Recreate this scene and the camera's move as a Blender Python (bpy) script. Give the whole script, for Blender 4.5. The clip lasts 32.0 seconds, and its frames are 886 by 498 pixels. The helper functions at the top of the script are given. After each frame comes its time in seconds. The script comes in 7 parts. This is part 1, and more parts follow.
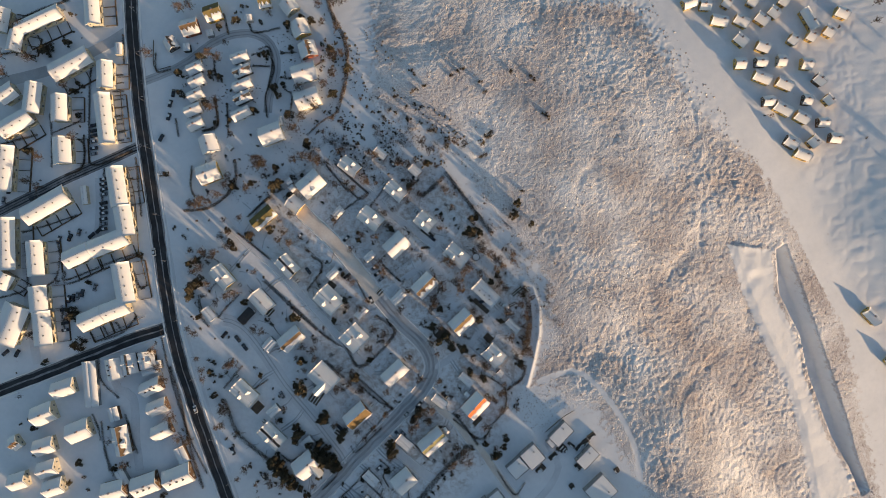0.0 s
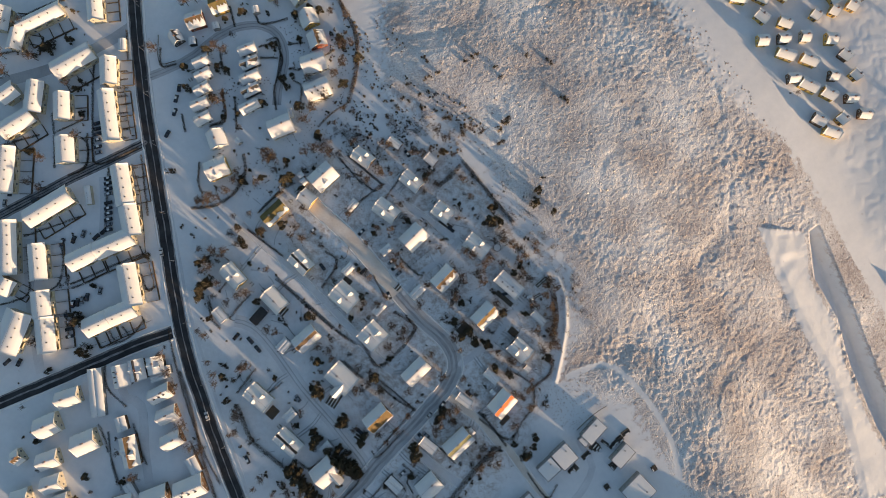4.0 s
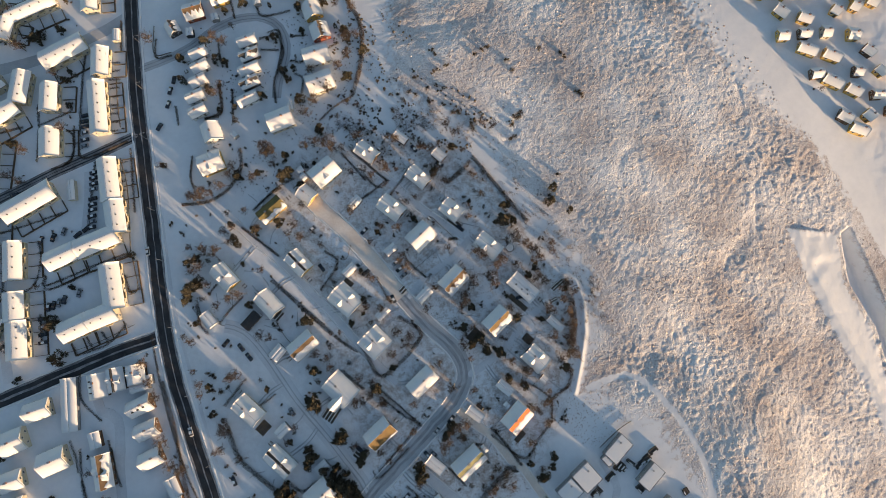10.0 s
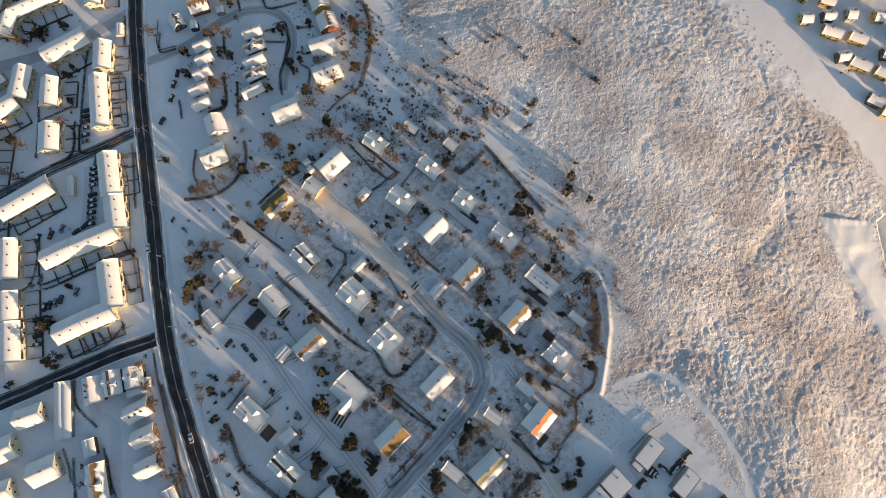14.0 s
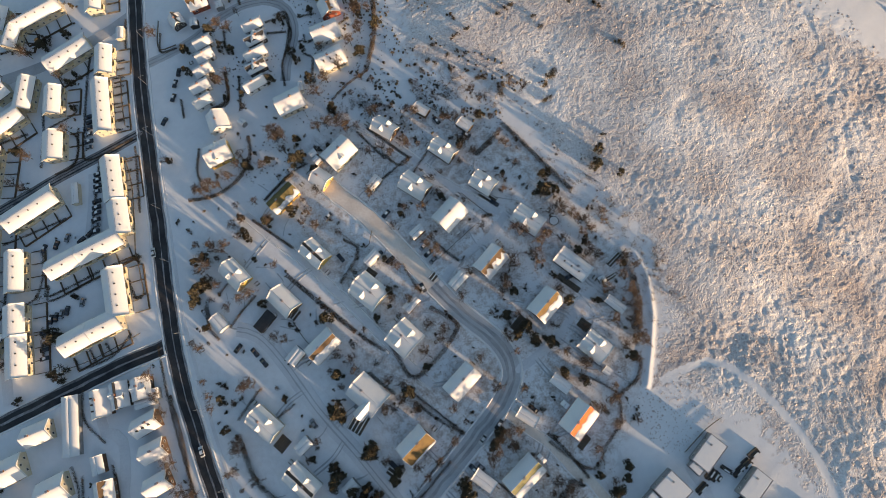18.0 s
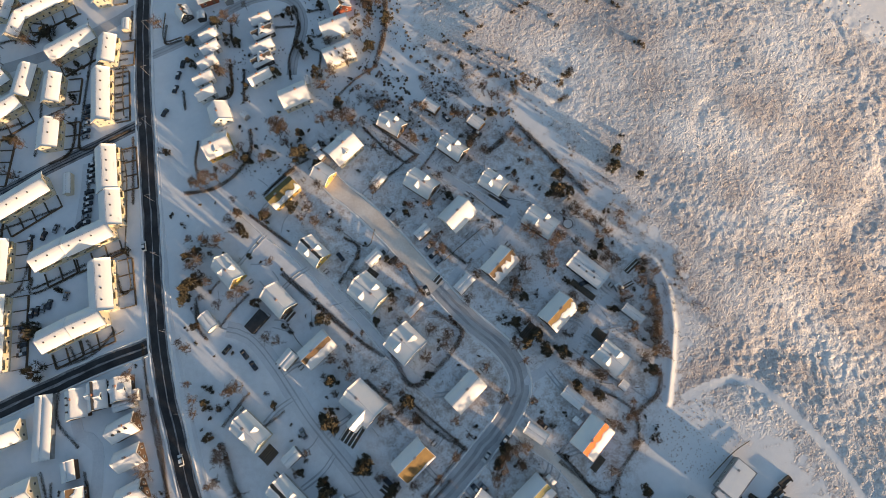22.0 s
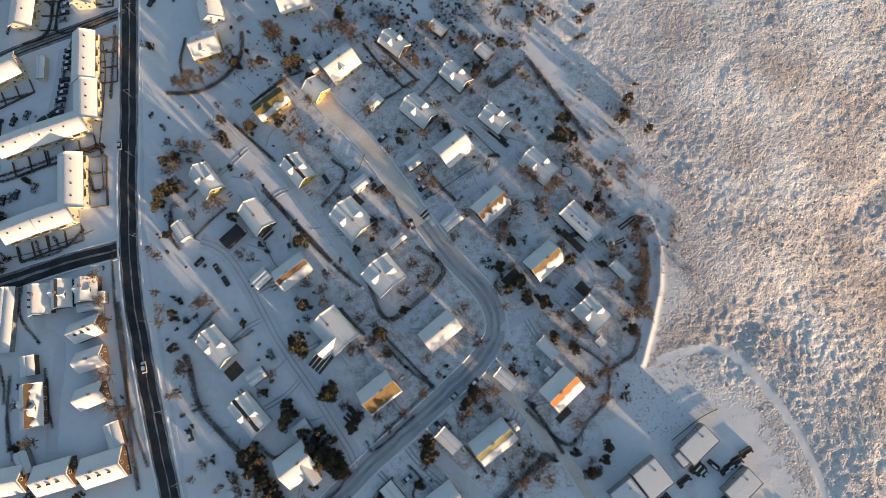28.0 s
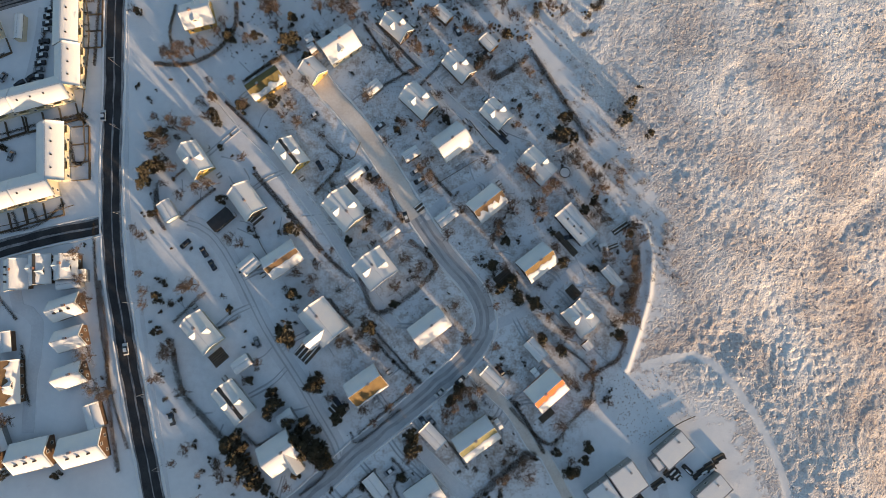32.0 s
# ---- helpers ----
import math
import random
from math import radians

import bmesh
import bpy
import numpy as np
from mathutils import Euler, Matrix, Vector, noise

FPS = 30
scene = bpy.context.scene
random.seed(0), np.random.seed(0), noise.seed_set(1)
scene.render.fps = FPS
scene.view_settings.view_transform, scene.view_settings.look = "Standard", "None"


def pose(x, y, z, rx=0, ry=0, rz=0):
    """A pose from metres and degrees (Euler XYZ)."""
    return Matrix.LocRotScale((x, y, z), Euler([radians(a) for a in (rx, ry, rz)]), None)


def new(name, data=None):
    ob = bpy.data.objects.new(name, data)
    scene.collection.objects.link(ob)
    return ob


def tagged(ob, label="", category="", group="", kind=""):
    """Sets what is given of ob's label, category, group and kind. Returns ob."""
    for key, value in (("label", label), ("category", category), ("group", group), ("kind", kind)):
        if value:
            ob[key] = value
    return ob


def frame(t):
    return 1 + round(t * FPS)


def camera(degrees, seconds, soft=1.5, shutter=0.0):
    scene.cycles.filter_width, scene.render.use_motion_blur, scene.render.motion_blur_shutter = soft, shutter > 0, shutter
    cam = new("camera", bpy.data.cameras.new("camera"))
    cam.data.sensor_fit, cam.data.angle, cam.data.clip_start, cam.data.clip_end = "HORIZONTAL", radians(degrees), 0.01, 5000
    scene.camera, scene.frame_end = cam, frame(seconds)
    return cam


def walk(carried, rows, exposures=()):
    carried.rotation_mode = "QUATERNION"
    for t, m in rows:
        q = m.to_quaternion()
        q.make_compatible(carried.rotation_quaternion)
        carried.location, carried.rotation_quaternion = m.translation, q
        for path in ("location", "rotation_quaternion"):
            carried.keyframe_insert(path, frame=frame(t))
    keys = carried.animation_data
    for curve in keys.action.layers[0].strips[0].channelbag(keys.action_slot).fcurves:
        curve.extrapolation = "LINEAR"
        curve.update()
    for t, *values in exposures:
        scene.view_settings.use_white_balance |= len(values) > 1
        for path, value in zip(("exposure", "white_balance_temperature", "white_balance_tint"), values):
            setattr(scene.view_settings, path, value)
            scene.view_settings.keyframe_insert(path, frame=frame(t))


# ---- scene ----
cam = camera(79.0, 32.0, soft=0.8)
PATH = [
    (0, 45.39, 48.98, 302.77, 2.20, -1.16, -6.31),
    (0.5, 43.20, 47.25, 301.13, 2.38, -1.16, -8.05),
    (1, 40.64, 43.63, 299.42, 2.79, -1.14, -7.53),
    (1.5, 43.31, 44.40, 297.89, 3.41, -1.14, -7.35),
    (2, 37.58, 42.99, 296.61, 3.35, -0.92, -8.45),
    (2.5, 37.16, 41.47, 294.08, 3.47, -0.78, -8.87),
    (3, 35.23, 39.16, 292.61, 3.45, -0.55, -8.13),
    (3.5, 34.65, 37.27, 290.86, 3.71, -0.74, -7.76),
    (5.5, 28.52, 34.18, 283.10, 5.49, -1.17, -9.45),
    (6, 26.06, 31.36, 280.89, 5.77, -1.35, -8.11),
    (6.5, 26.03, 32.24, 279.37, 6.10, -1.07, -8.20),
    (7, 24.55, 30.13, 278.43, 6.68, -1.29, -8.68),
    (7.5, 23.23, 28.71, 275.90, 6.72, -0.82, -9.36),
    (8, 23.86, 27.32, 274.18, 7.04, -0.56, -9.06),
    (8.5, 23.33, 24.12, 272.14, 7.00, -0.86, -9.06),
    (9, 24.66, 23.67, 270.54, 7.42, -0.98, -9.01),
    (9.5, 26.18, 23.38, 268.99, 7.88, -1.16, -8.10),
    (10, 26.08, 19.61, 266.70, 8.29, -1.29, -7.95),
    (10.5, 25.59, 18.42, 264.53, 8.26, -1.23, -7.81),
    (11, 21.20, 19.10, 262.91, 9.11, -0.65, -7.86),
    (11.5, 18.33, 19.73, 261.24, 9.73, -0.24, -8.43),
    (12, 16.38, 17.45, 259.50, 10.19, 0.30, -9.61),
    (12.5, 17.42, 15.25, 257.16, 10.22, 0.31, -9.64),
    (13, 19.97, 12.25, 255.07, 10.27, -0.25, -8.87),
    (13.5, 20.36, 8.89, 252.29, 10.39, -0.16, -8.43),
    (14, 21.36, 7.44, 251.07, 10.90, -0.44, -8.53),
    (14.5, 22.15, 4.71, 248.67, 11.10, -0.20, -9.19),
    (16.5, 30.11, 1.39, 234.60, 12.03, 2.90, -10.19),
    (17, 29.94, -0.01, 232.15, 12.37, 2.81, -9.41),
    (17.5, 29.02, -0.33, 230.28, 12.52, 3.39, -9.94),
    (18, 27.69, -2.20, 227.84, 12.58, 4.09, -10.84),
    (18.5, 29.11, -10.02, 226.17, 13.63, 3.19, -10.22),
    (19, 38.61, -9.93, 221.83, 11.24, 2.94, -8.71),
    (19.5, 37.32, -8.96, 219.95, 11.78, 3.18, -9.66),
    (20, 34.23, -9.54, 218.14, 12.82, 3.54, -9.97),
    (20.5, 29.76, -11.15, 216.14, 13.47, 4.27, -10.36),
    (21, 26.53, -8.98, 215.51, 14.87, 3.85, -8.28),
    (21.5, 23.37, -9.86, 213.96, 16.08, 4.71, -9.59),
    (22, 24.95, -10.60, 211.43, 16.02, 4.28, -9.00),
    (22.5, 25.09, -12.17, 208.67, 16.65, 4.94, -10.07),
    (23, 29.98, -20.45, 203.01, 13.84, 5.31, -9.07),
    (23.5, 29.92, -32.29, 199.30, 11.25, 3.57, -1.54),
    (24, 38.22, -34.39, 197.41, 9.58, 2.76, -1.21),
    (24.5, 38.14, -26.21, 198.59, 10.42, 2.39, 0.21),
    (25, 37.13, -23.73, 199.44, 10.68, 2.02, 0.91),
    (25.5, 33.00, -21.20, 200.72, 11.04, 2.24, -0.27),
    (26, 34.01, -15.83, 201.08, 10.68, 1.98, 0.10),
    (26.5, 30.37, -14.39, 202.06, 10.86, 1.90, -0.97),
    (28.5, 26.24, -11.81, 202.20, 9.97, 1.93, -2.98),
    (29, 27.23, -11.92, 201.38, 8.74, 1.41, -2.36),
    (29.5, 25.09, -7.50, 202.14, 9.52, 1.27, -1.39),
    (30, 23.12, -7.79, 201.90, 8.69, 0.97, -0.59),
    (30.5, 20.77, -5.58, 201.98, 8.32, 0.73, -0.02),
    (31, 21.21, -3.09, 201.88, 8.02, 0.49, -0.23),
    (31.5, 17.70, 0.64, 202.35, 8.33, 0.66, -0.91),
    (32, 21.47, -0.75, 201.96, 6.93, -0.62, -0.15),
]
walk(cam, [(t, pose(x, y, z, rx, ry, rz)) for t, x, y, z, rx, ry, rz in PATH], exposures=((0, 0.81, 7120, 13), (8, 0.97, 7120, 13), (32, 1.07, 7120, 13)))

# ---- world, sun, exposure ----
SUN_ELEV = 5.6
SUN_AZ = Vector((0.67, -0.742, 0.0)).normalized()
world = bpy.data.worlds.new("sky")
scene.world = world
world.use_nodes = True
wn = world.node_tree.nodes
sky = wn.new("ShaderNodeTexSky")
sky.sky_type = "NISHITA"
sky.sun_disc = False
sky.ozone_density = 1.9
sky.air_density = 1.0
sky.dust_density = 0.9
sky.sun_elevation = radians(SUN_ELEV)
sky.sun_rotation = math.atan2(SUN_AZ.x, SUN_AZ.y)
wn["Background"].inputs["Strength"].default_value = 0.145
world.node_tree.links.new(sky.outputs[0], wn["Background"].inputs["Color"])
sun_data = bpy.data.lights.new("sun", "SUN")
sun_data.energy = 4.0
sun_data.angle = radians(0.6)
sun_data.color = (1.0, 0.72, 0.46)
sun = new("sun", sun_data)
sun_dir = (SUN_AZ * math.cos(radians(SUN_ELEV)) + Vector((0, 0, math.sin(radians(SUN_ELEV))))).normalized()
sun.rotation_mode = "QUATERNION"
sun.rotation_quaternion = sun_dir.to_track_quat("Z", "Y")
sun.location = sun_dir * 300


# ---- materials ----
def material(name, color, rough=0.8, alt=None, scale=0.4, fine=6.0, bump=0.0, bump_scale=3.0, metal=0.0, island=0.0, spec=0.3, span=(0.55, 0.95)):
    """Base colour mixed with a second one by noise at two scales, with optional bump and variation per piece."""
    m = bpy.data.materials.new(name)
    m.use_nodes = True
    nt = m.node_tree
    b = nt.nodes["Principled BSDF"]
    b.inputs["Roughness"].default_value = rough
    b.inputs["Metallic"].default_value = metal
    b.inputs["Specular IOR Level"].default_value = spec
    geo = nt.nodes.new("ShaderNodeNewGeometry")
    big = nt.nodes.new("ShaderNodeTexNoise")
    big.inputs["Scale"].default_value = scale
    big.inputs["Detail"].default_value = 4.0
    small = nt.nodes.new("ShaderNodeTexNoise")
    small.inputs["Scale"].default_value = fine
    small.inputs["Detail"].default_value = 3.0
    for n in (big, small):
        nt.links.new(geo.outputs["Position"], n.inputs["Vector"])
    add = nt.nodes.new("ShaderNodeMath")
    add.operation = "MULTIPLY_ADD"
    nt.links.new(small.outputs["Fac"], add.inputs[0])
    add.inputs[1].default_value = 0.5
    nt.links.new(big.outputs["Fac"], add.inputs[2])
    ramp = nt.nodes.new("ShaderNodeValToRGB")
    ramp.color_ramp.elements[0].position = span[0]
    ramp.color_ramp.elements[1].position = span[1]
    ramp.color_ramp.elements[0].color = (*color, 1)
    ramp.color_ramp.elements[1].color = (*(alt or [c * 0.75 for c in color]), 1)
    if island:
        mix = nt.nodes.new("ShaderNodeMath")
        mix.operation = "MULTIPLY_ADD"
        nt.links.new(geo.outputs["Random Per Island"], mix.inputs[0])
        mix.inputs[1].default_value = island
        nt.links.new(add.outputs[0], mix.inputs[2])
        nt.links.new(mix.outputs[0], ramp.inputs["Fac"])
    else:
        nt.links.new(add.outputs[0], ramp.inputs["Fac"])
    nt.links.new(ramp.outputs["Color"], b.inputs["Base Color"])
    if bump:
        bn = nt.nodes.new("ShaderNodeTexNoise")
        bn.inputs["Scale"].default_value = bump_scale
        bn.inputs["Detail"].default_value = 5.0
        nt.links.new(geo.outputs["Position"], bn.inputs["Vector"])
        bp = nt.nodes.new("ShaderNodeBump")
        bp.inputs["Strength"].default_value = 1.0
        bp.inputs["Distance"].default_value = bump
        nt.links.new(bn.outputs["Fac"], bp.inputs["Height"])
        nt.links.new(bp.outputs["Normal"], b.inputs["Normal"])
    return m


M = {
    "snow": material("snow", (0.80, 0.81, 0.83), 0.75, (0.70, 0.72, 0.76), 0.05, 0.8, 0.02, 1.2),
    "roof_snow": material("roof_snow", (0.80, 0.79, 0.78), 0.7, (0.74, 0.75, 0.77), 0.3, 2.5, 0.05, 1.5),
    "packed": material("packed_snow", (0.54, 0.55, 0.57), 0.7, (0.40, 0.41, 0.43), 0.12, 1.5, 0.04, 3.0),
    "lane": material("trodden_snow", (0.72, 0.73, 0.75), 0.75, (0.60, 0.61, 0.64), 0.12, 1.2, 0.03, 2.0),
    "sanded": material("sanded_snow", (0.82, 0.76, 0.70), 0.75, (0.66, 0.58, 0.51), 0.10, 1.2, 0.04, 3.0),
    "rut": material("tyre_rut", (0.42, 0.42, 0.43), 0.6, (0.26, 0.27, 0.29), 0.2, 2.0),
    "asphalt": material("asphalt", (0.026, 0.027, 0.031), 0.75, (0.055, 0.056, 0.06), 0.2, 3.0, 0.01, 8.0, spec=0.2),
    "slush": material("slush", (0.34, 0.34, 0.35), 0.6, (0.12, 0.12, 0.13), 0.25, 2.0, 0.03, 3.0),
    "scrub": material("frosted_scrub", (0.82, 0.81, 0.81), 0.9, (0.46, 0.40, 0.38), 0.03, 0.35, island=0.3),
    "cream": material("cream_render", (0.60, 0.54, 0.42), 0.85, (0.52, 0.46, 0.35), 0.5),
    "yellow": material("yellow_boards", (0.62, 0.42, 0.12), 0.8, (0.48, 0.32, 0.10), 0.6),
    "white": material("white_boards", (0.72, 0.71, 0.68), 0.75, (0.58, 0.57, 0.55), 0.6),
    "grey": material("grey_boards", (0.30, 0.31, 0.32), 0.8, (0.20, 0.21, 0.22), 0.6),
    "brown": material("brown_boards", (0.16, 0.095, 0.055), 0.8, (0.10, 0.06, 0.04), 0.6),
    "red": material("red_boards", (0.30, 0.09, 0.05), 0.8, (0.20, 0.06, 0.04), 0.6),
    "dark": material("dark_boards", (0.065, 0.06, 0.058), 0.8, (0.04, 0.036, 0.035), 0.6),
    "r_snow": material("dark_felt_roof", (0.09, 0.09, 0.095), 0.8, (0.05, 0.05, 0.055), 0.5),
    "r_olive": material("mossy_roof", (0.20, 0.155, 0.06), 0.9, (0.12, 0.10, 0.05), 0.4, 4.0),
    "r_brown": material("brown_tile_roof", (0.16, 0.105, 0.06), 0.8, (0.10, 0.065, 0.04), 0.5, 5.0),
    "r_ochre": material("ochre_tile_roof", (0.21, 0.135, 0.05), 0.75, (0.15, 0.095, 0.04), 0.5, 5.0),
    "r_orange": material("orange_tile_roof", (0.78, 0.17, 0.035), 0.7, (0.62, 0.13, 0.03), 0.5, 5.0),
    "r_green": material("green_tile_roof", (0.30, 0.28, 0.14), 0.8, (0.20, 0.19, 0.10), 0.5, 5.0),
    "r_dark": material("black_tile_roof", (0.05, 0.048, 0.05), 0.6, (0.03, 0.03, 0.032), 0.5, 5.0),
    "brick": material("chimney_brick", (0.30, 0.12, 0.07), 0.9, (0.20, 0.09, 0.06), 2.0, 9.0),
    "metal": material("zinc", (0.42, 0.42, 0.43), 0.4, (0.34, 0.34, 0.35), 1.0, metal=0.8),
    "glass": material("window_glass", (0.03, 0.035, 0.045), 0.08, (0.05, 0.055, 0.06), 0.5, spec=0.5),
    "frame": material("window_paint", (0.75, 0.74, 0.72), 0.6, (0.65, 0.64, 0.62), 1.0),
    "concrete": material("balcony_concrete", (0.66, 0.55, 0.35), 0.85, (0.55, 0.45, 0.29), 0.5),
    "bark": material("bark", (0.10, 0.07, 0.05), 0.9, (0.06, 0.045, 0.035), 2.0),
    "twig": material("bare_twigs", (0.16, 0.11, 0.08), 0.9, (0.09, 0.068, 0.055), 0.05, 0.6, island=0.3),
    "needle": material("needles", (0.045, 0.047, 0.032), 0.9, (0.080, 0.066, 0.044), 0.2, 2.0, island=0.3),
    "leaf": material("dark_shrub", (0.055, 0.052, 0.042), 0.9, (0.105, 0.082, 0.06), 0.2, 2.0, island=0.3),
    "hedge": material("brown_hedge", (0.17, 0.11, 0.06), 0.9, (0.09, 0.065, 0.045), 0.15, 1.0, island=0.3),
    "wood": material("weathered_wood", (0.15, 0.12, 0.09), 0.85, (0.09, 0.075, 0.06), 0.5, 4.0),
    "rubber": material("rubber", (0.02, 0.02, 0.02), 0.8),
    "steel": material("galvanised_steel", (0.45, 0.45, 0.45), 0.45, metal=0.7),
    "lamp_glass": material("lamp_glass", (0.6, 0.6, 0.58), 0.2),
    "c_black": material("black_car_paint", (0.015, 0.015, 0.018), 0.25, spec=0.6),
    "c_dark": material("dark_blue_car_paint", (0.03, 0.035, 0.05), 0.25, spec=0.6),
    "c_silver": material("silver_car_paint", (0.35, 0.36, 0.38), 0.3, metal=0.5),
    "c_white": material("white_car_paint", (0.7, 0.7, 0.7), 0.3, spec=0.6),
}



def ground_material():
    """Snow, frosted heath and thin snow over garden grass, blended along ragged edges."""
    m = bpy.data.materials.new("ground")
    m.use_nodes = True
    nt = m.node_tree
    b = nt.nodes["Principled BSDF"]
    b.inputs["Roughness"].default_value = 0.85
    b.inputs["Specular IOR Level"].default_value = 0.2
    geo = nt.nodes.new("ShaderNodeNewGeometry")

    def noise_node(scale, detail, warp=0.0):
        n = nt.nodes.new("ShaderNodeTexNoise")
        n.inputs["Distortion"].default_value = warp
        n.inputs["Scale"].default_value = scale
        n.inputs["Detail"].default_value = detail
        nt.links.new(geo.outputs["Position"], n.inputs["Vector"])
        return n.outputs["Fac"]

    def calc(op, a, c, d=None):
        n = nt.nodes.new("ShaderNodeMath")
        n.operation = op
        for i, q in enumerate((a, c, d)):
            if q is None:
                continue
            if isinstance(q, float):
                n.inputs[i].default_value = q
            else:
                nt.links.new(q, n.inputs[i])
        return n.outputs[0]

    def ramp(fac, lo, hi, ca, cb):
        n = nt.nodes.new("ShaderNodeValToRGB")
        n.color_ramp.elements[0].position, n.color_ramp.elements[1].position = lo, hi
        n.color_ramp.elements[0].color, n.color_ramp.elements[1].color = (*ca, 1), (*cb, 1)
        nt.links.new(fac, n.inputs["Fac"])
        return n.outputs["Color"]

    def mix(fac, a, c):
        n = nt.nodes.new("ShaderNodeMix")
        n.data_type = "RGBA"
        nt.links.new(fac, n.inputs["Factor"])
        nt.links.new(a, n.inputs["A"])
        nt.links.new(c, n.inputs["B"])
        return n.outputs["Result"]

    def mask(name):
        at = nt.nodes.new("ShaderNodeAttribute")
        at.attribute_name = name
        return at.outputs["Fac"]

    broad, middle, fine = noise_node(0.05, 5.0), noise_node(0.35, 4.0), noise_node(1.3, 4.0)
    snow = ramp(calc("MULTIPLY_ADD", middle, 0.5, broad), 0.5, 1.0, (0.81, 0.82, 0.84), (0.70, 0.72, 0.75))
    worm = calc("ABSOLUTE", calc("MULTIPLY_ADD", noise_node(0.62, 3.0, 0.25), 2.0, -1.0), 0.0)
    drift = noise_node(0.03, 5.0)
    # Frost to brown heath, darkened along the worm creases to paint their shade.
    heath = ramp(calc("ADD", calc("MULTIPLY_ADD", worm, 0.45, drift), calc("MULTIPLY", fine, 0.45)), 0.58, 1.04, (0.84, 0.83, 0.83), (0.43, 0.375, 0.36))
    grass = ramp(calc("MULTIPLY_ADD", fine, 0.45, calc("MULTIPLY_ADD", broad, 0.5, calc("MULTIPLY", middle, 0.6))), 0.72, 1.04, (0.78, 0.79, 0.81), (0.36, 0.28, 0.23))
    edge = calc("MULTIPLY_ADD", middle, 1.6, -0.8)
    heathy = nt.nodes.new("ShaderNodeMapRange")
    nt.links.new(calc("ADD", mask("heathy"), edge), heathy.inputs["Value"])
    heathy.inputs["From Min"].default_value, heathy.inputs["From Max"].default_value = 0.3, 0.6
    color = mix(mask("grassy"), snow, grass)
    color = mix(heathy.outputs["Result"], color, heath)
    nt.links.new(color, b.inputs["Base Color"])
    bump = nt.nodes.new("ShaderNodeBump")
    bump.inputs["Strength"].default_value = 1.0
    nt.links.new(calc("MULTIPLY_ADD", heathy.outputs["Result"], 0.34, 0.03), bump.inputs["Distance"])
    nt.links.new(calc("MULTIPLY_ADD", worm, -1.0, calc("MULTIPLY", middle, 0.8)), bump.inputs["Height"])
    nt.links.new(bump.outputs["Normal"], b.inputs["Normal"])
    return m


# ---- builders ----
def mesh_of(name, verts, faces, mat):
    me = bpy.data.meshes.new(name)
    me.from_pydata(verts, [], faces)
    me.materials.append(mat)
    return me


def part(name, data, parent, label="", m=None):
    ob = new(name, data)
    ob.parent = parent
    if m is not None:
        ob.matrix_basis = m
    if label:
        ob["label"] = label
    return ob


def thing(name, x, y, z=None, rz=0.0, **tags):
    ob = new(name)
    ob.empty_display_size = 0.5
    ob.matrix_basis = pose(x, y, float(ground_height(x, y)) if z is None else z, 0, 0, rz)
    return tagged(ob, **tags)


BOX_F = [(0, 3, 2, 1), (4, 5, 6, 7), (0, 1, 5, 4), (1, 2, 6, 5), (2, 3, 7, 6), (3, 0, 4, 7)]


def box_v(x0, x1, y0, y1, z0, z1):
    return [(x0, y0, z0), (x1, y0, z0), (x1, y1, z0), (x0, y1, z0), (x0, y0, z1), (x1, y0, z1), (x1, y1, z1), (x0, y1, z1)]


def box(name, x0, x1, y0, y1, z0, z1, mat):
    return mesh_of(name, box_v(x0, x1, y0, y1, z0, z1), BOX_F, mat)


def boxes(name, dims, mat):
    v, f = [], []
    for d in dims:
        n = len(v)
        v += box_v(*d)
        f += [tuple(i + n for i in q) for q in BOX_F]
    return mesh_of(name, v, f, mat)


def slab(name, corners, up, mat, off=0.0):
    """A slab with the four corners as its underside, thick by up along z."""
    v = [(x, y, z + off) for x, y, z in corners] + [(x, y, z + off + up) for x, y, z in corners]
    return mesh_of(name, v, BOX_F, mat)


def curve_points(pts, step=4.0):
    """A smooth line through the points."""
    p = [Vector((*q[:2], 0)) for q in pts]
    p = [2 * p[0] - p[1]] + p + [2 * p[-1] - p[-2]]
    out = []
    for i in range(1, len(p) - 2):
        n = max(2, int((p[i + 1] - p[i]).length / step))
        for k in range(n):
            t = k / n
            out.append(0.5 * ((2 * p[i]) + (p[i + 1] - p[i - 1]) * t + (2 * p[i - 1] - 5 * p[i] + 4 * p[i + 1] - p[i + 2]) * t * t
                              + (3 * p[i] - p[i - 1] - 3 * p[i + 1] + p[i + 2]) * t ** 3))
    out.append(p[-2])
    return out


def normals_2d(line):
    out = []
    for i in range(len(line)):
        d = (line[min(i + 1, len(line) - 1)] - line[max(i - 1, 0)]).normalized()
        out.append(Vector((-d.y, d.x, 0)))
    return out


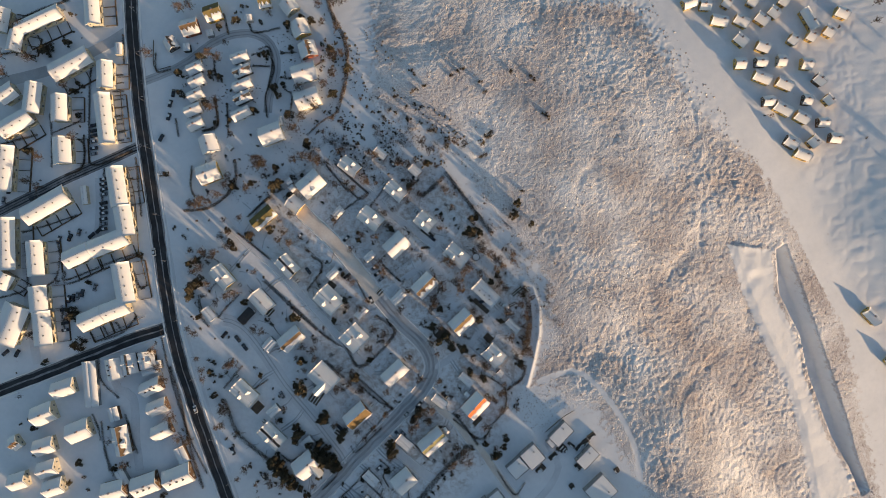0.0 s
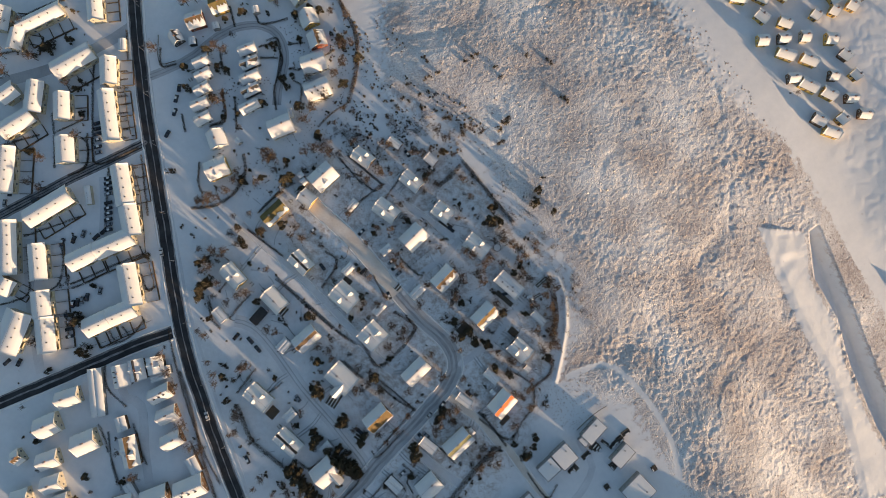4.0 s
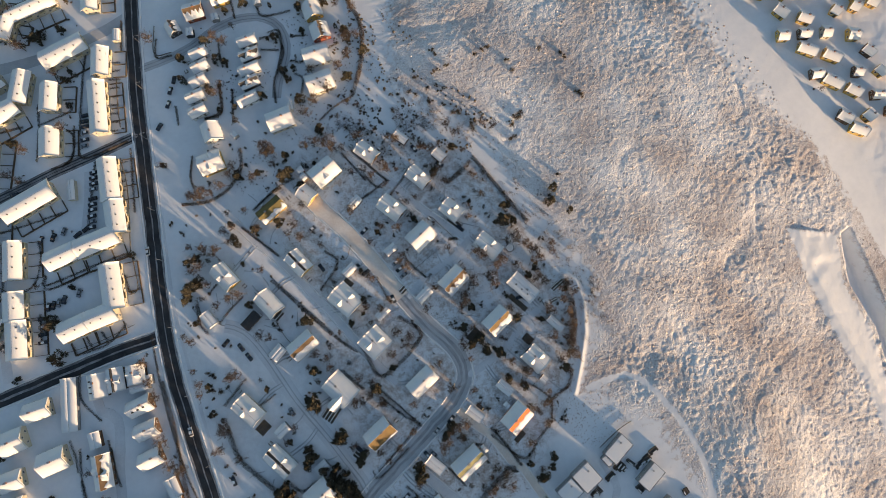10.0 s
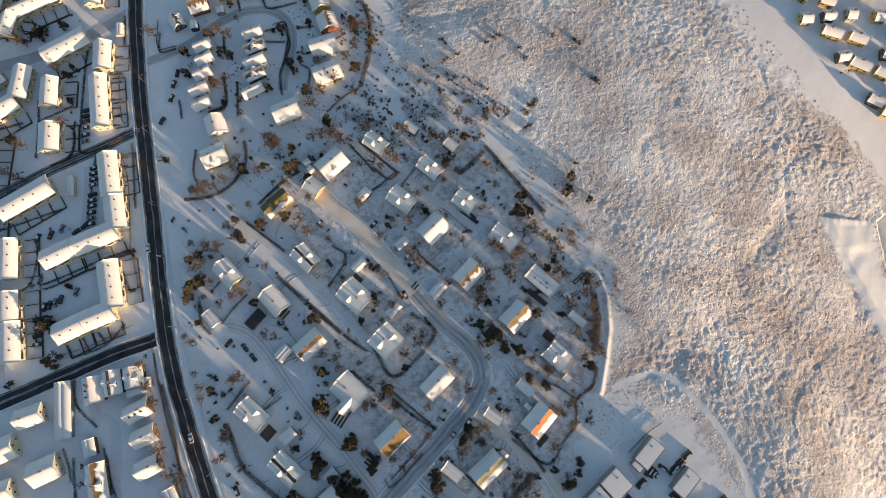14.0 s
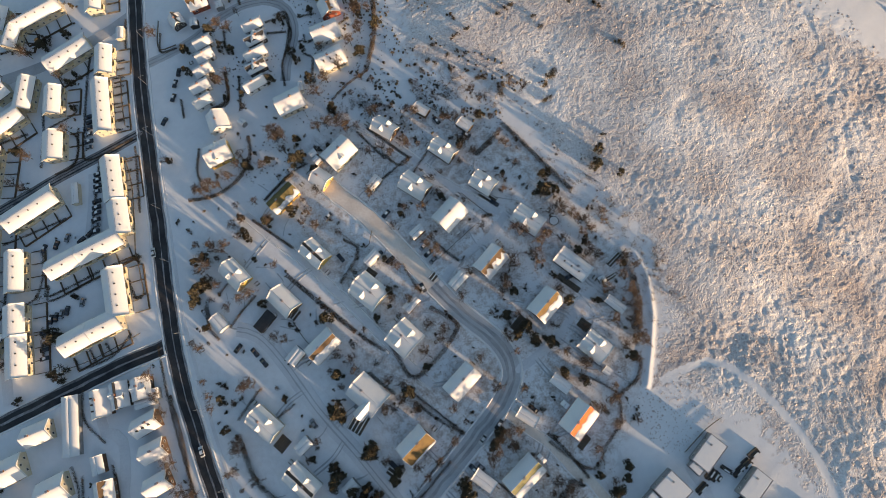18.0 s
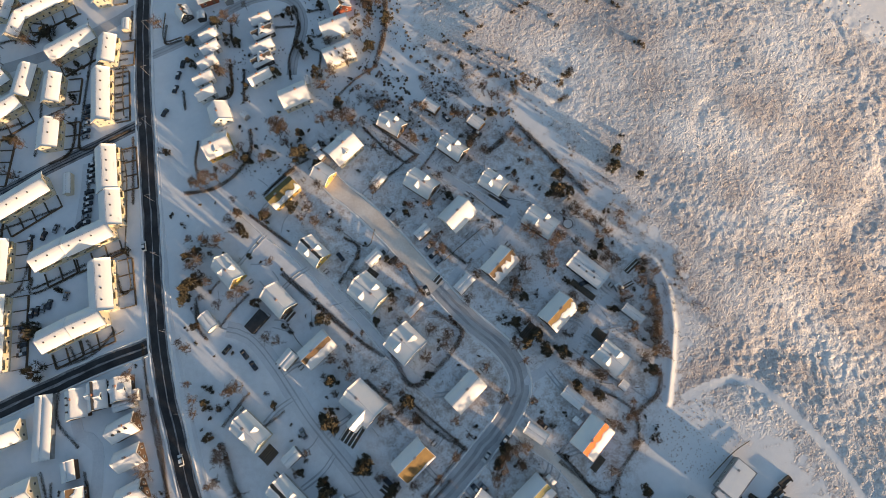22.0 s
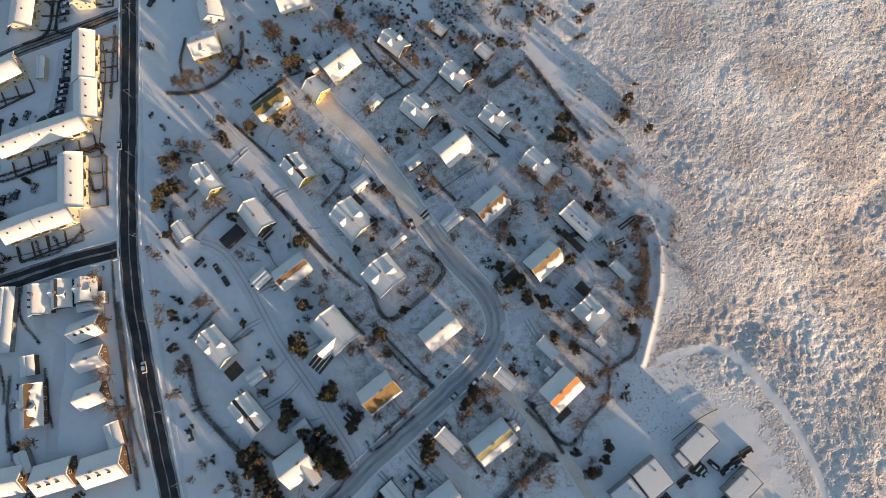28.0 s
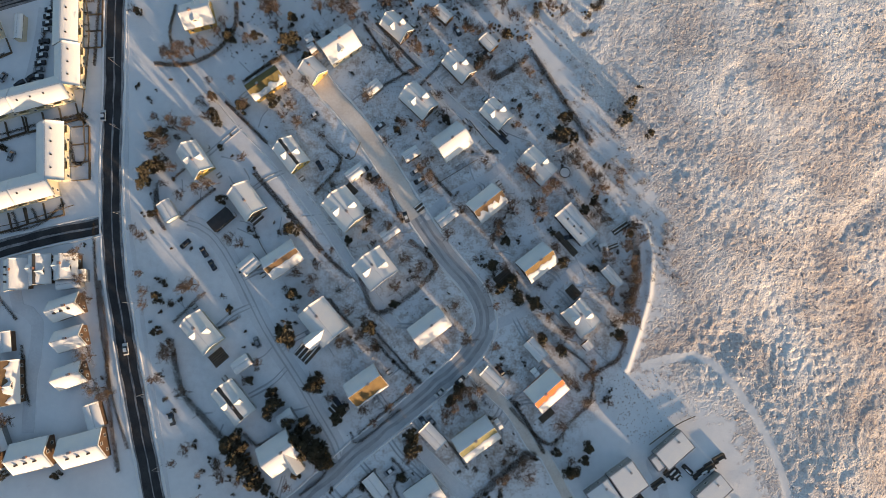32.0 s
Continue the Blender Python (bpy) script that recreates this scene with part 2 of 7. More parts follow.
def ribbon(name, pts, width, mat, z=0.05, shift=0.0, wobble=0.15, step=4.0):
    """A strip that follows the line: width, sideways shift, uneven edges, crowned 3 cm, with sides down into the ground."""
    line = curve_points(pts, step)
    side = normals_2d(line)
    v, f = [], []
    for i, (p, n) in enumerate(zip(line, side)):
        a = width / 2 + wobble * noise.noise(Vector((p.x * 0.15, p.y * 0.15, 3.0)))
        b = width / 2 + wobble * noise.noise(Vector((p.x * 0.15, p.y * 0.15, 9.0)))
        for o, h in ((-a - 0.05, -0.3), (-a, z), (0, z + 0.03), (b, z), (b + 0.05, -0.3)):
            q = p + n * (o + shift)
            v.append((q.x, q.y, h))
        if i:
            k = 5 * i
            f += [(k - 5 + j, k - 4 + j, k + 1 + j, k + j)[::-1] for j in range(4)]
    return mesh_of(name, v, f, mat)

# ---- ground ----
SCRUB = [(16.9, 232.7), (11.3, 170.5), (6.0, 142.9), (32.7, 121.2), (60.8, 108.8), (78.1, 87.1), (96.2, 58.9), (110.4, 33.2), (106.0, 2.9), (93.4, -19.9), (104.4, -21.6), (111.4, -30.8), (115.1, -36.2),
         (129.2, -38.3), (134.7, -54.2), (144.0, -74.5), (156.6, -103.8), (165.9, -135.7), (308.1, -154.0), (287.8, -14.4), (257.6, 54.9), (240.2, 91.6), (212.5, 141.1), (185.7, 197.8)]
CUT = [(247.4, 38.6), (253.8, 41.8), (262.8, 13.4), (270.9, -14.7), (279.1, -43.1), (285.9, -68.3), (291.4, -93.6), (298.3, -115.8), (292.7, -118.4), (284.9, -97.7), (275.1, -78.6), (269.1, -60.4), (262.3, -37.2), (258.6, -12.9), (247.4, 12.1)]
GARDENS = [(-100.3, 55.1), (-85.0, 101.3), (-58.8, 95.8), (-28.1, 118.7), (22.6, 123.7), (62.5, 103.6), (100.9, 44.0), (98.3, 0.4), (85.7, -33.5), (52.9, -77.6), (-34.8, -94.8), (-72.1, -60.9), (-94.5, -0.9)]
BANK = [(216.4, 45.7), (245.3, 38.9), (245.3, 12.4), (256.4, -12.6), (260.1, -36.8), (267.0, -60.1), (272.9, -78.3), (282.7, -97.3), (290.5, -118.0), (258.3, -119.1), (255.6, -90.9), (252.5, -68.0), (246.1, -41.5), (235.7, -19.7), (223.5, 15.3)]


def depth_inside(poly, x, y):
    """How far each point lies inside the polygon; negative outside."""
    inside = np.zeros(np.shape(x), bool)
    best = np.full(np.shape(x), 1e9)
    for (ax, ay), (bx, by) in zip(poly, poly[1:] + poly[:1]):
        cross = (ay > y) != (by > y)
        inside ^= cross & (x < (bx - ax) * (y - ay) / (by - ay if by != ay else 1e-9) + ax)
        t = np.clip(((x - ax) * (bx - ax) + (y - ay) * (by - ay)) / ((bx - ax) ** 2 + (by - ay) ** 2), 0, 1)
        best = np.minimum(best, np.hypot(x - ax - t * (bx - ax), y - ay - t * (by - ay)))
    return np.where(inside, best, -best)


def line_distance(pts, x, y):
    best = np.full(np.shape(x), 1e9)
    for (ax, ay), (bx, by) in zip(pts, pts[1:]):
        t = np.clip(((x - ax) * (bx - ax) + (y - ay) * (by - ay)) / ((bx - ax) ** 2 + (by - ay) ** 2), 0, 1)
        best = np.minimum(best, np.hypot(x - ax - t * (bx - ax), y - ay - t * (by - ay)))
    return best


main_line = [(-107.2, 231.0), (-107.7, 221.7), (-108.6, 199.3), (-108.5, 173.0), (-108.1, 150.2), (-106.8, 127.3), (-105.7, 104.5), (-104.4, 81.9), (-103.4, 56.2), (-101.5, 33.6), (-99.0, 14.1), (-94.7, -5.4), (-90.1, -24.9), (-85.1, -44.4), (-79.8, -64.6), (-72.7, -90.1)]
west_line = [(-105.3, 33.0), (-126.4, 28.4), (-152.1, 21.4), (-174.4, 15.2), (-198.9, 8.9), (-216.1, 4.2)]
mid_west_line = [(-108.9, 136.6), (-126.4, 130.3), (-149.0, 122.9), (-171.6, 114.4), (-190.9, 107.0), (-208.3, 100.6)]
top_west_line = [(-109.8, 202.7), (-125.2, 194.9), (-154.0, 184.8), (-185.4, 179.5), (-203.2, 176.8)]
north_line = [(-107.0, 171.9), (-91.6, 176.0), (-78.4, 181.6), (-65.3, 189.8), (-52.4, 194.1), (-39.6, 192.8), (-31.9, 186.3), (-29.6, 176.5), (-32.0, 165.2), (-35.8, 155.7), (-37.4, 147.4)]
village_line = [(-26.1, 92.8), (-21.3, 86.2), (-14.4, 78.5), (-5.6, 67.1), (3.5, 53.6), (14.3, 36.3), (24.9, 21.2), (34.9, 9.3), (39.2, -0.0), (38.6, -8.2), (31.7, -17.6), (18.4, -29.0), (6.2, -39.0), (-8.4, -50.3), (-25.6, -65.4), (-34.8, -71.8), (-46.4, -79.4), (-59.3, -83.2), (-66.5, -83.6), (-70.3, -82.4), (-73.0, -81.0)]
left_line = [(-73.0, 34.2), (-64.1, 30.1), (-53.4, 14.9), (-42.3, -5.8), (-31.4, -21.9), (-22.7, -35.9), (-15.8, -46.7), (-13.1, -54.6)]
lane_line = [(-64.0, 84.8), (-53.8, 72.5), (-42.6, 60.8), (-29.3, 44.0), (-16.1, 25.7), (-3.2, 6.7), (6.4, -4.8)]
upper_lane_line = [(-8.9, 118.1), (2.6, 109.5), (17.4, 93.7), (25.2, 83.3), (35.2, 74.1), (48.4, 61.7)]
east_lane_line = [(51.4, 61.3), (42.6, 52.6), (27.0, 44.5), (14.9, 33.4)]
drive_line = [(84.3, 24.0), (72.3, 15.3), (61.0, 4.6), (47.8, -2.8), (40.9, -5.5)]
dirt_line = [(34.4, -21.5), (40.6, -28.5), (48.3, -36.1), (56.4, -49.0), (60.1, -51.3), (69.6, -68.6), (77.6, -81.3), (82.1, -89.3)]
track_line = [(98.7, -19.9), (107.9, -17.3), (118.1, -15.9), (125.2, -19.9), (131.2, -27.1), (137.0, -35.8), (142.3, -46.2), (146.2, -57.4), (148.2, -68.3), (148.5, -80.0)]
snow_road_line = [(193.2, 200.8), (198.6, 186.8), (211.2, 159.1), (229.2, 128.6), (246.5, 97.1), (263.3, 62.6), (276.2, 28.0), (294.0, -8.0), (309.3, -48.5), (314.3, -92.2), (320.6, -133.3)]
foot_line = [(-104.1, 202.1), (-103.8, 172.6), (-103.4, 149.7), (-101.8, 123.6), (-100.3, 97.5), (-98.7, 74.8), (-97.2, 52.3), (-94.7, 32.8), (-90.8, 13.3), (-87.0, -6.3), (-82.0, -29.1), (-76.4, -55.0), (-72.1, -77.5)]
berm_line = [(96.3, 37.0), (100.8, 33.1), (103.0, 22.0), (101.1, 6.9), (96.2, -8.0), (91.2, -20.9)]
drive_two_line = [(13.4, -47.3), (19.9, -54.3), (27.0, -61.4), (33.4, -66.6)]
yard_line = [(98.6, -52.9), (101.0, -59.6), (103.4, -68.1), (98.0, -77.4), (91.9, -83.0), (82.1, -89.3)]
block_lane_a = [(-134.2, 120.5), (-135.3, 101.3), (-139.2, 85.6), (-146.3, 83.1)]
block_lane_b = [(-135.5, 154.5), (-136.2, 133.6)]
block_lane_c = [(-176.6, 92.6), (-178.3, 67.3), (-178.3, 48.2), (-176.3, 21.2)]
close_line = [(-135.8, 12.0), (-133.6, 2.2), (-126.2, -3.3), (-126.6, -26.9), (-126.1, -42.8)]


HEATH = SCRUB[:9] + [(97.9, -25.1), (125.5, -34.6), (157.9, -63.4), (171.5, -96.9), (183.8, -129.6), (240.0, -900.0), (1500.0, -900.0), (1500.0, 500.0), (17.3, 500.0)]


EAST = [(189.7, 197.0), (194.1, 183.9), (209.0, 157.9), (227.7, 128.4), (246.4, 96.8), (263.3, 62.4), (275.8, 27.7), (293.9, -8.2), (309.1, -48.7), (314.1, -92.3), (321.1, -133.0), (900.0, -260.0), (900.0, 500.0), (150.0, 500.0)]


def hillside(x, y):
    """The heath as a slope that faces the low sun."""
    m = np.clip(depth_inside(HEATH, x, y) / 60, 0, 1)
    e = np.clip((depth_inside(EAST, x, y) - 4) / 60, 0, 1)
    e = e * np.clip((y + 90) / 80, 0, 1)
    return (1 - e * e * (3 - 2 * e)) * m * m * (3 - 2 * m) * np.maximum(3 - 3.64 * np.logaddexp(0, (0.67 * x - 0.742 * y - 47) / 28), -60)


GULLIES = [([(198.9, -22.6), (191.5, -29.5), (181.2, -37.3)], 1.6, 2.6),
           ([(202.8, -44.5), (196.2, -52.9), (189.1, -62.3)], 1.4, 2.4),
           ([(204.3, 55.4), (195.5, 45.1), (184.0, 28.7)], 1.2, 2.2),
           ([(226.6, 4.9), (231.2, -12.3)], 1.2, 2.0),
           ([(210.2, -9.3), (205.3, -21.9)], 0.9, 1.8),
           ([(181.5, -24.7), (172.9, -31.2)], 0.9, 1.8),
           ([(186.4, 39.7), (176.4, 28.1)], 0.9, 2.0),
           ([(196.5, -84.3), (201.3, -97.8)], 1.0, 2.2)]


LATTICE = np.random.default_rng(21).uniform(-1, 1, (257, 257))
LATTICE[256], LATTICE[:, 256] = LATTICE[0], LATTICE[:, 0]


def smooth_noise(x, y, size, shift=0.0):
    """Smooth random field between -1 and 1 with cells of the given size."""
    u, v = np.asarray(x) / size + 37.3 + shift, np.asarray(y) / size + 91.7 + 0.37 * shift
    i, j = np.floor(u).astype(int) % 256, np.floor(v).astype(int) % 256
    a, b = u - np.floor(u), v - np.floor(v)
    a, b = a * a * (3 - 2 * a), b * b * (3 - 2 * b)
    low = LATTICE[i, j] * (1 - a) + LATTICE[i + 1, j] * a
    high = LATTICE[i, j + 1] * (1 - a) + LATTICE[i + 1, j + 1] * a
    return low * (1 - b) + high * b


def waves(x, y):
    """Relief of the heath in metres: swells, winding gullies, and crowded hummocks with creases between them."""
    bend = 5.0 * smooth_noise(x, y, 23.0, 5.0)
    s = 0.4 * smooth_noise(x, y, 41.0) + 0.2 * smooth_noise(x, y, 15.0, 9.0)
    s = s - 0.45 * np.clip(1 - 3.4 * np.abs(smooth_noise(x + bend + 0.25 * y, y * 0.55 - bend, 21.0, 3.0)), 0, 1) ** 2
    rough = 0.8 + 0.4 * smooth_noise(x, y, 33.0, 13.0)
    wide, tight = smooth_noise(x + 0.4 * bend, y, 5.6, 1.0), smooth_noise(x, y + 0.3 * bend, 1.9, 7.0)
    calm = np.clip(0.62 + (0.67 * x - 0.742 * y - 47) / 120, 0.62, 1.0)
    return s + rough * calm * 1.3 * (0.30 * np.abs(wide) + 0.62 * np.abs(tight) + 0.16 * smooth_noise(x, y, 1.7, 4.0))


def ground_height(x, y):
    x, y = np.asarray(x, float), np.asarray(y, float)
    z = np.clip(depth_inside(SCRUB, x, y) / 14, 0, 1) * waves(x, y) * 0.72 * (1 - 0.85 * np.clip(depth_inside(BANK, x, y) / 4, 0, 1))
    near, far = line_distance(BANK[9:] + BANK[:1], x, y), line_distance(BANK[1:9], x, y)
    crest = 1.1 + 0.5 * smooth_noise(x, y, 17.0, 2.0) + 0.35 * np.abs(smooth_noise(x, y, 7.0, 6.0))
    z = z + (depth_inside(BANK, x, y) > 0) * crest * np.clip(near / 6, 0, 1) * far / (near + far + 0.01)
    z = z + 0.5 * np.clip(depth_inside(BANK, x, y) / 5, 0, 1) * np.clip((y - 5) / 20, 0, 1) * smooth_noise(x, y, 6.0, 4.0)
    z = z - np.clip(depth_inside(CUT, x, y) / 3, 0, 1) * 9.0
    for line, deep, wide in GULLIES:
        d = line_distance(line, x, y) + 2.2 * np.sin(x * 0.19 + 1.4 * np.sin(y * 0.23)) + 1.1 * np.sin(y * 0.47 - x * 0.33)
        z = z - 0.3 * deep * np.exp(-(np.maximum(d, 0) / (1.5 * wide)) ** 2)
    # Unseen ridge south of the village, added to keep low sun off its ground.
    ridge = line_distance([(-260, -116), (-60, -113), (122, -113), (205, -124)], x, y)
    # Raised near x 52 and past x 66 to shade the street and works yard.
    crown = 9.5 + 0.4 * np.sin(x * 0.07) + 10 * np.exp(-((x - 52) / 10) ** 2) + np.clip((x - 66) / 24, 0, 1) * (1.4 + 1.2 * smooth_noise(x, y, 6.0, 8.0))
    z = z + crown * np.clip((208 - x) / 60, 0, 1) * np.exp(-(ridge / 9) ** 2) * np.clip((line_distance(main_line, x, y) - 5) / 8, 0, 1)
    z = z + np.clip(depth_inside(EAST, x, y) / 6, 0, 1) * np.clip((y + 90) / 60, 0, 1) * (0.25 * np.abs(smooth_noise(x, y, 9.0, 2.5)) + 0.16 * np.abs(smooth_noise(x, y, 4.0, 6.5)))
    berm = line_distance(berm_line, x, y)
    z = z + 0.7 * np.exp(-(berm / 1.1) ** 2)
    for line, wide in ((track_line, 1.5), (snow_road_line, 12.0)):
        z = z * np.clip((line_distance(line, x, y) - wide * 0.6) / (1 + wide * 0.4), 0, 1)
    return z + hillside(x, y)


def axis(stops, far):
    """Grid lines: stretches of (start, end, step), then ever wider steps out to the horizon."""
    inner = np.concatenate([np.arange(a, b, step) for a, b, step in stops])
    reach = np.cumsum([2.2 * 1.6 ** k for k in range(1, 40)])
    reach = reach[reach < far]
    return np.concatenate([(inner[0] - reach)[::-1], inner, inner[-1] + reach])


gx = axis(((-230, 56, 2.3), (56, 306, 0.72), (306, 380, 2.3)), 1800)
gy = axis(((-190, -140, 2.3), (-140, 222, 0.72), (222, 270, 2.3)), 1800)
XX, YY = np.meshgrid(gx, gy)
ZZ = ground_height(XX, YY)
ZZ += 0.03 * np.sin(XX * 0.4 + 2 * np.sin(YY * 0.17)) * np.sin(YY * 0.37 + np.sin(XX * 0.21))
gv = np.stack([XX, YY, ZZ - 0.06], -1).reshape(-1, 3)
nx, ny = len(gx), len(gy)
ids = np.arange(nx * ny).reshape(ny, nx)
gf = np.stack([ids[:-1, :-1], ids[:-1, 1:], ids[1:, 1:], ids[1:, :-1]], -1).reshape(-1, 4)
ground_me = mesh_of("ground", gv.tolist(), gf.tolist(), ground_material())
px, py = gv[:, 0], gv[:, 1]
heathy = np.clip((depth_inside(SCRUB, px, py) - 14 * np.clip((py - 85) / 40, 0, 1)) / 16 + 0.45, 0, 1)
heathy *= 1 - 0.97 * np.clip(depth_inside(BANK, px, py) / 3 + 0.2, 0, 1)
heathy *= 1 - np.clip(depth_inside(CUT, px, py) / 2 + 0.3, 0, 1)
for line, wide in ((track_line, 0.7), (snow_road_line, 6.0), (berm_line, 0.7)):
    heathy *= np.clip((line_distance(line, px, py) - wide) / 1.6, 0, 1)
grassy = np.clip(depth_inside(GARDENS, px, py) / 8, 0, 1) * np.clip((px + 32 + 0.25 * py) / 20, 0.12, 1)
for name, values in (("heathy", heathy), ("grassy", grassy)):
    ground_me.attributes.new(name, "FLOAT", "POINT").data.foreach_set("value", values.astype(np.float32))
ground_me.polygons.foreach_set("use_smooth", np.ones(len(gf), bool))
ground = tagged(new("ground", ground_me), "snow-covered ground rising into frosted heath", "ground", kind="structure")

# ---- roads ----
def road(name, line, width, mat, label, z=0.05, wobble=0.2):
    return tagged(new(name, ribbon(name, line, width, M[mat], z, wobble=wobble)), label, "road", kind="structure")


main_road = road("road_1", main_line, 6.6, "asphalt", "dark wet asphalt main road cleared of snow", 0.10)
for s, wd in ((0.2, 0.5), (-3.35, 0.6), (3.4, 0.7)):
    part("snow_strip", ribbon("snow_strip", main_line, wd, M["slush"], 0.14, s, 0.5), main_road, "grey slush between the wheel tracks")
side_road = road("road_2", west_line, 6.4, "asphalt", "wet asphalt side road between the housing blocks", 0.09)
part("snow_strip", ribbon("snow_strip", west_line, 0.9, M["slush"], 0.13, 0.2, 0.6), side_road)
part("snow_strip", ribbon("snow_strip", west_line, 0.8, M["slush"], 0.13, -2.9, 0.6), side_road)
side_road = road("road_3", mid_west_line, 5.6, "slush", "slushy side road through the housing blocks", 0.09)
for s in (-1.4, 0.0, 1.4):
    part("wheel_track", ribbon("wheel_track", mid_west_line, 0.8, M["asphalt"], 0.10, s, 0.4), side_road)
road("road_4", top_west_line, 6.0, "packed", "snow-packed road past the housing blocks", 0.05)
village_road = road("road_5", village_line, 7.2, "packed", "snow-packed village street with sanded wheel tracks", 0.05, 0.5)
part("sanded_strip", ribbon("sanded_strip", village_line[:6], 7.0, M["sanded"], 0.07, 0.0, 0.7), village_road, "sanded grey-brown stretch")
for s, wd in ((-1.4, 1.2), (1.0, 1.4)):
    part("wheel_track", ribbon("wheel_track", village_line[5:], wd, M["rut"], 0.075, s, 1.0), village_road, "dark worn wheel track")
lane = road("road_6", left_line, 6.5, "lane", "snow-packed close between the gardens", 0.04, 0.6)
for s in (-1.0, 0.8):
    part("wheel_track", ribbon("wheel_track", left_line, 0.6, M["packed"], 0.06, s, 0.4), lane)
road("road_7", lane_line, 2.8, "lane", "narrow snowy lane between garden hedges", 0.05, 0.6)
road("road_8", upper_lane_line, 2.8, "lane", "narrow snowy lane behind the gardens", 0.05, 0.5)
road("road_9", east_lane_line, 3.2, "lane", "snowy driveway between two gardens", 0.05, 0.5)
road("road_10", drive_line, 3.4, "lane", "snowy driveway curving off the street", 0.05, 0.5)
road("road_11", dirt_line, 3.6, "sanded", "sanded brown track beside the garden hedge", 0.06, 0.5)
north_road = road("road_12", north_line, 4.8, "packed", "snow-packed loop road of the northern close", 0.06, 0.4)
for s in (-0.9, 0.9):
    part("wheel_track", ribbon("wheel_track", north_line, 0.5, M["rut"], 0.085, s, 0.4), north_road)
road("road_18", drive_two_line, 4.2, "lane", "snowy drive between low banks", 0.05, 0.4)
road("footpath_1", foot_line, 1.5, "lane", "trodden snowy footpath along the main road", 0.04, 0.3)
road("road_13", yard_line, 3.6, "lane", "snowy yard track beside the works buildings", 0.05, 0.5)
road("road_14", block_lane_a, 4.6, "lane", "snowy lane behind the housing blocks", 0.05, 0.4)
road("road_15", block_lane_b, 4.0, "lane", "snowy parking lane between housing blocks", 0.05, 0.4)
road("road_16", block_lane_c, 4.6, "lane", "snowy lane between the housing blocks", 0.05, 0.4)
road("road_17", close_line, 4.6, "lane", "snowy close among the brown houses", 0.05, 0.4)


def plough_bank(line, shift, height, width, label):
    """Snow thrown up along a road edge."""
    pts = curve_points(line, 2.0)
    side = normals_2d(pts)
    v, f = [], []
    for i, (p, n) in enumerate(zip(pts, side)):
        k = noise.noise(Vector((p.x * 0.3, p.y * 0.3, 1.0)))
        h = max(0.06, height * (0.75 + 0.8 * k))
        w = width * (0.9 + 0.5 * noise.noise(Vector((p.x * 0.2, p.y * 0.2, 7.0))))
        for o, z in ((-w / 2, -0.1), (-w / 5, h * 0.8), (w / 8, h), (w / 2, -0.1)):
            q = p + n * (shift + o)
            v.append((q.x, q.y, z))
        if i:
            m = 4 * i
            f += [(m - 4 + j, m - 3 + j, m + 1 + j, m + j) for j in range(3)]
    return tagged(new("snow_bank", mesh_of("snow_bank", v, f, M["roof_snow"])), label, "snow bank")


for s in (-4.1, 4.2):
    plough_bank(village_line, s, 0.5, 1.2, "low ploughed snow bank along the village street")
for s in (-4.4, 4.5):
    plough_bank(main_line, s, 0.32, 1.4, "low ploughed snow bank along the main road")
for s in (-2.0, 2.0):
    plough_bank(dirt_line, s, 0.35, 0.9, "low snow bank beside the sanded track")
    plough_bank(lane_line, s, 0.35, 0.8, "low snow bank beside the narrow lane")
    plough_bank(upper_lane_line, s, 0.3, 0.8, "low snow bank beside the back lane")
for s in (-2.4, 2.4):
    plough_bank(drive_two_line, s, 0.4, 0.9, "low snow bank beside a drive")
plough_bank(west_line, -3.8, 0.4, 1.1, "low ploughed snow bank along the side road")
plough_bank(west_line, 3.9, 0.4, 1.1, "low ploughed snow bank along the side road")


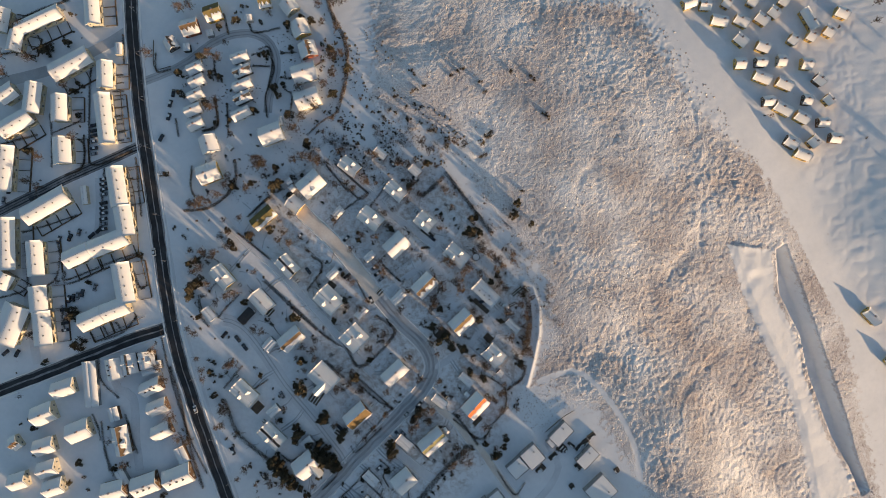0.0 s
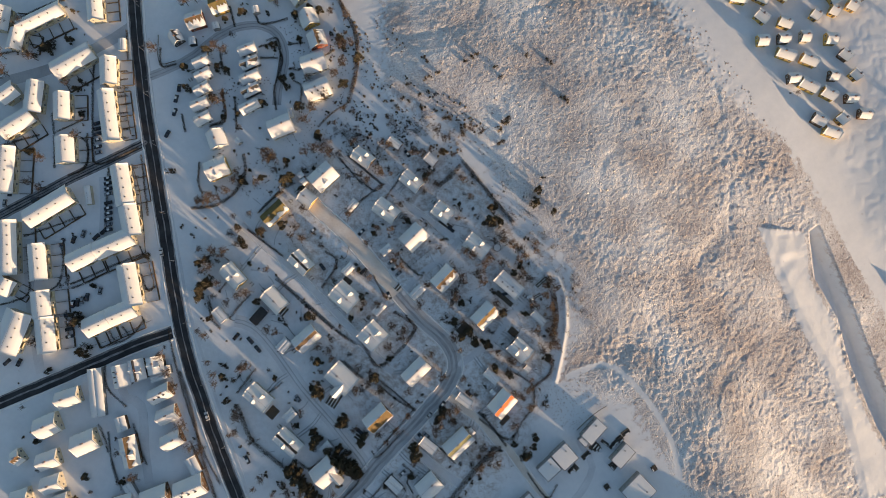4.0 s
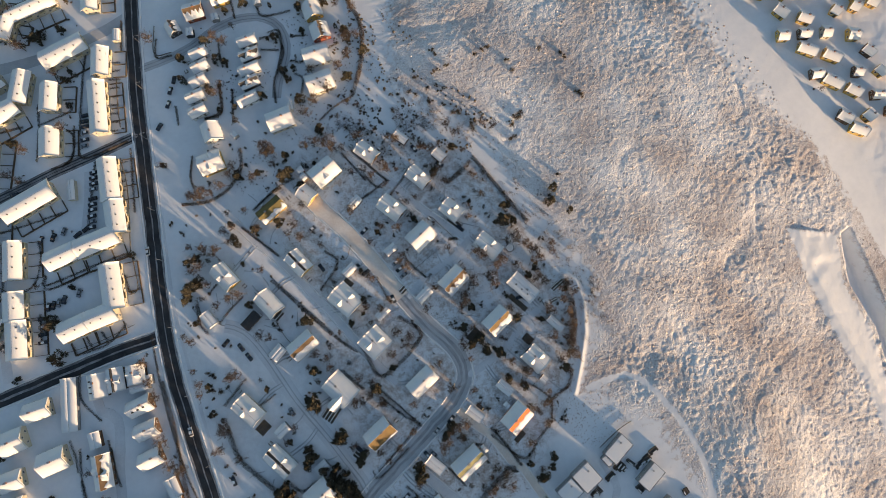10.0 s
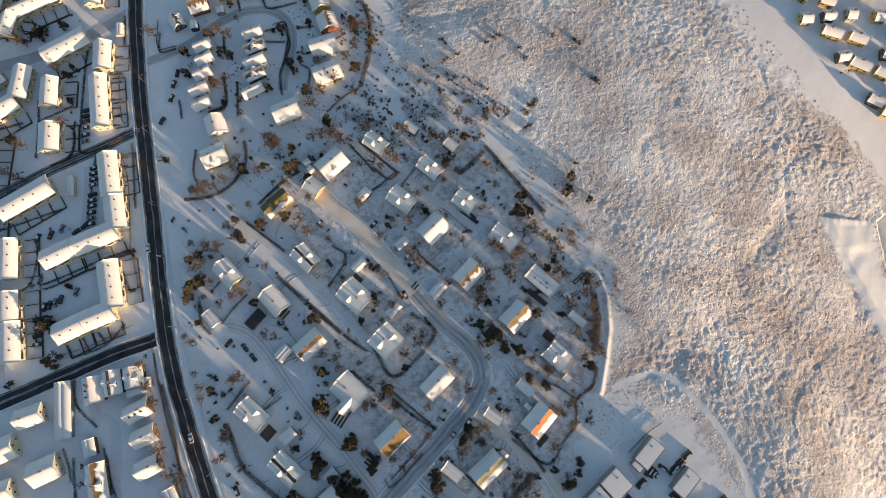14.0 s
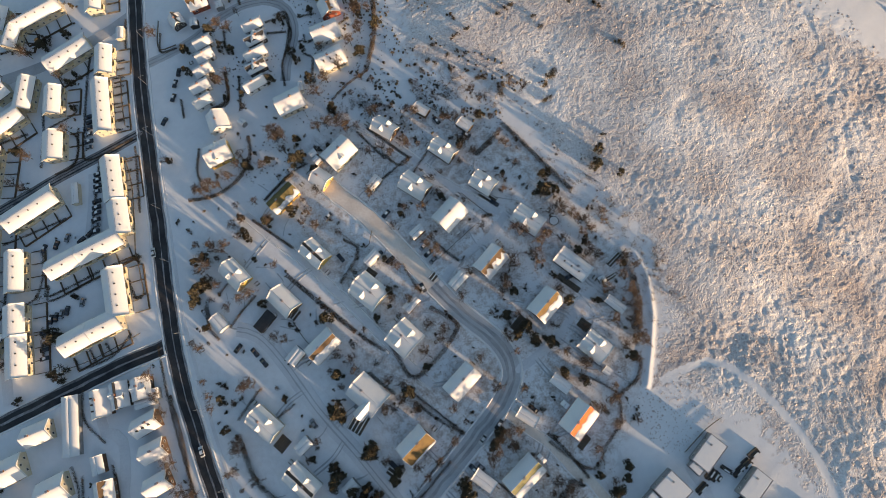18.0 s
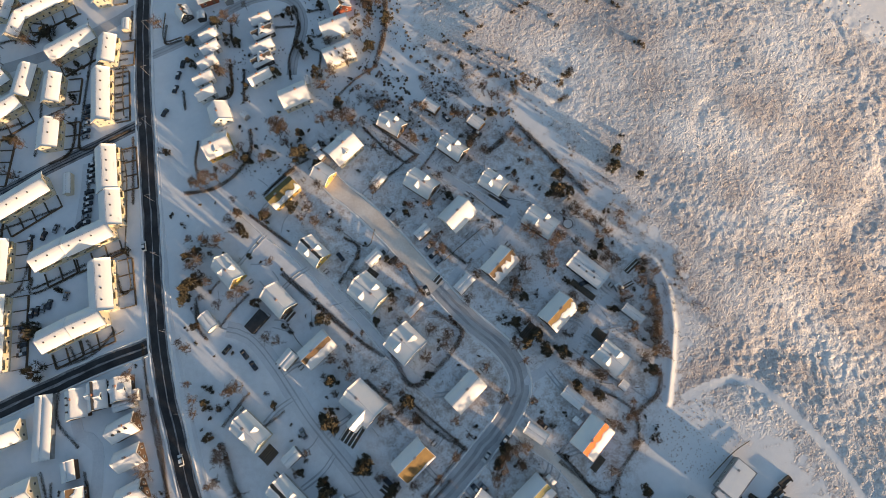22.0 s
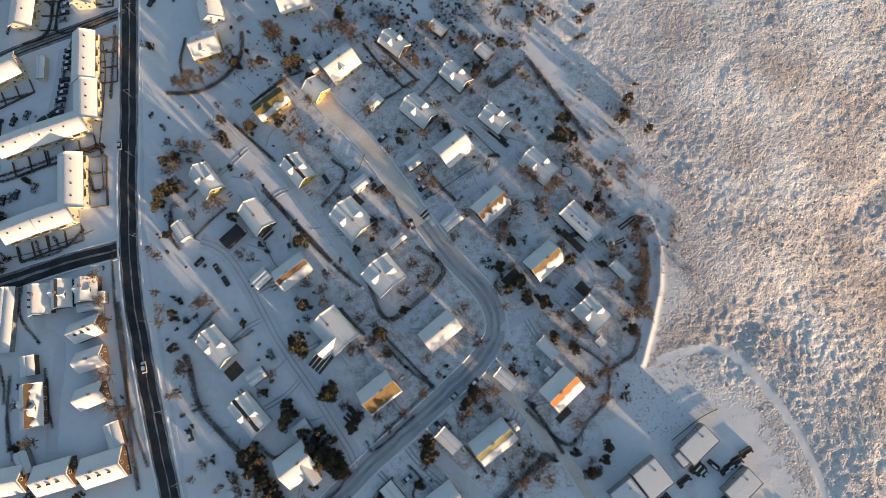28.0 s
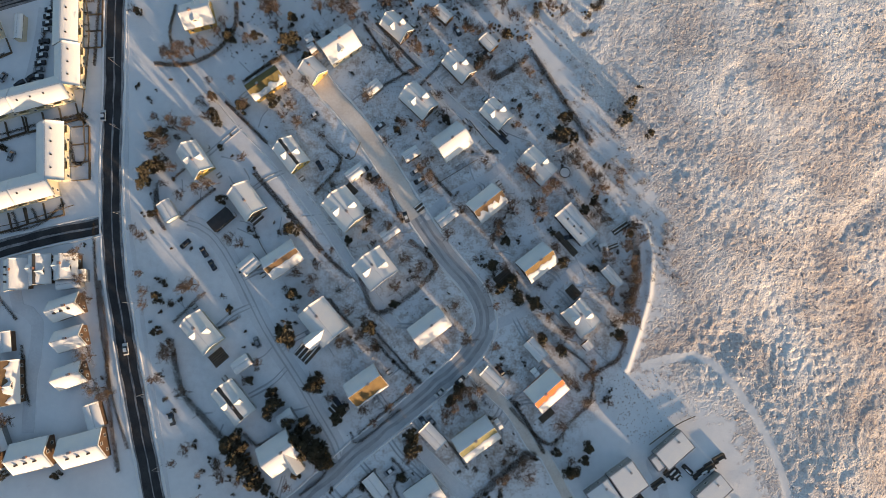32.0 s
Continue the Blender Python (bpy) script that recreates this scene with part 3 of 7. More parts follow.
# ---- frosted scrub on the heath ----
def tufts(name, px, py, pz, radius, height, mat, sides=5, seed=1):
    """Many small irregular clumps in one mesh."""
    rng = np.random.default_rng(seed)
    n = len(px)
    ang = np.linspace(0, 2 * np.pi, sides, endpoint=False)[None, :] + rng.uniform(0, 6.28, (n, 1)) + rng.uniform(-0.4, 0.4, (n, sides))
    verts = np.zeros((n, 2 * sides + 1, 3))
    for ring, (rr, hh) in enumerate(((1.0, -0.15), (0.85, 0.55))):
        r = radius[:, None] * rr * rng.uniform(0.6, 1.3, (n, sides))
        k = slice(ring * sides, ring * sides + sides)
        verts[:, k, 0] = px[:, None] + r * np.cos(ang)
        verts[:, k, 1] = py[:, None] + r * np.sin(ang)
        verts[:, k, 2] = pz[:, None] + height[:, None] * hh * rng.uniform(0.7, 1.3, (n, sides))
    verts[:, -1, 0] = px + radius * rng.uniform(-0.4, 0.4, n)
    verts[:, -1, 1] = py + radius * rng.uniform(-0.4, 0.4, n)
    verts[:, -1, 2] = pz + height
    tri = []
    for j in range(sides):
        k = (j + 1) % sides
        tri += [(j, k, sides + k), (j, sides + k, sides + j), (sides + j, sides + k, 2 * sides)]
    faces = (np.array(tri)[None] + (np.arange(n) * (2 * sides + 1))[:, None, None]).reshape(-1, 3)
    me = bpy.data.meshes.new(name)
    me.vertices.add(n * (2 * sides + 1))
    me.vertices.foreach_set("co", verts.reshape(-1))
    me.loops.add(len(faces) * 3)
    me.loops.foreach_set("vertex_index", faces.reshape(-1).astype(np.int32))
    me.polygons.add(len(faces))
    me.polygons.foreach_set("loop_start", (np.arange(len(faces)) * 3).astype(np.int32))
    me.update(calc_edges=True)
    me.materials.append(mat)
    return me


rng = np.random.default_rng(7)
sx, sy = rng.uniform(0, 318, 330000), rng.uniform(-165, 232, 330000)
deep = depth_inside(SCRUB, sx, sy)
thick = 0.5 + 0.5 * np.sin(sx * 0.045 + 2 * np.sin(sy * 0.03)) * np.sin(sy * 0.05 + 1.0)
soft_edge = np.clip((sx - 40 - 0.55 * (200 - sy) * 0.5) / 60, 0.30, 1)
keep = (deep > 0.5) & (rng.uniform(0, 1, len(sx)) < np.clip(0.45 + 0.6 * thick, 0, 1) * soft_edge)
for line, wide in ((track_line, 4.5), (snow_road_line, 13.0), (berm_line, 5.0)):
    keep &= line_distance(line, sx, sy) > wide * 0.55
keep &= depth_inside(CUT, sx, sy) < -1
keep &= depth_inside(BANK, sx, sy) < -0.5
sx, sy = sx[keep], sy[keep]
veins = np.array([noise.noise(Vector((a * 0.30, b * 0.30, 0.0))) + 0.5 * noise.noise(Vector((a * 0.75, b * 0.75, 5.0))) for a, b in zip(sx, sy)])
keep = ((np.abs(veins) < 0.16) & (rng.uniform(0, 1, len(sx)) < 0.05)) | (rng.uniform(0, 1, len(sx)) < 0.012)
sx, sy = sx[keep], sy[keep]
sz = ground_height(sx, sy)
sr = rng.uniform(0.3, 0.85, len(sx))
tagged(new("scrub", tufts("scrub", sx, sy, sz, sr, sr * rng.uniform(0.05, 0.14, len(sx)), M["scrub"], 4)),
       "frosted low heath scrub covering the open hillside", "scrub", kind="stuff")

# dry weeds and low garden growth
def noise_field(x, y):
    return np.array([noise.noise(Vector((a * 0.06, b * 0.06, 3.0))) for a, b in zip(x, y)])


wx, wy = rng.uniform(-105, 105, 26000), rng.uniform(-95, 130, 26000)
patch = np.sin(wx * 0.16 + 1.5 * np.sin(wy * 0.12)) * np.sin(wy * 0.19 + 0.7)
keep = (depth_inside(GARDENS, wx, wy) > 0) & (patch > 0.45) & (wx > -25 - 0.25 * wy)
for line, wide in ((village_line, 8), (left_line, 8), (lane_line, 3), (upper_lane_line, 3), (dirt_line, 4), (east_lane_line, 4), (drive_line, 4)):
    keep &= line_distance(line, wx, wy) > wide * 0.6
wx, wy = wx[keep], wy[keep]
wr = rng.uniform(0.06, 0.24, len(wx)) * rng.uniform(0.4, 1.2, len(wx))
tagged(new("garden_weeds", tufts("garden_weeds", wx, wy, np.zeros(len(wx)), wr, wr * 1.6, M["hedge"], 4, 3)),
       "dry brown garden growth sticking out of the snow", "weeds", kind="stuff")
wx, wy = rng.uniform(-75, 60, 3000), rng.uniform(95, 195, 3000)
keep = (np.sin(wx * 0.11 + 1) * np.sin(wy * 0.13) > 0.1) & (line_distance(north_line, wx, wy) > 4)
wx, wy = wx[keep], wy[keep]
wr = rng.uniform(0.08, 0.5, len(wx)) * rng.uniform(0.5, 1, len(wx))
tagged(new("meadow_weeds", tufts("meadow_weeds", wx, wy, np.zeros(len(wx)), wr, wr * 1.6, M["twig"], 5, 5)),
       "dark dry weeds dotting the snowy meadow", "weeds", kind="stuff")
wx, wy = rng.uniform(-10, 90, 2600), rng.uniform(105, 195, 2600)
keep = (noise_field(wx, wy) > 0.05) & (line_distance(SCRUB[1:6], wx, wy) < 26) & (rng.uniform(0, 1, len(wx)) < 0.5)
wx, wy = wx[keep], wy[keep]
wr = rng.uniform(0.25, 0.75, len(wx))
tagged(new("juniper_scrub", tufts("juniper_scrub", wx, wy, ground_height(wx, wy), wr, wr * 1.1, M["leaf"], 6, 9)),
       "small dark junipers scattered over the snowy slope", "scrub", kind="stuff")
# Flat snow tussocks; the browner scrub colour stands in for their shaded sides.
FIELD = [(88.0, -22.6), (103.4, -20.5), (111.3, -31.1), (115.1, -38.6), (104.1, -44.9), (93.3, -48.9), (85.1, -38.8)]
wx, wy = rng.uniform(80, 135, 1500), rng.uniform(-55, -18, 1500)
keep = depth_inside(FIELD, wx, wy) > 0
wx, wy = wx[keep], wy[keep]
wr = rng.uniform(0.08, 0.26, len(wx)) * rng.uniform(0.5, 1.3, len(wx))
tagged(new("field_tussocks", tufts("field_tussocks", wx, wy, ground_height(wx, wy), wr * 1.3, wr * 0.3, M["scrub"], 5, 8)),
       "low tussocks mottling the snowy field by the works", "weeds", kind="stuff")


# ---- houses ----
def frame_mesh():
    """A window frame: one ring with depth, open in the middle."""
    v = []
    for y in (0.05, -0.05):
        for w, h in ((0.58, 0.64), (0.47, 0.53)):
            v += [(-w, y, -h), (w, y, -h), (w, y, h), (-w, y, h)]
    f = []
    for i in range(4):
        j = (i + 1) % 4
        f += [(i, j, 4 + j, 4 + i), (8 + j, 8 + i, 12 + i, 12 + j), (j, i, 8 + i, 8 + j), (4 + i, 4 + j, 12 + j, 12 + i)]
    return mesh_of("window", v, f, M["frame"])


WINDOW = frame_mesh()
PANE = box("pane", -0.47, 0.47, -0.03, 0.015, -0.53, 0.53, M["glass"])


def window(parent, m):
    """A window with its pane, on walls that face the middle of the valley."""
    whole = parent.matrix_basis @ m if parent.parent is None else parent.parent.matrix_basis @ m
    out = whole.to_3x3() @ Vector((0, 1, 0))
    if out.dot(Vector((10, 25, 0)) - whole.translation) < 0:
        return
    part("pane", PANE, part("window", WINDOW, parent, m=m))


DOOR = boxes("door", [(-0.5, 0.5, -0.05, 0.05, -1.0, 1.05), (-0.58, 0.58, -0.04, 0.08, 1.05, 1.15), (0.32, 0.4, -0.05, 0.1, -0.1, 0.0)], M["wood"])
WALL_WORDS = {"cream": "cream-rendered", "yellow": "yellow timber", "white": "white timber", "grey": "grey timber", "brown": "brown timber",
              "red": "red timber", "dark": "dark timber"}
BARE_WORDS = {"none": "roof under full snow", "partial": "mossy roof half bare of snow", "upper": "roof bare along the ridge", "full": "sunny roof slope bare of snow",
              "ragged": "roof with ragged melting snow", "ridge": "dark roof bare along the ridge"}
ROOF_WORDS = {"snow": "", "olive": "mossy olive", "brown": "brown-tiled", "ochre": "ochre-tiled", "orange": "bright orange-tiled", "green": "dull green", "dark": "black-tiled"}
house_rng = random.Random(5)
FOOT = []


def snow_sheet(name, p0, p1, q0, q1, ragged, thick=0.16, lo=0.0, hi=1.0, cols=14):
    """Snow lying on a roof slope. p0, p1: eave ends; q0, q1: ridge ends; covers from lo to hi of the slope, its upper edge ragged by that share."""
    p0, p1, q0, q1 = (Vector(a) for a in (p0, p1, q0, q1))
    n = (p1 - p0).cross(q0 - p0).normalized()
    if n.z < 0:
        n = -n
    v, f = [], []
    seed = house_rng.uniform(0, 50)
    for i in range(cols + 1):
        t = i / cols
        a, b = p0.lerp(p1, t), q0.lerp(q1, t)
        k = noise.noise(Vector((t * 7 + seed, seed, 0))) + 0.6 * noise.noise(Vector((t * 19 + seed, 3, seed)))
        top = min(1.0, max(lo + 0.06, hi + ragged * k))
        low = lo + 0.015 * house_rng.random()
        for s, h in ((low, 0.005), (low + 0.03, thick), ((low + top) / 2, thick * 1.15), (top - 0.02, thick * 0.9), (top, 0.005)):
            v.append(a.lerp(b, s) + n * h)
        if i:
            m = 5 * i
            f += [(m - 5 + j, m - 4 + j, m + 1 + j, m + j) for j in range(4)]
    f += [(0, 1, 2, 3, 4), tuple(5 * cols + j for j in (4, 3, 2, 1, 0))]
    me = mesh_of(name, [tuple(p) for p in v], f, M["roof_snow"])
    for p in me.polygons:
        p.use_smooth = True
    return me


def gable_shell(name, l, w, eave, ridge, mat, base=-0.4):
    """Four walls with two gables, 20 cm thick at the top edge."""
    a, b = l / 2, w / 2
    v = [(-a, -b, base), (a, -b, base), (a, b, base), (-a, b, base), (-a, -b, eave), (a, -b, eave), (a, b, eave), (-a, b, eave), (-a, 0, ridge), (a, 0, ridge)]
    f = [(0, 1, 5, 4), (2, 3, 7, 6), (1, 2, 6, 9, 5), (3, 0, 4, 8, 7), (0, 3, 2, 1), (4, 5, 9, 8), (8, 9, 6, 7)]
    return mesh_of(name, v, f, mat)


def roof_slope(name, l, w, eave, ridge, side, mat, over=0.45, thick=0.18):
    """One slope of a gable roof with its overhang."""
    a, b = l / 2 + over, w / 2
    k = (ridge - eave) / b
    low = eave - k * over
    return slab(name, [(-a, side * (b + over), low), (a, side * (b + over), low), (a, 0, ridge), (-a, 0, ridge)], thick, mat)


def lay_snow(parent, l, w, eave, ridge, bare, over=0.45, thick=0.18):
    """Snow on both slopes; the slope that faces the sun is the one laid bare."""
    turn = parent.matrix_basis.to_3x3()
    a, b = l / 2 + over, w / 2
    k = (ridge - eave) / b
    for side in (-1, 1):
        p0, p1 = (-a, side * (b + over), eave - k * over + thick), (a, side * (b + over), eave - k * over + thick)
        q0, q1 = (-a, side * 0.02, ridge + thick), (a, side * 0.02, ridge + thick)
        sunny = (turn @ Vector((0, side, 0))).dot(SUN_AZ) > 0.3
        if bare == "none" or (not sunny and bare != "ridge" and bare != "partial"):
            part("snow_cover", snow_sheet("snow_cover", p0, p1, q0, q1, 0.0), parent)
        elif bare == "upper":
            part("snow_cover", snow_sheet("snow_cover", p0, p1, q0, q1, 0.16, hi=0.62), parent)
        elif bare == "full":
            part("snow_cover", snow_sheet("snow_cover", p0, p1, q0, q1, 0.10, hi=0.13), parent)
        elif bare == "partial":
            if sunny:
                part("snow_cover", snow_sheet("snow_cover", p0, p1, q0, q1, 0.45, hi=0.45), parent)
        elif bare == "ragged":
            part("snow_cover", snow_sheet("snow_cover", p0, p1, q0, q1, 0.38, hi=0.62, cols=30), parent)
        else:
            part("snow_cover", snow_sheet("snow_cover", p0, p1, q0, q1, 0.05, hi=0.86), parent)


def house(x, y, turn, l, w, eave, ridge, wall, roof, bare="none", extra=""):
    words = ROOF_WORDS[roof]
    label = WALL_WORDS[wall] + " house, " + (words + " " if words else "") + BARE_WORDS[bare]
    h = thing("house", x, y, None, turn, label=label, category="house")
    FOOT.append((x, y, radians(turn), l / 2 + 1.2, w / 2 + 1.2))
    over = 0.45
    lw, ww = max(l - 2 * over, 3.0), max(w - 2 * over, 3.0)
    eave_w = eave
    part("wall", gable_shell("wall", lw, ww, eave_w, ridge - 0.02, M[wall]), h)
    for side in (-1, 1):
        part("roof", roof_slope("roof", lw, ww, eave, ridge, side, M["r_" + roof]), h)
    lay_snow(h, lw, ww, eave, ridge, bare)
    # windows and a door along the walls
    n = max(2, int(lw / 3))
    for side in (-1, 1):
        for i in range(n):
            px = -lw / 2 + lw * (i + 0.5) / n
            m = pose(px, side * ww / 2, 1.65, 0, 0, 180 if side < 0 else 0)
            if side < 0 and i == n // 2:
                part("door", DOOR, h, m=pose(px, side * ww / 2, 1.05, 0, 0, 180))
            else:
                window(h, m)
        for py in (-ww / 4, ww / 4):
            window(h, pose(side * lw / 2, py, 1.65, 0, 0, -90 * side))
        window(h, pose(side * lw / 2, 0, min(eave + 0.9, ridge - 1.2), 0, 0, -90 * side))
    # bargeboards on the gables
    k = (ridge - eave) / (ww / 2)
    for side in (-1, 1):
        gx = side * (lw / 2 + over)
        for s in (-1, 1):
            part("bargeboard", slab("bargeboard", [(gx - 0.04, s * (ww / 2 + over), eave - k * over - 0.2), (gx + 0.05, s * (ww / 2 + over), eave - k * over - 0.2),
                                                   (gx + 0.05, 0, ridge - 0.2), (gx - 0.04, 0, ridge - 0.2)], 0.42, M["frame"]), h)
    # chimney
    cx = lw * house_rng.uniform(-0.2, 0.2)
    ch = part("chimney", boxes("chimney", [(cx - 0.45, cx + 0.45, -0.3, 0.4, ridge - 0.9, ridge + 0.9)], M["brick"]), h)
    part("chimney_cap", boxes("chimney_cap", [(cx - 0.55, cx + 0.55, -0.4, 0.5, ridge + 0.9, ridge + 1.0), (cx - 0.5, cx + 0.5, -0.35, 0.45, ridge + 1.0, ridge + 1.12)], M["metal"]), ch)
    if extra == "dormer":
        for side, dx in ((1, lw * 0.08), (-1, -lw * 0.06)):
            dw, out = 2.4, ww * 0.36
            z0 = ridge - k * out
            d = part("dormer", mesh_of("dormer", [(dx - dw / 2, side * 0.5, ridge - 1.0), (dx + dw / 2, side * 0.5, ridge - 1.0), (dx + dw / 2, side * out, z0 - 0.1), (dx - dw / 2, side * out, z0 - 0.1),
                                                  (dx - dw / 2, side * 0.5, z0 + 1.1), (dx + dw / 2, side * 0.5, z0 + 1.1), (dx + dw / 2, side * out, z0 + 1.1), (dx - dw / 2, side * out, z0 + 1.1),
                                                  (dx, side * 0.5, z0 + 2.0), (dx, side * out, z0 + 2.0)],
                                       [(0, 3, 7, 4), (1, 5, 6, 2), (2, 6, 9, 7, 3), (4, 7, 9, 8), (6, 5, 8, 9)], M[wall]), h)
            for s in (-1, 1):
                part("dormer_roof", slab("dormer_roof", [(dx + s * (dw / 2 + 0.3), side * 0.2, z0 + 0.85), (dx + s * (dw / 2 + 0.3), side * (out + 0.35), z0 + 0.85),
                                                         (dx, side * (out + 0.35), z0 + 2.05), (dx, side * 0.2, z0 + 2.05)], 0.28, M["roof_snow"]), d, "snow-covered dormer roof")
            window(d, pose(dx, side * out, z0 + 0.75, 0, 0, 180 if side < 0 else 0))
    elif extra == "wing":
        wl = ww * 0.42
        for s in (1,):
            yy = -ww / 2 - wl / 2 + 0.6
            part("wall", boxes("wall", [(lw * 0.05, lw * 0.36, -ww / 2 - wl * 0.8, -ww / 2 + 0.5, -0.4, eave)], M[wall]), h)
            for q in (-1, 1):
                xm = lw * 0.205
                xe = xm + q * (lw * 0.155 + 0.4)
                part("roof", slab("roof", [(xe, -ww / 2 - wl * 0.8 - 0.4, eave - 0.2), (xe, -0.5, eave - 0.2), (xm, -0.5, ridge - 0.5), (xm, -ww / 2 - wl * 0.8 - 0.4, ridge - 0.5)], 0.34, M["roof_snow"]), h, "snow-covered wing roof")
    elif extra == "vents":
        for i in range(3):
            vx = -lw * 0.25 + lw * 0.25 * i
            part("roof_vent", boxes("roof_vent", [(vx - 0.3, vx + 0.3, -ww * 0.2 - 0.3, -ww * 0.2 + 0.3, eave, ridge + 0.15)], M["dark"]), h)
    return h


def shed(x, y, turn, l, w, height, wall, roof="snow"):
    label = WALL_WORDS[wall] + (" shed with a snow-covered low roof" if roof == "snow" else " carport with a dark flat roof")
    s = thing("shed" if roof == "snow" else "carport", x, y, None, turn, label=label, category="shed")
    FOOT.append((x, y, radians(turn), l / 2 + 0.8, w / 2 + 0.8))
    rise = 0.7 if roof == "snow" else 0.12
    part("wall", gable_shell("wall", l - 0.4, w - 0.4, height, height + rise - 0.05, M[wall], -0.3), s)
    for side in (-1, 1):
        part("roof", roof_slope("roof", l - 0.4, w - 0.4, height, height + rise, side, M["r_dark"], 0.2, 0.12), s)
    if roof == "snow":
        lay_snow(s, l - 0.4, w - 0.4, height, height + rise, "none", 0.2, 0.12)
    part("door", DOOR, s, m=pose(l * 0.2, -(w - 0.4) / 2, 1.05, 0, 0, 180))
    window(s, pose(-l * 0.2, -(w - 0.4) / 2, 1.5, 0, 0, 180))
    return s


def works(x, y, turn, l, w, height):
    b = thing("works_building", x, y, None, turn, label="flat-roofed works building under smooth snow", category="building")
    FOOT.append((x, y, radians(turn), l / 2 + 1.5, w / 2 + 1.5))
    part("wall", box("wall", -l / 2, l / 2, -w / 2, w / 2, -0.4, height, M["grey"]), b)
    cover = snow_sheet("snow_cover", (-l / 2 + 0.3, -w / 2 + 0.3, height + 0.02), (l / 2 - 0.3, -w / 2 + 0.3, height + 0.02), (-l / 2 + 0.3, w / 2 - 0.3, height + 0.03),
                       (l / 2 - 0.3, w / 2 - 0.3, height + 0.03), 0.0, 0.1)
    cover.polygons.foreach_set("use_smooth", np.zeros(len(cover.polygons), bool))
    part("snow_cover", cover, b)
    for d in ((-l / 2, l / 2, -w / 2, -w / 2 + 0.25), (-l / 2, l / 2, w / 2 - 0.25, w / 2), (-l / 2, -l / 2 + 0.25, -w / 2 + 0.25, w / 2 - 0.25), (l / 2 - 0.25, l / 2, -w / 2 + 0.25, w / 2 - 0.25)):
        part("parapet", box("parapet", *d, height - 0.003, height + 0.12, M["metal"]), b)
    for i in range(int(l / 4)):
        px = -l / 2 + 2 + i * 4
        window(b, pose(px, -w / 2, height * 0.55, 0, 0, 180))
        window(b, pose(px, w / 2, height * 0.55))
    for vx in (l * 0.22,):
        part("roof_vent", boxes("roof_vent", [(vx - 0.3, vx + 0.3, w * 0.2 - 0.3, w * 0.2 + 0.3, height, height + 0.6), (vx - 0.38, vx + 0.38, w * 0.2 - 0.38, w * 0.2 + 0.38, height + 0.6, height + 0.68)], M["metal"]), b)
    part("gate", box("gate", l * 0.2, l * 0.2 + min(3.5, l * 0.3), -w / 2 - 0.06, -w / 2 + 0.05, -0.2, 3.0, M["white"]), b)
    return b


BALCONY = boxes("balcony", [(-1.5, 1.5, 0.0, 1.2, -0.12, 0.06), (-1.5, 1.5, 1.1, 1.2, 0.06, 0.9), (-1.5, -1.4, 0.0, 1.1, 0.06, 0.9), (1.4, 1.5, 0.0, 1.1, 0.06, 0.9)], M["concrete"])


def block(x, y, turn, l, w, storeys):
    """A row of flats: walls, storeys of windows, balconies on the sunny side, a snow-covered gable roof."""
    storeys = min(storeys, 2)
    eave, ridge = storeys * 2.5, storeys * 2.5 + 2.5
    w *= 0.9
    b = thing("apartment_block", x, y, 0, turn, label="cream-rendered row of flats with balconies and snowy roof", category="apartment block", group="housing blocks")
    FOOT.append((x, y, radians(turn), l / 2 + 2.2, w / 2 + 2.2))
    lw, ww = l, w - 1.0
    part("wall", gable_shell("wall", lw, ww, eave, ridge - 0.02, M["cream"]), b)
    for side in (-1, 1):
        part("roof", roof_slope("roof", lw, ww, eave, ridge, side, M["r_snow"], 0.8, 0.2), b)
    lay_snow(b, lw, ww, eave, ridge, "none", 0.8, 0.2)
    turn_m = b.matrix_basis.to_3x3()
    n = max(2, int(lw / 3.2))
    for side in (-1, 1):
        sunny = (turn_m @ Vector((0, side, 0))).dot(SUN_AZ) > 0.2
        for s in range(storeys):
            for i in range(n):
                px = -lw / 2 + lw * (i + 0.5) / n
                window(b, pose(px, side * ww / 2, s * 2.5 + 1.5, 0, 0, 180 if side < 0 else 0))
                if sunny and s and i % 2 == 0:
                    part("balcony", BALCONY, b, m=pose(px, side * ww / 2, s * 2.5 + 0.3, 0, 0, 180 if side < 0 else 0))
    for side in (-1, 1):
        for s in range(storeys):
            for py in (-ww / 4, ww / 4):
                window(b, pose(side * lw / 2, py, s * 2.5 + 1.5, 0, 0, -90 * side))
    for i in range(max(2, int(lw / 5))):
        vx = -lw / 2 + 2.5 + i * 5
        side = -1 if (turn_m @ Vector((0, -1, 0))).dot(SUN_AZ) > 0 else 1
        vy = side * ww * 0.2
        vz = ridge - (ridge - eave) / (ww / 2) * abs(vy)
        part("roof_vent", boxes("roof_vent", [(vx - 0.25, vx + 0.25, vy - 0.25, vy + 0.25, vz - 0.3, vz + 0.75)], M["dark"]), b)
    YARDS.append((x, y, turn, l, w, -1 if (turn_m @ Vector((0, -1, 0))).dot(SUN_AZ) > 0 else 1))
    return b


YARDS = []


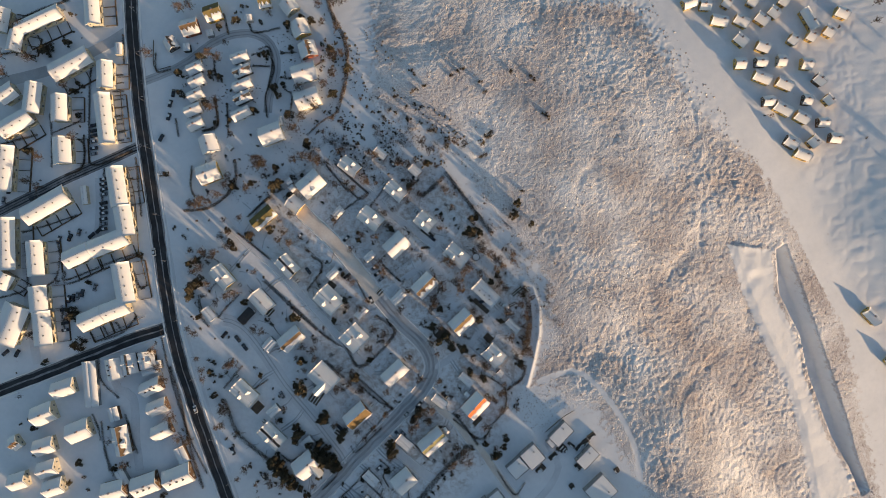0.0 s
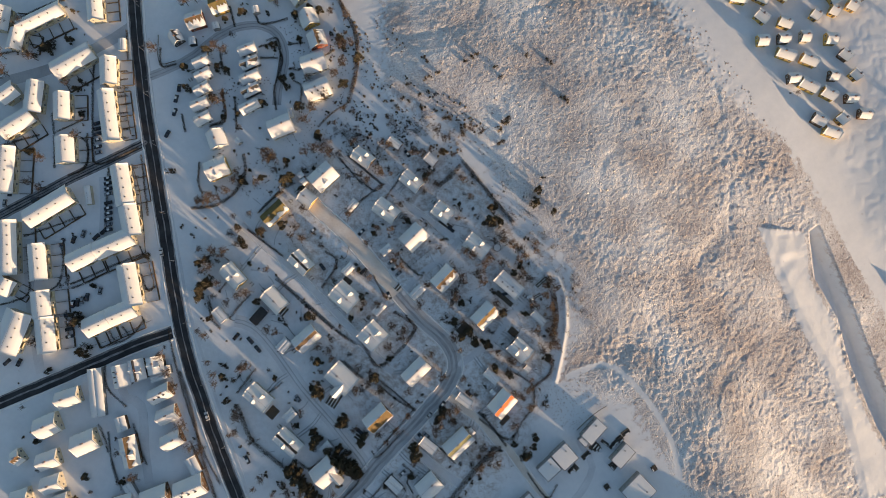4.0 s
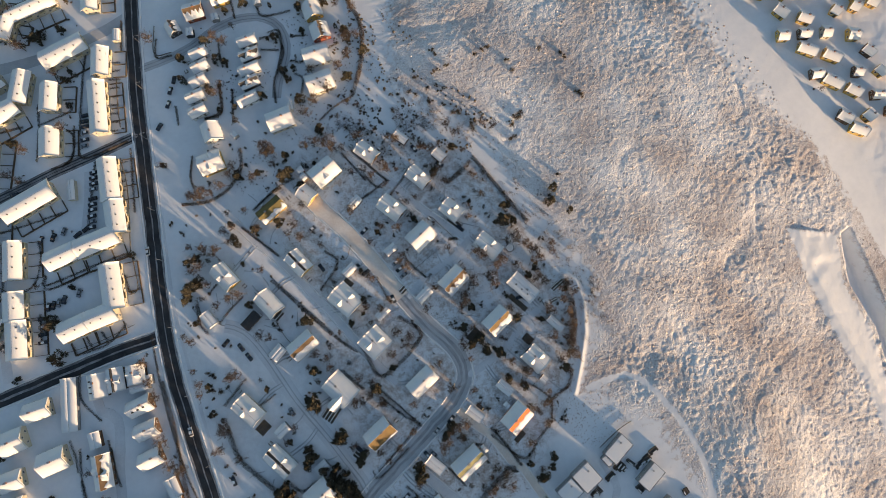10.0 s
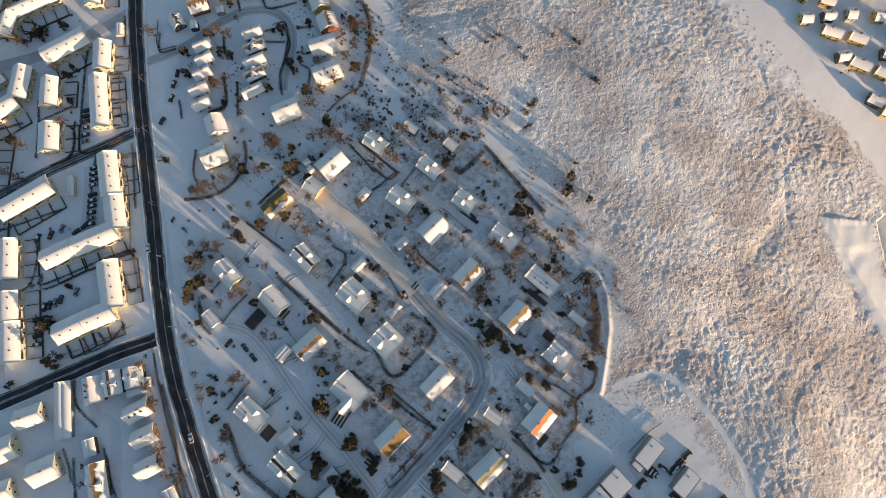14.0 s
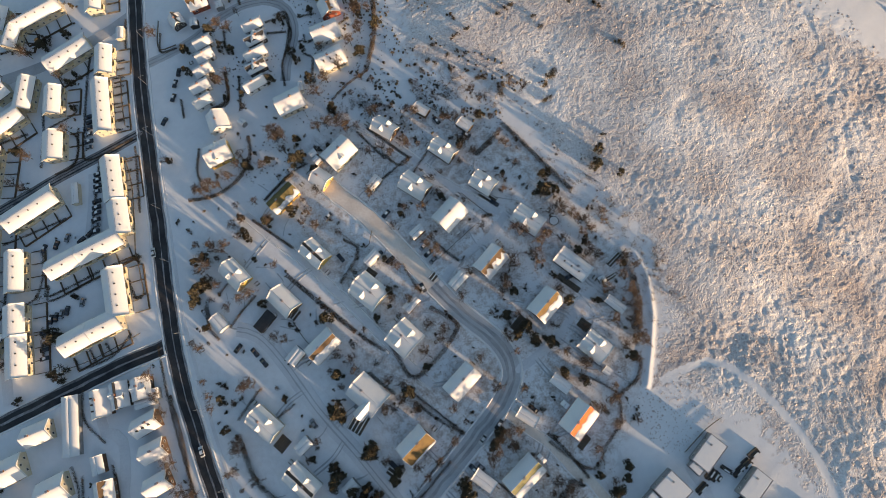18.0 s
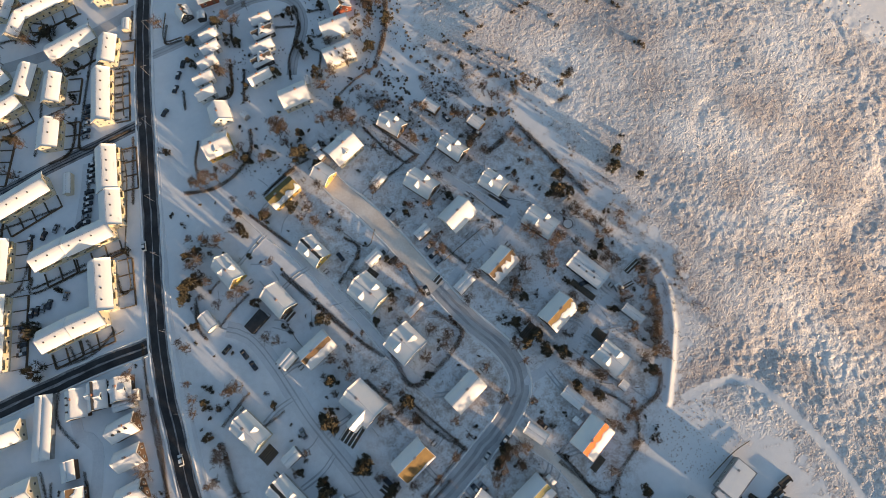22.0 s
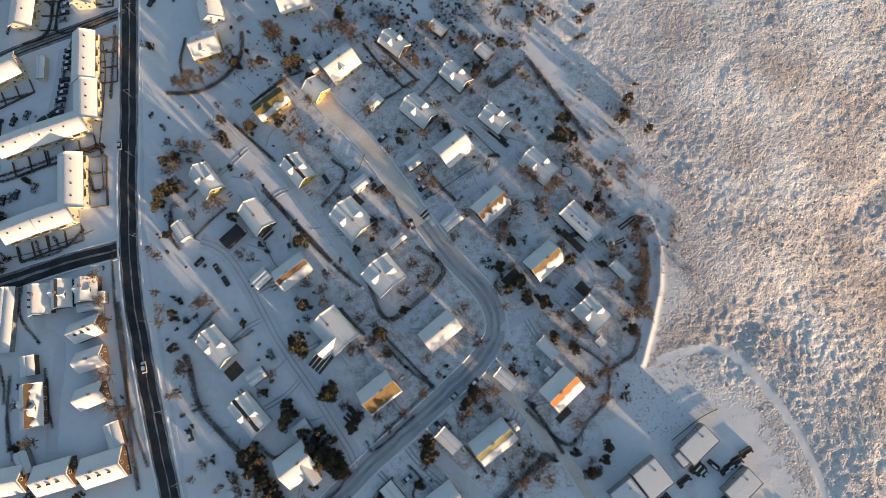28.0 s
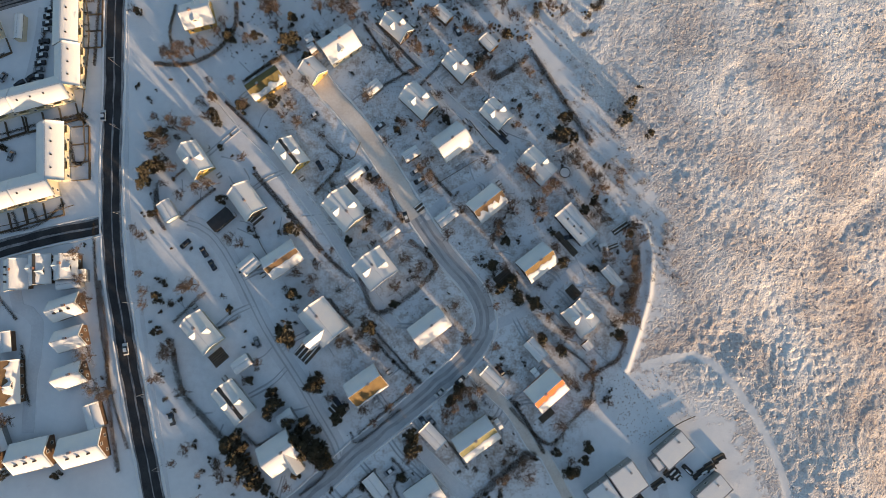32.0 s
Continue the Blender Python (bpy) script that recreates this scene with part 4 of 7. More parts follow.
def yard_fence(x, y, turn, l, w, side):
    """Dark board fences that part the small gardens along one side of a row of flats."""
    f = thing("fence", x, y, 0, turn, label="weathered board fences parting small gardens beside flats", category="fence", group="garden fences of the flats")
    y0, deep = side * (w / 2 + 0.4), 6.5
    n = max(2, round(l / 6.4))
    for i in range(n + 1):
        px = -l / 2 + l * i / n
        part("panel", boxes("panel", [(px - 0.07, px + 0.07, min(y0, y0 + side * deep), max(y0, y0 + side * deep), -0.2, 0.95)], M["wood"]), f)
        if i < n:
            part("panel", boxes("panel", [(px + 0.15, px + l / n - 0.15, y0 + side * deep - 0.2, y0 + side * deep + 0.2, -0.2, 0.8)], M["hedge"]), f, "clipped brown hedge")
    return f


# village houses: x, y, turn, length, width, eave, ridge
house(-44.8, 88.0, 36.3, 14.2, 8, 3.2, 5.6, "yellow", "olive", "partial", "")
house(-16.6, 103.8, 34.9, 14.0, 11.5, 3.6, 7.2, "cream", "snow", "none", "dormer")
house(-26.7, 93.4, -45.1, 8.5, 8.5, 3, 5.6, "yellow", "snow", "none", "")
house(5.8, 111.4, -43.6, 11.5, 8, 3, 6.2, "brown", "snow", "none", "dormer")
house(30.0, 95.0, -47.6, 12.0, 8, 3, 6.2, "brown", "snow", "none", "dormer")
house(14.5, 81.1, -44.5, 13.3, 9.5, 3.2, 6.6, "brown", "snow", "none", "dormer")
house(44.3, 76.0, -45.2, 10.8, 8.5, 3, 6.2, "grey", "snow", "none", "dormer")
house(27.1, 64.8, 36.8, 13.1, 11, 3.2, 6.8, "white", "snow", "none", "")
house(59.7, 55.5, -45.9, 13.4, 9.5, 3, 6.4, "red", "snow", "none", "dormer")
house(-34.0, 59.7, -52.7, 12.2, 9, 3, 6.6, "yellow", "dark", "ridge", "dormer")
house(-70.2, 57.7, -54.9, 13.1, 9, 3, 6.6, "yellow", "snow", "none", "dormer")
house(-50.1, 41.8, -53.7, 13.0, 9.5, 3, 6.4, "brown", "snow", "none", "")
house(-36.0, 19.6, 34.7, 13.7, 9.5, 3.1, 6.2, "white", "brown", "upper", "")
house(-13.2, 38.6, -49.8, 14.2, 12, 3.2, 7, "cream", "dark", "none", "dormer")
house(-1.5, 16.2, -52.7, 11.9, 13, 3.2, 6.6, "white", "snow", "none", "dormer")
house(-20.3, -3.3, -50.2, 14.9, 12, 3.2, 6.8, "grey", "snow", "none", "wing")
house(-64.3, -7.0, -48.5, 14.1, 9.5, 3.2, 6.8, "cream", "dark", "none", "dormer")
house(18.6, -5.4, 36.8, 14.5, 9, 2.8, 5.4, "brown", "snow", "none", "")
house(-34.7, -49.6, 34.0, 12.8, 12, 3.2, 6.8, "cream", "snow", "none", "wing")
house(-51.7, -31.8, -49.9, 14.4, 9.5, 3.2, 6.8, "white", "dark", "ridge", "dormer")
house(-4.4, -26.2, 35.3, 13.6, 10, 3.2, 6.4, "brown", "ochre", "full", "")
house(61.0, -28.2, 40.3, 13.2, 10.5, 3.2, 6.6, "brown", "orange", "upper", "")
house(35.4, -44.9, 34.8, 15.2, 10, 3.2, 6, "cream", "green", "upper", "")
house(40.4, 40.8, 38.5, 13.2, 10, 3.2, 6.6, "brown", "brown", "ragged", "")
house(73.8, 32.7, -50.0, 15.4, 8.2, 3.2, 4.6, "dark", "snow", "none", "vents")
house(58.7, 18.4, 37.2, 13.1, 10, 3.2, 6.6, "brown", "ochre", "upper", "")
house(74.3, -2.0, -52.0, 11.5, 10, 3.2, 6.4, "dark", "snow", "none", "dormer")
house(17.3, -64.5, 33.5, 12.1, 11, 3, 5.2, "grey", "snow", "none", "")
house(-74.1, 175.9, 18.9, 9.4, 6.4, 3.2, 5.6, "white", "snow", "none", "")
house(-73.9, 168.4, 20.3, 8.9, 6.4, 3.2, 5.6, "white", "snow", "none", "")
house(-75.4, 160.7, 21.9, 9.0, 6.4, 3.2, 5.6, "white", "snow", "none", "")
house(-77.5, 152.4, 17.9, 9.6, 6.4, 3.2, 5.6, "white", "snow", "none", "")
house(-76.8, 144.3, 20.9, 9.2, 6.4, 3.2, 5.6, "white", "snow", "none", "")
house(-48.9, 179.4, 14.2, 9.9, 6.2, 3.2, 5.6, "white", "snow", "none", "")
house(-49.1, 163.8, 17.0, 11.1, 6.2, 3.2, 5.6, "white", "snow", "none", "")
house(-51.1, 147.6, 20.3, 11.0, 6.2, 3.2, 5.6, "white", "snow", "none", "")
house(-48.3, 171.7, 16.8, 10.4, 6.2, 3.2, 5.6, "dark", "dark", "ragged", "dormer")
house(-49.6, 156.5, 19.4, 9.9, 6.2, 3.2, 5.6, "dark", "dark", "ragged", "dormer")
house(-35.8, 134.3, 15.6, 13.3, 11, 3.4, 6.8, "cream", "snow", "none", "")
house(-13.9, 166.9, 11.6, 13.8, 11, 3.4, 6.8, "white", "snow", "none", "")
house(-13.6, 152.0, 13.8, 14.0, 11, 3.4, 6.8, "cream", "snow", "none", "vents")
house(-13.7, 192.3, -74.7, 9.3, 10, 3.2, 6.4, "yellow", "snow", "none", "")
house(-10.7, 179.8, -79.6, 8.7, 10, 3.2, 6.4, "red", "brown", "ragged", "")
house(-74.9, 199.5, 10.8, 9.8, 9.5, 3.2, 6.4, "red", "brown", "ragged", "")
house(-61.5, 206.4, 13.5, 9.4, 9.5, 3.2, 6.4, "yellow", "olive", "partial", "")
house(-72.2, 116.1, 15.6, 12.1, 11, 3.4, 6.8, "yellow", "snow", "none", "dormer")
house(-70.7, 132.1, -78.6, 9.9, 10, 3.2, 6.4, "white", "snow", "none", "")
house(-32.1, 210.5, 6.6, 7.1, 9, 3.2, 6.2, "cream", "olive", "partial", "")
house(-18.6, 205.6, -59.8, 8.3, 9, 3.2, 6.2, "cream", "snow", "none", "")
house(-86.5, 191.0, -65.6, 7.0, 7, 2.8, 5.6, "dark", "dark", "ragged", "")
house(-133.3, 14.1, -84.6, 11.7, 9, 3.2, 6.4, "brown", "snow", "none", "vents")
house(-124.8, 15.9, -84.0, 11.2, 8.5, 3.2, 6.4, "brown", "dark", "ridge", "dormer")
house(-115.3, 17.0, -85.1, 9.3, 9, 3.2, 6.4, "brown", "snow", "none", "dormer")
house(-114.1, 2.2, 19.1, 11.5, 8.2, 3.2, 6.6, "brown", "snow", "none", "vents")
house(-111.6, -9.1, 15.9, 10.6, 8.2, 3.2, 6.6, "brown", "snow", "none", "")
house(-110.5, -22.2, 19.3, 10.6, 8.2, 3.2, 6.6, "brown", "snow", "none", "")
house(-132.7, -24.7, -83.4, 15.8, 9, 3.2, 6.6, "brown", "brown", "ragged", "dormer")
house(-161.1, 6.9, 11.3, 12.0, 9, 3.2, 6.4, "cream", "snow", "none", "")
house(-172.8, -5.7, 15.6, 11.9, 11, 3.4, 7, "cream", "snow", "none", "")
house(-154.6, -16.8, 15.6, 12.7, 11, 3.4, 7, "cream", "snow", "none", "")
house(-173.8, -23.0, 11.2, 10.8, 9, 3.2, 6.4, "cream", "snow", "none", "")
house(-173.2, -35.2, 10.9, 9.9, 9, 3.2, 6.4, "cream", "snow", "none", "")
house(-170.6, -45.4, 11.3, 10.5, 9, 3.2, 6.4, "cream", "snow", "none", "")
house(-189.2, -39.9, 10.3, 9.2, 9, 3.2, 6.4, "cream", "snow", "none", "")
house(-189.3, -19.3, 30.2, 4.8, 8, 3.2, 6, "cream", "brown", "ragged", "")
house(-104.0, -47.5, 14.5, 15.5, 11, 3.4, 7, "brown", "snow", "none", "vents")
house(-121.9, -49.7, 13.0, 14.0, 11, 3.4, 7, "brown", "snow", "none", "vents")
house(-139.0, -50.8, 8.4, 12.3, 10, 3.2, 6.6, "brown", "snow", "none", "")
house(207.8, 184.1, 13.8, 8.3, 6.5, 3, 5.2, "yellow", "snow", "none", "")
house(224.0, 172.4, -16.7, 9.4, 6.5, 3, 5.2, "yellow", "snow", "none", "")
house(237.2, 171.3, -31.5, 8.5, 6.5, 3, 5.2, "yellow", "snow", "none", "")
house(249.5, 171.4, -40.6, 7.7, 6.5, 3, 5.2, "yellow", "snow", "none", "")
house(235.4, 160.2, -46.3, 7.6, 6.5, 3, 5.2, "yellow", "snow", "none", "")
house(248.0, 155.4, -26.1, 7.6, 6.5, 3, 5.2, "yellow", "snow", "none", "")
house(245.6, 137.9, -26.4, 10.4, 6.5, 3, 5.2, "yellow", "snow", "none", "")
house(258.5, 133.0, -29.5, 9.5, 6.5, 3, 5.2, "yellow", "snow", "none", "")
house(256.4, 119.0, -34.0, 10.6, 6.5, 3, 5.2, "yellow", "snow", "none", "")
house(267.1, 113.0, -34.7, 8.3, 6.5, 3, 5.2, "yellow", "snow", "none", "")
house(266.4, 92.0, -27.4, 9.3, 6.5, 3, 5.2, "yellow", "snow", "none", "")
house(277.4, 168.7, -66.2, 13.3, 6.5, 3, 5.2, "yellow", "snow", "none", "")
house(257.2, 174.5, -43.6, 6.4, 6.5, 3, 5.2, "yellow", "snow", "none", "")
house(296.6, 170.4, -26.7, 7.6, 6.5, 3, 5.2, "yellow", "snow", "none", "")
house(303.9, -7.7, -53.6, 10.7, 6.5, 3, 5.2, "yellow", "snow", "none", "")
house(316.4, -37.7, -54.8, 9.0, 6.5, 3, 5.2, "yellow", "snow", "none", "")
house(266.3, 157.9, -38.1, 5.2, 6.5, 3, 5.2, "yellow", "snow", "none", "")
house(277.1, 158.8, -32.3, 5.0, 6.5, 3, 5.2, "yellow", "snow", "none", "")
house(229.9, 182.4, -34.8, 5.4, 6.5, 3, 5.2, "yellow", "snow", "none", "")
house(245.3, 182.1, -35.4, 5.4, 6.5, 3, 5.2, "yellow", "snow", "none", "")
house(264.0, 180.8, -38.0, 5.2, 6.5, 3, 5.2, "yellow", "snow", "none", "")
house(287.7, 160.3, -34.4, 5.8, 6.5, 3, 5.2, "yellow", "snow", "none", "")
house(-6.8, -79.4, -48.3, 14.7, 7.5, 3, 5.6, "dark", "dark", "ridge", "")
house(-4.4, -74.0, -50.0, 5.5, 7, 3, 5.4, "dark", "snow", "none", "")
house(211.4, 194.1, -5.4, 6.3, 5.4, 3, 5.2, "red", "snow", "none", "")
house(224.9, 192.6, 0.1, 8.3, 6.3, 3, 5.2, "cream", "snow", "none", "")
house(236.1, 192.4, -9.3, 5.4, 7.1, 3, 5.2, "cream", "snow", "none", "")
house(250.5, 191.4, -35.9, 5.8, 6.7, 3, 5.2, "cream", "snow", "none", "")
house(259.6, 189.1, -28.5, 7.0, 5.7, 3, 5.2, "red", "snow", "none", "")
house(272.3, 186.8, -56.8, 7.1, 6.9, 3, 5.2, "yellow", "snow", "none", "")
house(287.1, 187.2, -50.4, 7.5, 6.3, 3, 5.2, "red", "snow", "none", "")
house(216.8, 181.7, -10.5, 6.4, 5.8, 3, 5.2, "yellow", "snow", "none", "")
house(233.5, 146.9, -6.7, 6.2, 6.6, 3, 5.2, "yellow", "snow", "none", "")
house(245.7, 146.6, -6.0, 6.5, 6.0, 3, 5.2, "brown", "snow", "none", "")
house(258.0, 146.3, -8.5, 5.2, 6.8, 3, 5.2, "cream", "snow", "none", "")
house(272.4, 143.0, -11.4, 6.4, 7.1, 3, 5.2, "yellow", "snow", "none", "")
house(278.9, 133.1, -46.0, 6.5, 6.1, 3, 5.2, "brown", "snow", "none", "")
house(248.0, 124.1, -0.9, 6.5, 6.1, 3, 5.2, "brown", "snow", "none", "")
house(270.8, 122.5, -14.6, 5.1, 6.3, 3, 5.2, "brown", "snow", "none", "")
house(283.0, 121.2, -53.2, 5.8, 5.9, 3, 5.2, "yellow", "snow", "none", "")
house(278.9, 108.7, -5.9, 6.4, 5.7, 3, 5.2, "brown", "snow", "none", "")
house(260.1, 99.6, -35.7, 7.7, 6.9, 3, 5.2, "brown", "snow", "none", "")
house(273.1, 98.5, -53.4, 5.8, 7.1, 3, 5.2, "yellow", "snow", "none", "")
house(285.1, 99.0, -12.4, 6.6, 6.1, 3, 5.2, "brown", "snow", "none", "")
# sheds and garages
shed(23.8, 117.1, -42.7, 7.6, 4.8, 2.5, "brown", "snow")
shed(41.9, 105.3, -48.2, 6.7, 5.2, 2.5, "brown", "snow")
shed(11.6, 60.2, 33.4, 6.7, 4.2, 2.5, "brown", "snow")
shed(-3.3, 86.5, 40.1, 7.0, 4.6, 2.5, "grey", "snow")
shed(-79.7, 38.2, -57.2, 7.8, 5.4, 2.5, "white", "snow")
shed(-48.3, 17.8, 41.6, 7.5, 5.6, 2.5, "grey", "snow")
shed(3.7, 29.7, 37.7, 7.4, 4.2, 2.5, "brown", "snow")
shed(-9.7, 52.9, 37.5, 7.4, 4.2, 2.5, "white", "snow")
shed(-49.6, -18.4, 35.5, 7.0, 4.8, 2.5, "grey", "snow")
shed(-32.9, -37.6, 33.5, 6.4, 5, 2.5, "grey", "snow")
shed(41.5, -23.9, -43.0, 8.6, 4.8, 2.5, "white", "snow")
shed(57.5, -13.6, -48.1, 8.5, 4.8, 2.5, "grey", "snow")
shed(19.8, -44.2, -45.7, 9.4, 5.4, 2.5, "grey", "snow")
shed(25.0, 35.7, 38.0, 8.3, 4.8, 2.5, "grey", "snow")
shed(86.7, 13.0, -50.4, 8.8, 4, 2.5, "grey", "snow")
shed(76.7, -12.4, -50.4, 3.3, 3.4, 2.5, "brown", "snow")
shed(-28.6, 106.7, 27.3, 3.3, 3.4, 2.5, "brown", "snow")
shed(-27.3, 102.8, 37.8, 3.2, 4, 2.5, "brown", "snow")
shed(43.5, -40.0, 32.9, 1.8, 4, 2.5, "brown", "snow")
shed(57.2, -22.0, 38.8, 2.3, 3.6, 2.5, "grey", "snow")
shed(83.9, 24.1, 18.0, 2.9, 3, 2.5, "grey", "snow")
shed(-59.8, 34.8, 41.7, 9.2, 5, 2.4, "dark", "dark")
shed(-0.6, -61.3, -50.6, 8.8, 5.4, 2.5, "grey", "snow")
shed(-20.2, -78.1, -51.5, 7.1, 5, 2.5, "grey", "snow")
shed(-0.3, -79.6, -53.4, 5.9, 6, 3, "dark", "dark")
shed(-141.8, 111.2, -88.0, 10.4, 3.6, 2.5, "cream", "snow")
shed(-115.8, 191.2, -93.4, 6.7, 4, 2.5, "cream", "snow")
shed(-147.1, 7.4, -89.9, 25.0, 7.5, 2.5, "grey", "snow")
shed(-136.0, -10.4, -80.5, 7.6, 5.6, 2.5, "brown", "snow")
shed(-110.0, 13.7, -85.1, 4.7, 4, 2.5, "grey", "snow")
shed(-101.6, -36.6, -70.7, 9.0, 6, 2.5, "brown", "snow")
shed(-134.5, -44.8, -65.8, 8.6, 5, 2.5, "grey", "snow")
shed(-78.2, 188.2, -88.1, 4.4, 4, 2.5, "dark", "snow")
shed(-64.5, 195.0, -82.3, 3.8, 4, 2.5, "grey", "snow")
shed(-42.1, 201.3, -82.2, 3.8, 4, 2.5, "grey", "snow")
shed(-59.7, 129.5, -51.5, 3.4, 3, 2.5, "grey", "snow")
shed(-114.2, 10.9, 8.4, 9.0, 4, 2.5, "grey", "snow")
shed(-30.0, 141.1, -84.9, 4.8, 2.4, 2.5, "white", "snow")
# works buildings with flat roofs
works(89.2, -59.5, 33.8, 10.2, 10.6, 4.5)
works(80.3, -64.8, 33.9, 9.8, 8.7, 3.8)
works(106.5, -49.3, 38.9, 12.7, 7.6, 3.6)
works(100.7, -53.8, 34.1, 3.7, 5.3, 2.6)
works(119.4, -63.6, 38.9, 11.9, 7.0, 4.2)
works(124.6, -82.5, -54.2, 12.6, 14, 4)
works(59.5, -83.6, -54.8, 7.7, 7.8, 3.4)
works(66.9, -79.7, -58.0, 6.6, 7, 3.4)
# apartment blocks
block(-122.2, 113.5, -86.5, 20.8, 10.3, 3)
block(-120.0, 94.2, -85.5, 15.7, 10.3, 3)
block(-146.6, 78.1, 18.6, 13.4, 10.3, 3)
block(-129.4, 83.1, 16.1, 19.7, 10.8, 3)
block(-123.5, 60.2, -85.1, 21.2, 10.8, 3)
block(-142.1, 42.7, 18.1, 11.9, 10.8, 3)
block(-129.0, 46.6, 15.1, 13.6, 10.8, 3)
block(-161.5, 107.4, 24.8, 24.9, 11.7, 3)
block(-169.6, 78.9, -90.6, 18.0, 9.9, 3)
block(-169.7, 56.7, -89.6, 12.7, 10.8, 3)
block(-168.8, 40.5, -89.4, 17.1, 10.8, 3)
block(-182.4, 130.0, -98.4, 24.0, 10.8, 3)
block(-150.2, 136.6, -92.3, 13.6, 10.8, 3)
block(-164.0, 167.6, -101.7, 16.0, 10.3, 3)
block(-174.0, 154.6, 25.4, 17.5, 10.8, 3)
block(-141.5, 184.6, 23.2, 21.9, 11.7, 3)
block(-123.5, 176.4, -93.6, 14.0, 9.5, 3)
block(-125.8, 152.0, -88.7, 26.9, 9.5, 3)
block(-149.8, 160.4, -94.7, 13.9, 9.5, 3)
block(-156.8, 210.9, 19.7, 24.0, 9.0, 2)
block(-170.7, 200.4, -106.6, 10.3, 9.0, 2)
block(-127.3, 214.0, -90.8, 16.2, 9.0, 2)
block(-177.2, 171.6, 28.7, 8.6, 10.8, 3)
block(-184.5, 88.6, -93.5, 27.4, 10.8, 3)
block(-187.5, 69.0, 53.4, 7.4, 10.8, 3)
block(-185.7, 44.8, -117.5, 20.6, 15.3, 3)
block(-177.4, 212.9, -103.7, 11.9, 9.9, 3)
for yard in YARDS:
    a = radians(yard[2])
    cx, cy = yard[0] - math.sin(a) * yard[5] * (yard[4] / 2 + 5), yard[1] + math.cos(a) * yard[5] * (yard[4] / 2 + 5)
    if all(math.hypot(cx - q[0], cy - q[1]) > 2.5 + min(q[3], q[4]) for q in FOOT if (q[0], q[1]) != yard[:2]) and line_distance(west_line, cx, cy) > 5.5 and line_distance(mid_west_line, cx, cy) > 5.5 and line_distance(main_line, cx, cy) > 5.5:
        yard_fence(*yard)


# ---- plants ----
def sticks(segments, mat, name, sides=4):
    """Tapered limbs from (start, end, radius at start, radius at end)."""
    v, f = [], []
    for a, b, ra, rb in segments:
        a, b = Vector(a), Vector(b)
        d = (b - a).normalized()
        u = d.orthogonal().normalized()
        t = d.cross(u)
        n = len(v)
        for p, r in ((a, ra), (b, rb)):
            for i in range(sides):
                c, s = math.cos(6.2832 * i / sides), math.sin(6.2832 * i / sides)
                v.append(tuple(p + (u * c + t * s) * r))
        f += [(n + i, n + (i + 1) % sides, n + sides + (i + 1) % sides, n + sides + i) for i in range(sides)]
        f.append(tuple(n + sides + i for i in range(sides)))
    return mesh_of(name, v, f, mat)


def blades(name, rows, mat):
    """Many narrow blades: (root, tip, half width)."""
    v, f = [], []
    for a, b, r in rows:
        a, b = Vector(a), Vector(b)
        u = (b - a).orthogonal().normalized() * r
        n = len(v)
        v += [tuple(a - u), tuple(a + u), tuple(b)]
        f.append((n, n + 1, n + 2))
    return mesh_of(name, v, f, mat)


def make_conifer(g):
    """A loose evergreen: tapered trunk, a few leaning limbs, many sprays in uneven lobes with gaps between them."""
    h = g.uniform(4.2, 5.8)
    limbs = [((0, 0, -0.3), (g.uniform(-0.2, 0.2), g.uniform(-0.2, 0.2), h * 0.95), 0.16, 0.03)]
    lobes = []
    for i in range(15):
        t, a = (i + 0.5) / 15, i * 2.4 + g.uniform(-0.5, 0.5)
        r = 1.75 * (1 - t ** 1.3) * g.uniform(0.55, 1.25)
        c = Vector((r * math.cos(a), r * math.sin(a), h * (0.12 + 0.82 * t)))
        lobes.append((c, g.uniform(0.38, 0.8) * (1.15 - 0.6 * t)))
        limbs.append(((0, 0, c.z * 0.8), tuple(c), 0.05, 0.02))
    rows = []
    for k in range(1300):
        c, r = lobes[int(15 * g.random() ** 1.2)]
        d = Vector((g.gauss(0, 1), g.gauss(0, 1), g.gauss(0.1, 0.8))).normalized()
        p = c + d * r * g.uniform(0.35, 1.05)
        rows.append((tuple(p - d * 0.12), tuple(p + d * g.uniform(0.15, 0.55) + Vector((g.gauss(0, 0.12), g.gauss(0, 0.12), g.gauss(-0.05, 0.1)))), g.uniform(0.06, 0.17)))
    return sticks(limbs, M["bark"], "trunk", 5), blades("crown", rows, M["needle"])


def make_bush(g):
    """A low shrub of a few unequal clumps, thin towards its rim."""
    trunk = sticks([((0, 0, -0.2), (g.uniform(-0.4, 0.4), g.uniform(-0.4, 0.4), 0.8), 0.06, 0.03) for _ in range(4)], M["bark"], "trunk")
    rows = []
    lobes = [(g.uniform(-0.8, 0.8), g.uniform(-0.8, 0.8), g.uniform(0.3, 0.85)) for _ in range(6)]
    for _ in range(480):
        lx, ly, lr = g.choice(lobes)
        a, e = g.uniform(0, 6.283), g.uniform(0.0, 1.5)
        r = lr * g.uniform(0.4, 1.1)
        p = Vector((lx + math.cos(a) * math.cos(e) * r, ly + math.sin(a) * math.cos(e) * r, 0.1 + math.sin(e) * r * 1.2))
        rows.append((tuple(p), tuple(p + Vector((g.gauss(0, 0.2), g.gauss(0, 0.2), g.gauss(0.1, 0.15)))), g.uniform(0.03, 0.08)))
    return trunk, blades("crown", rows, M["leaf"])


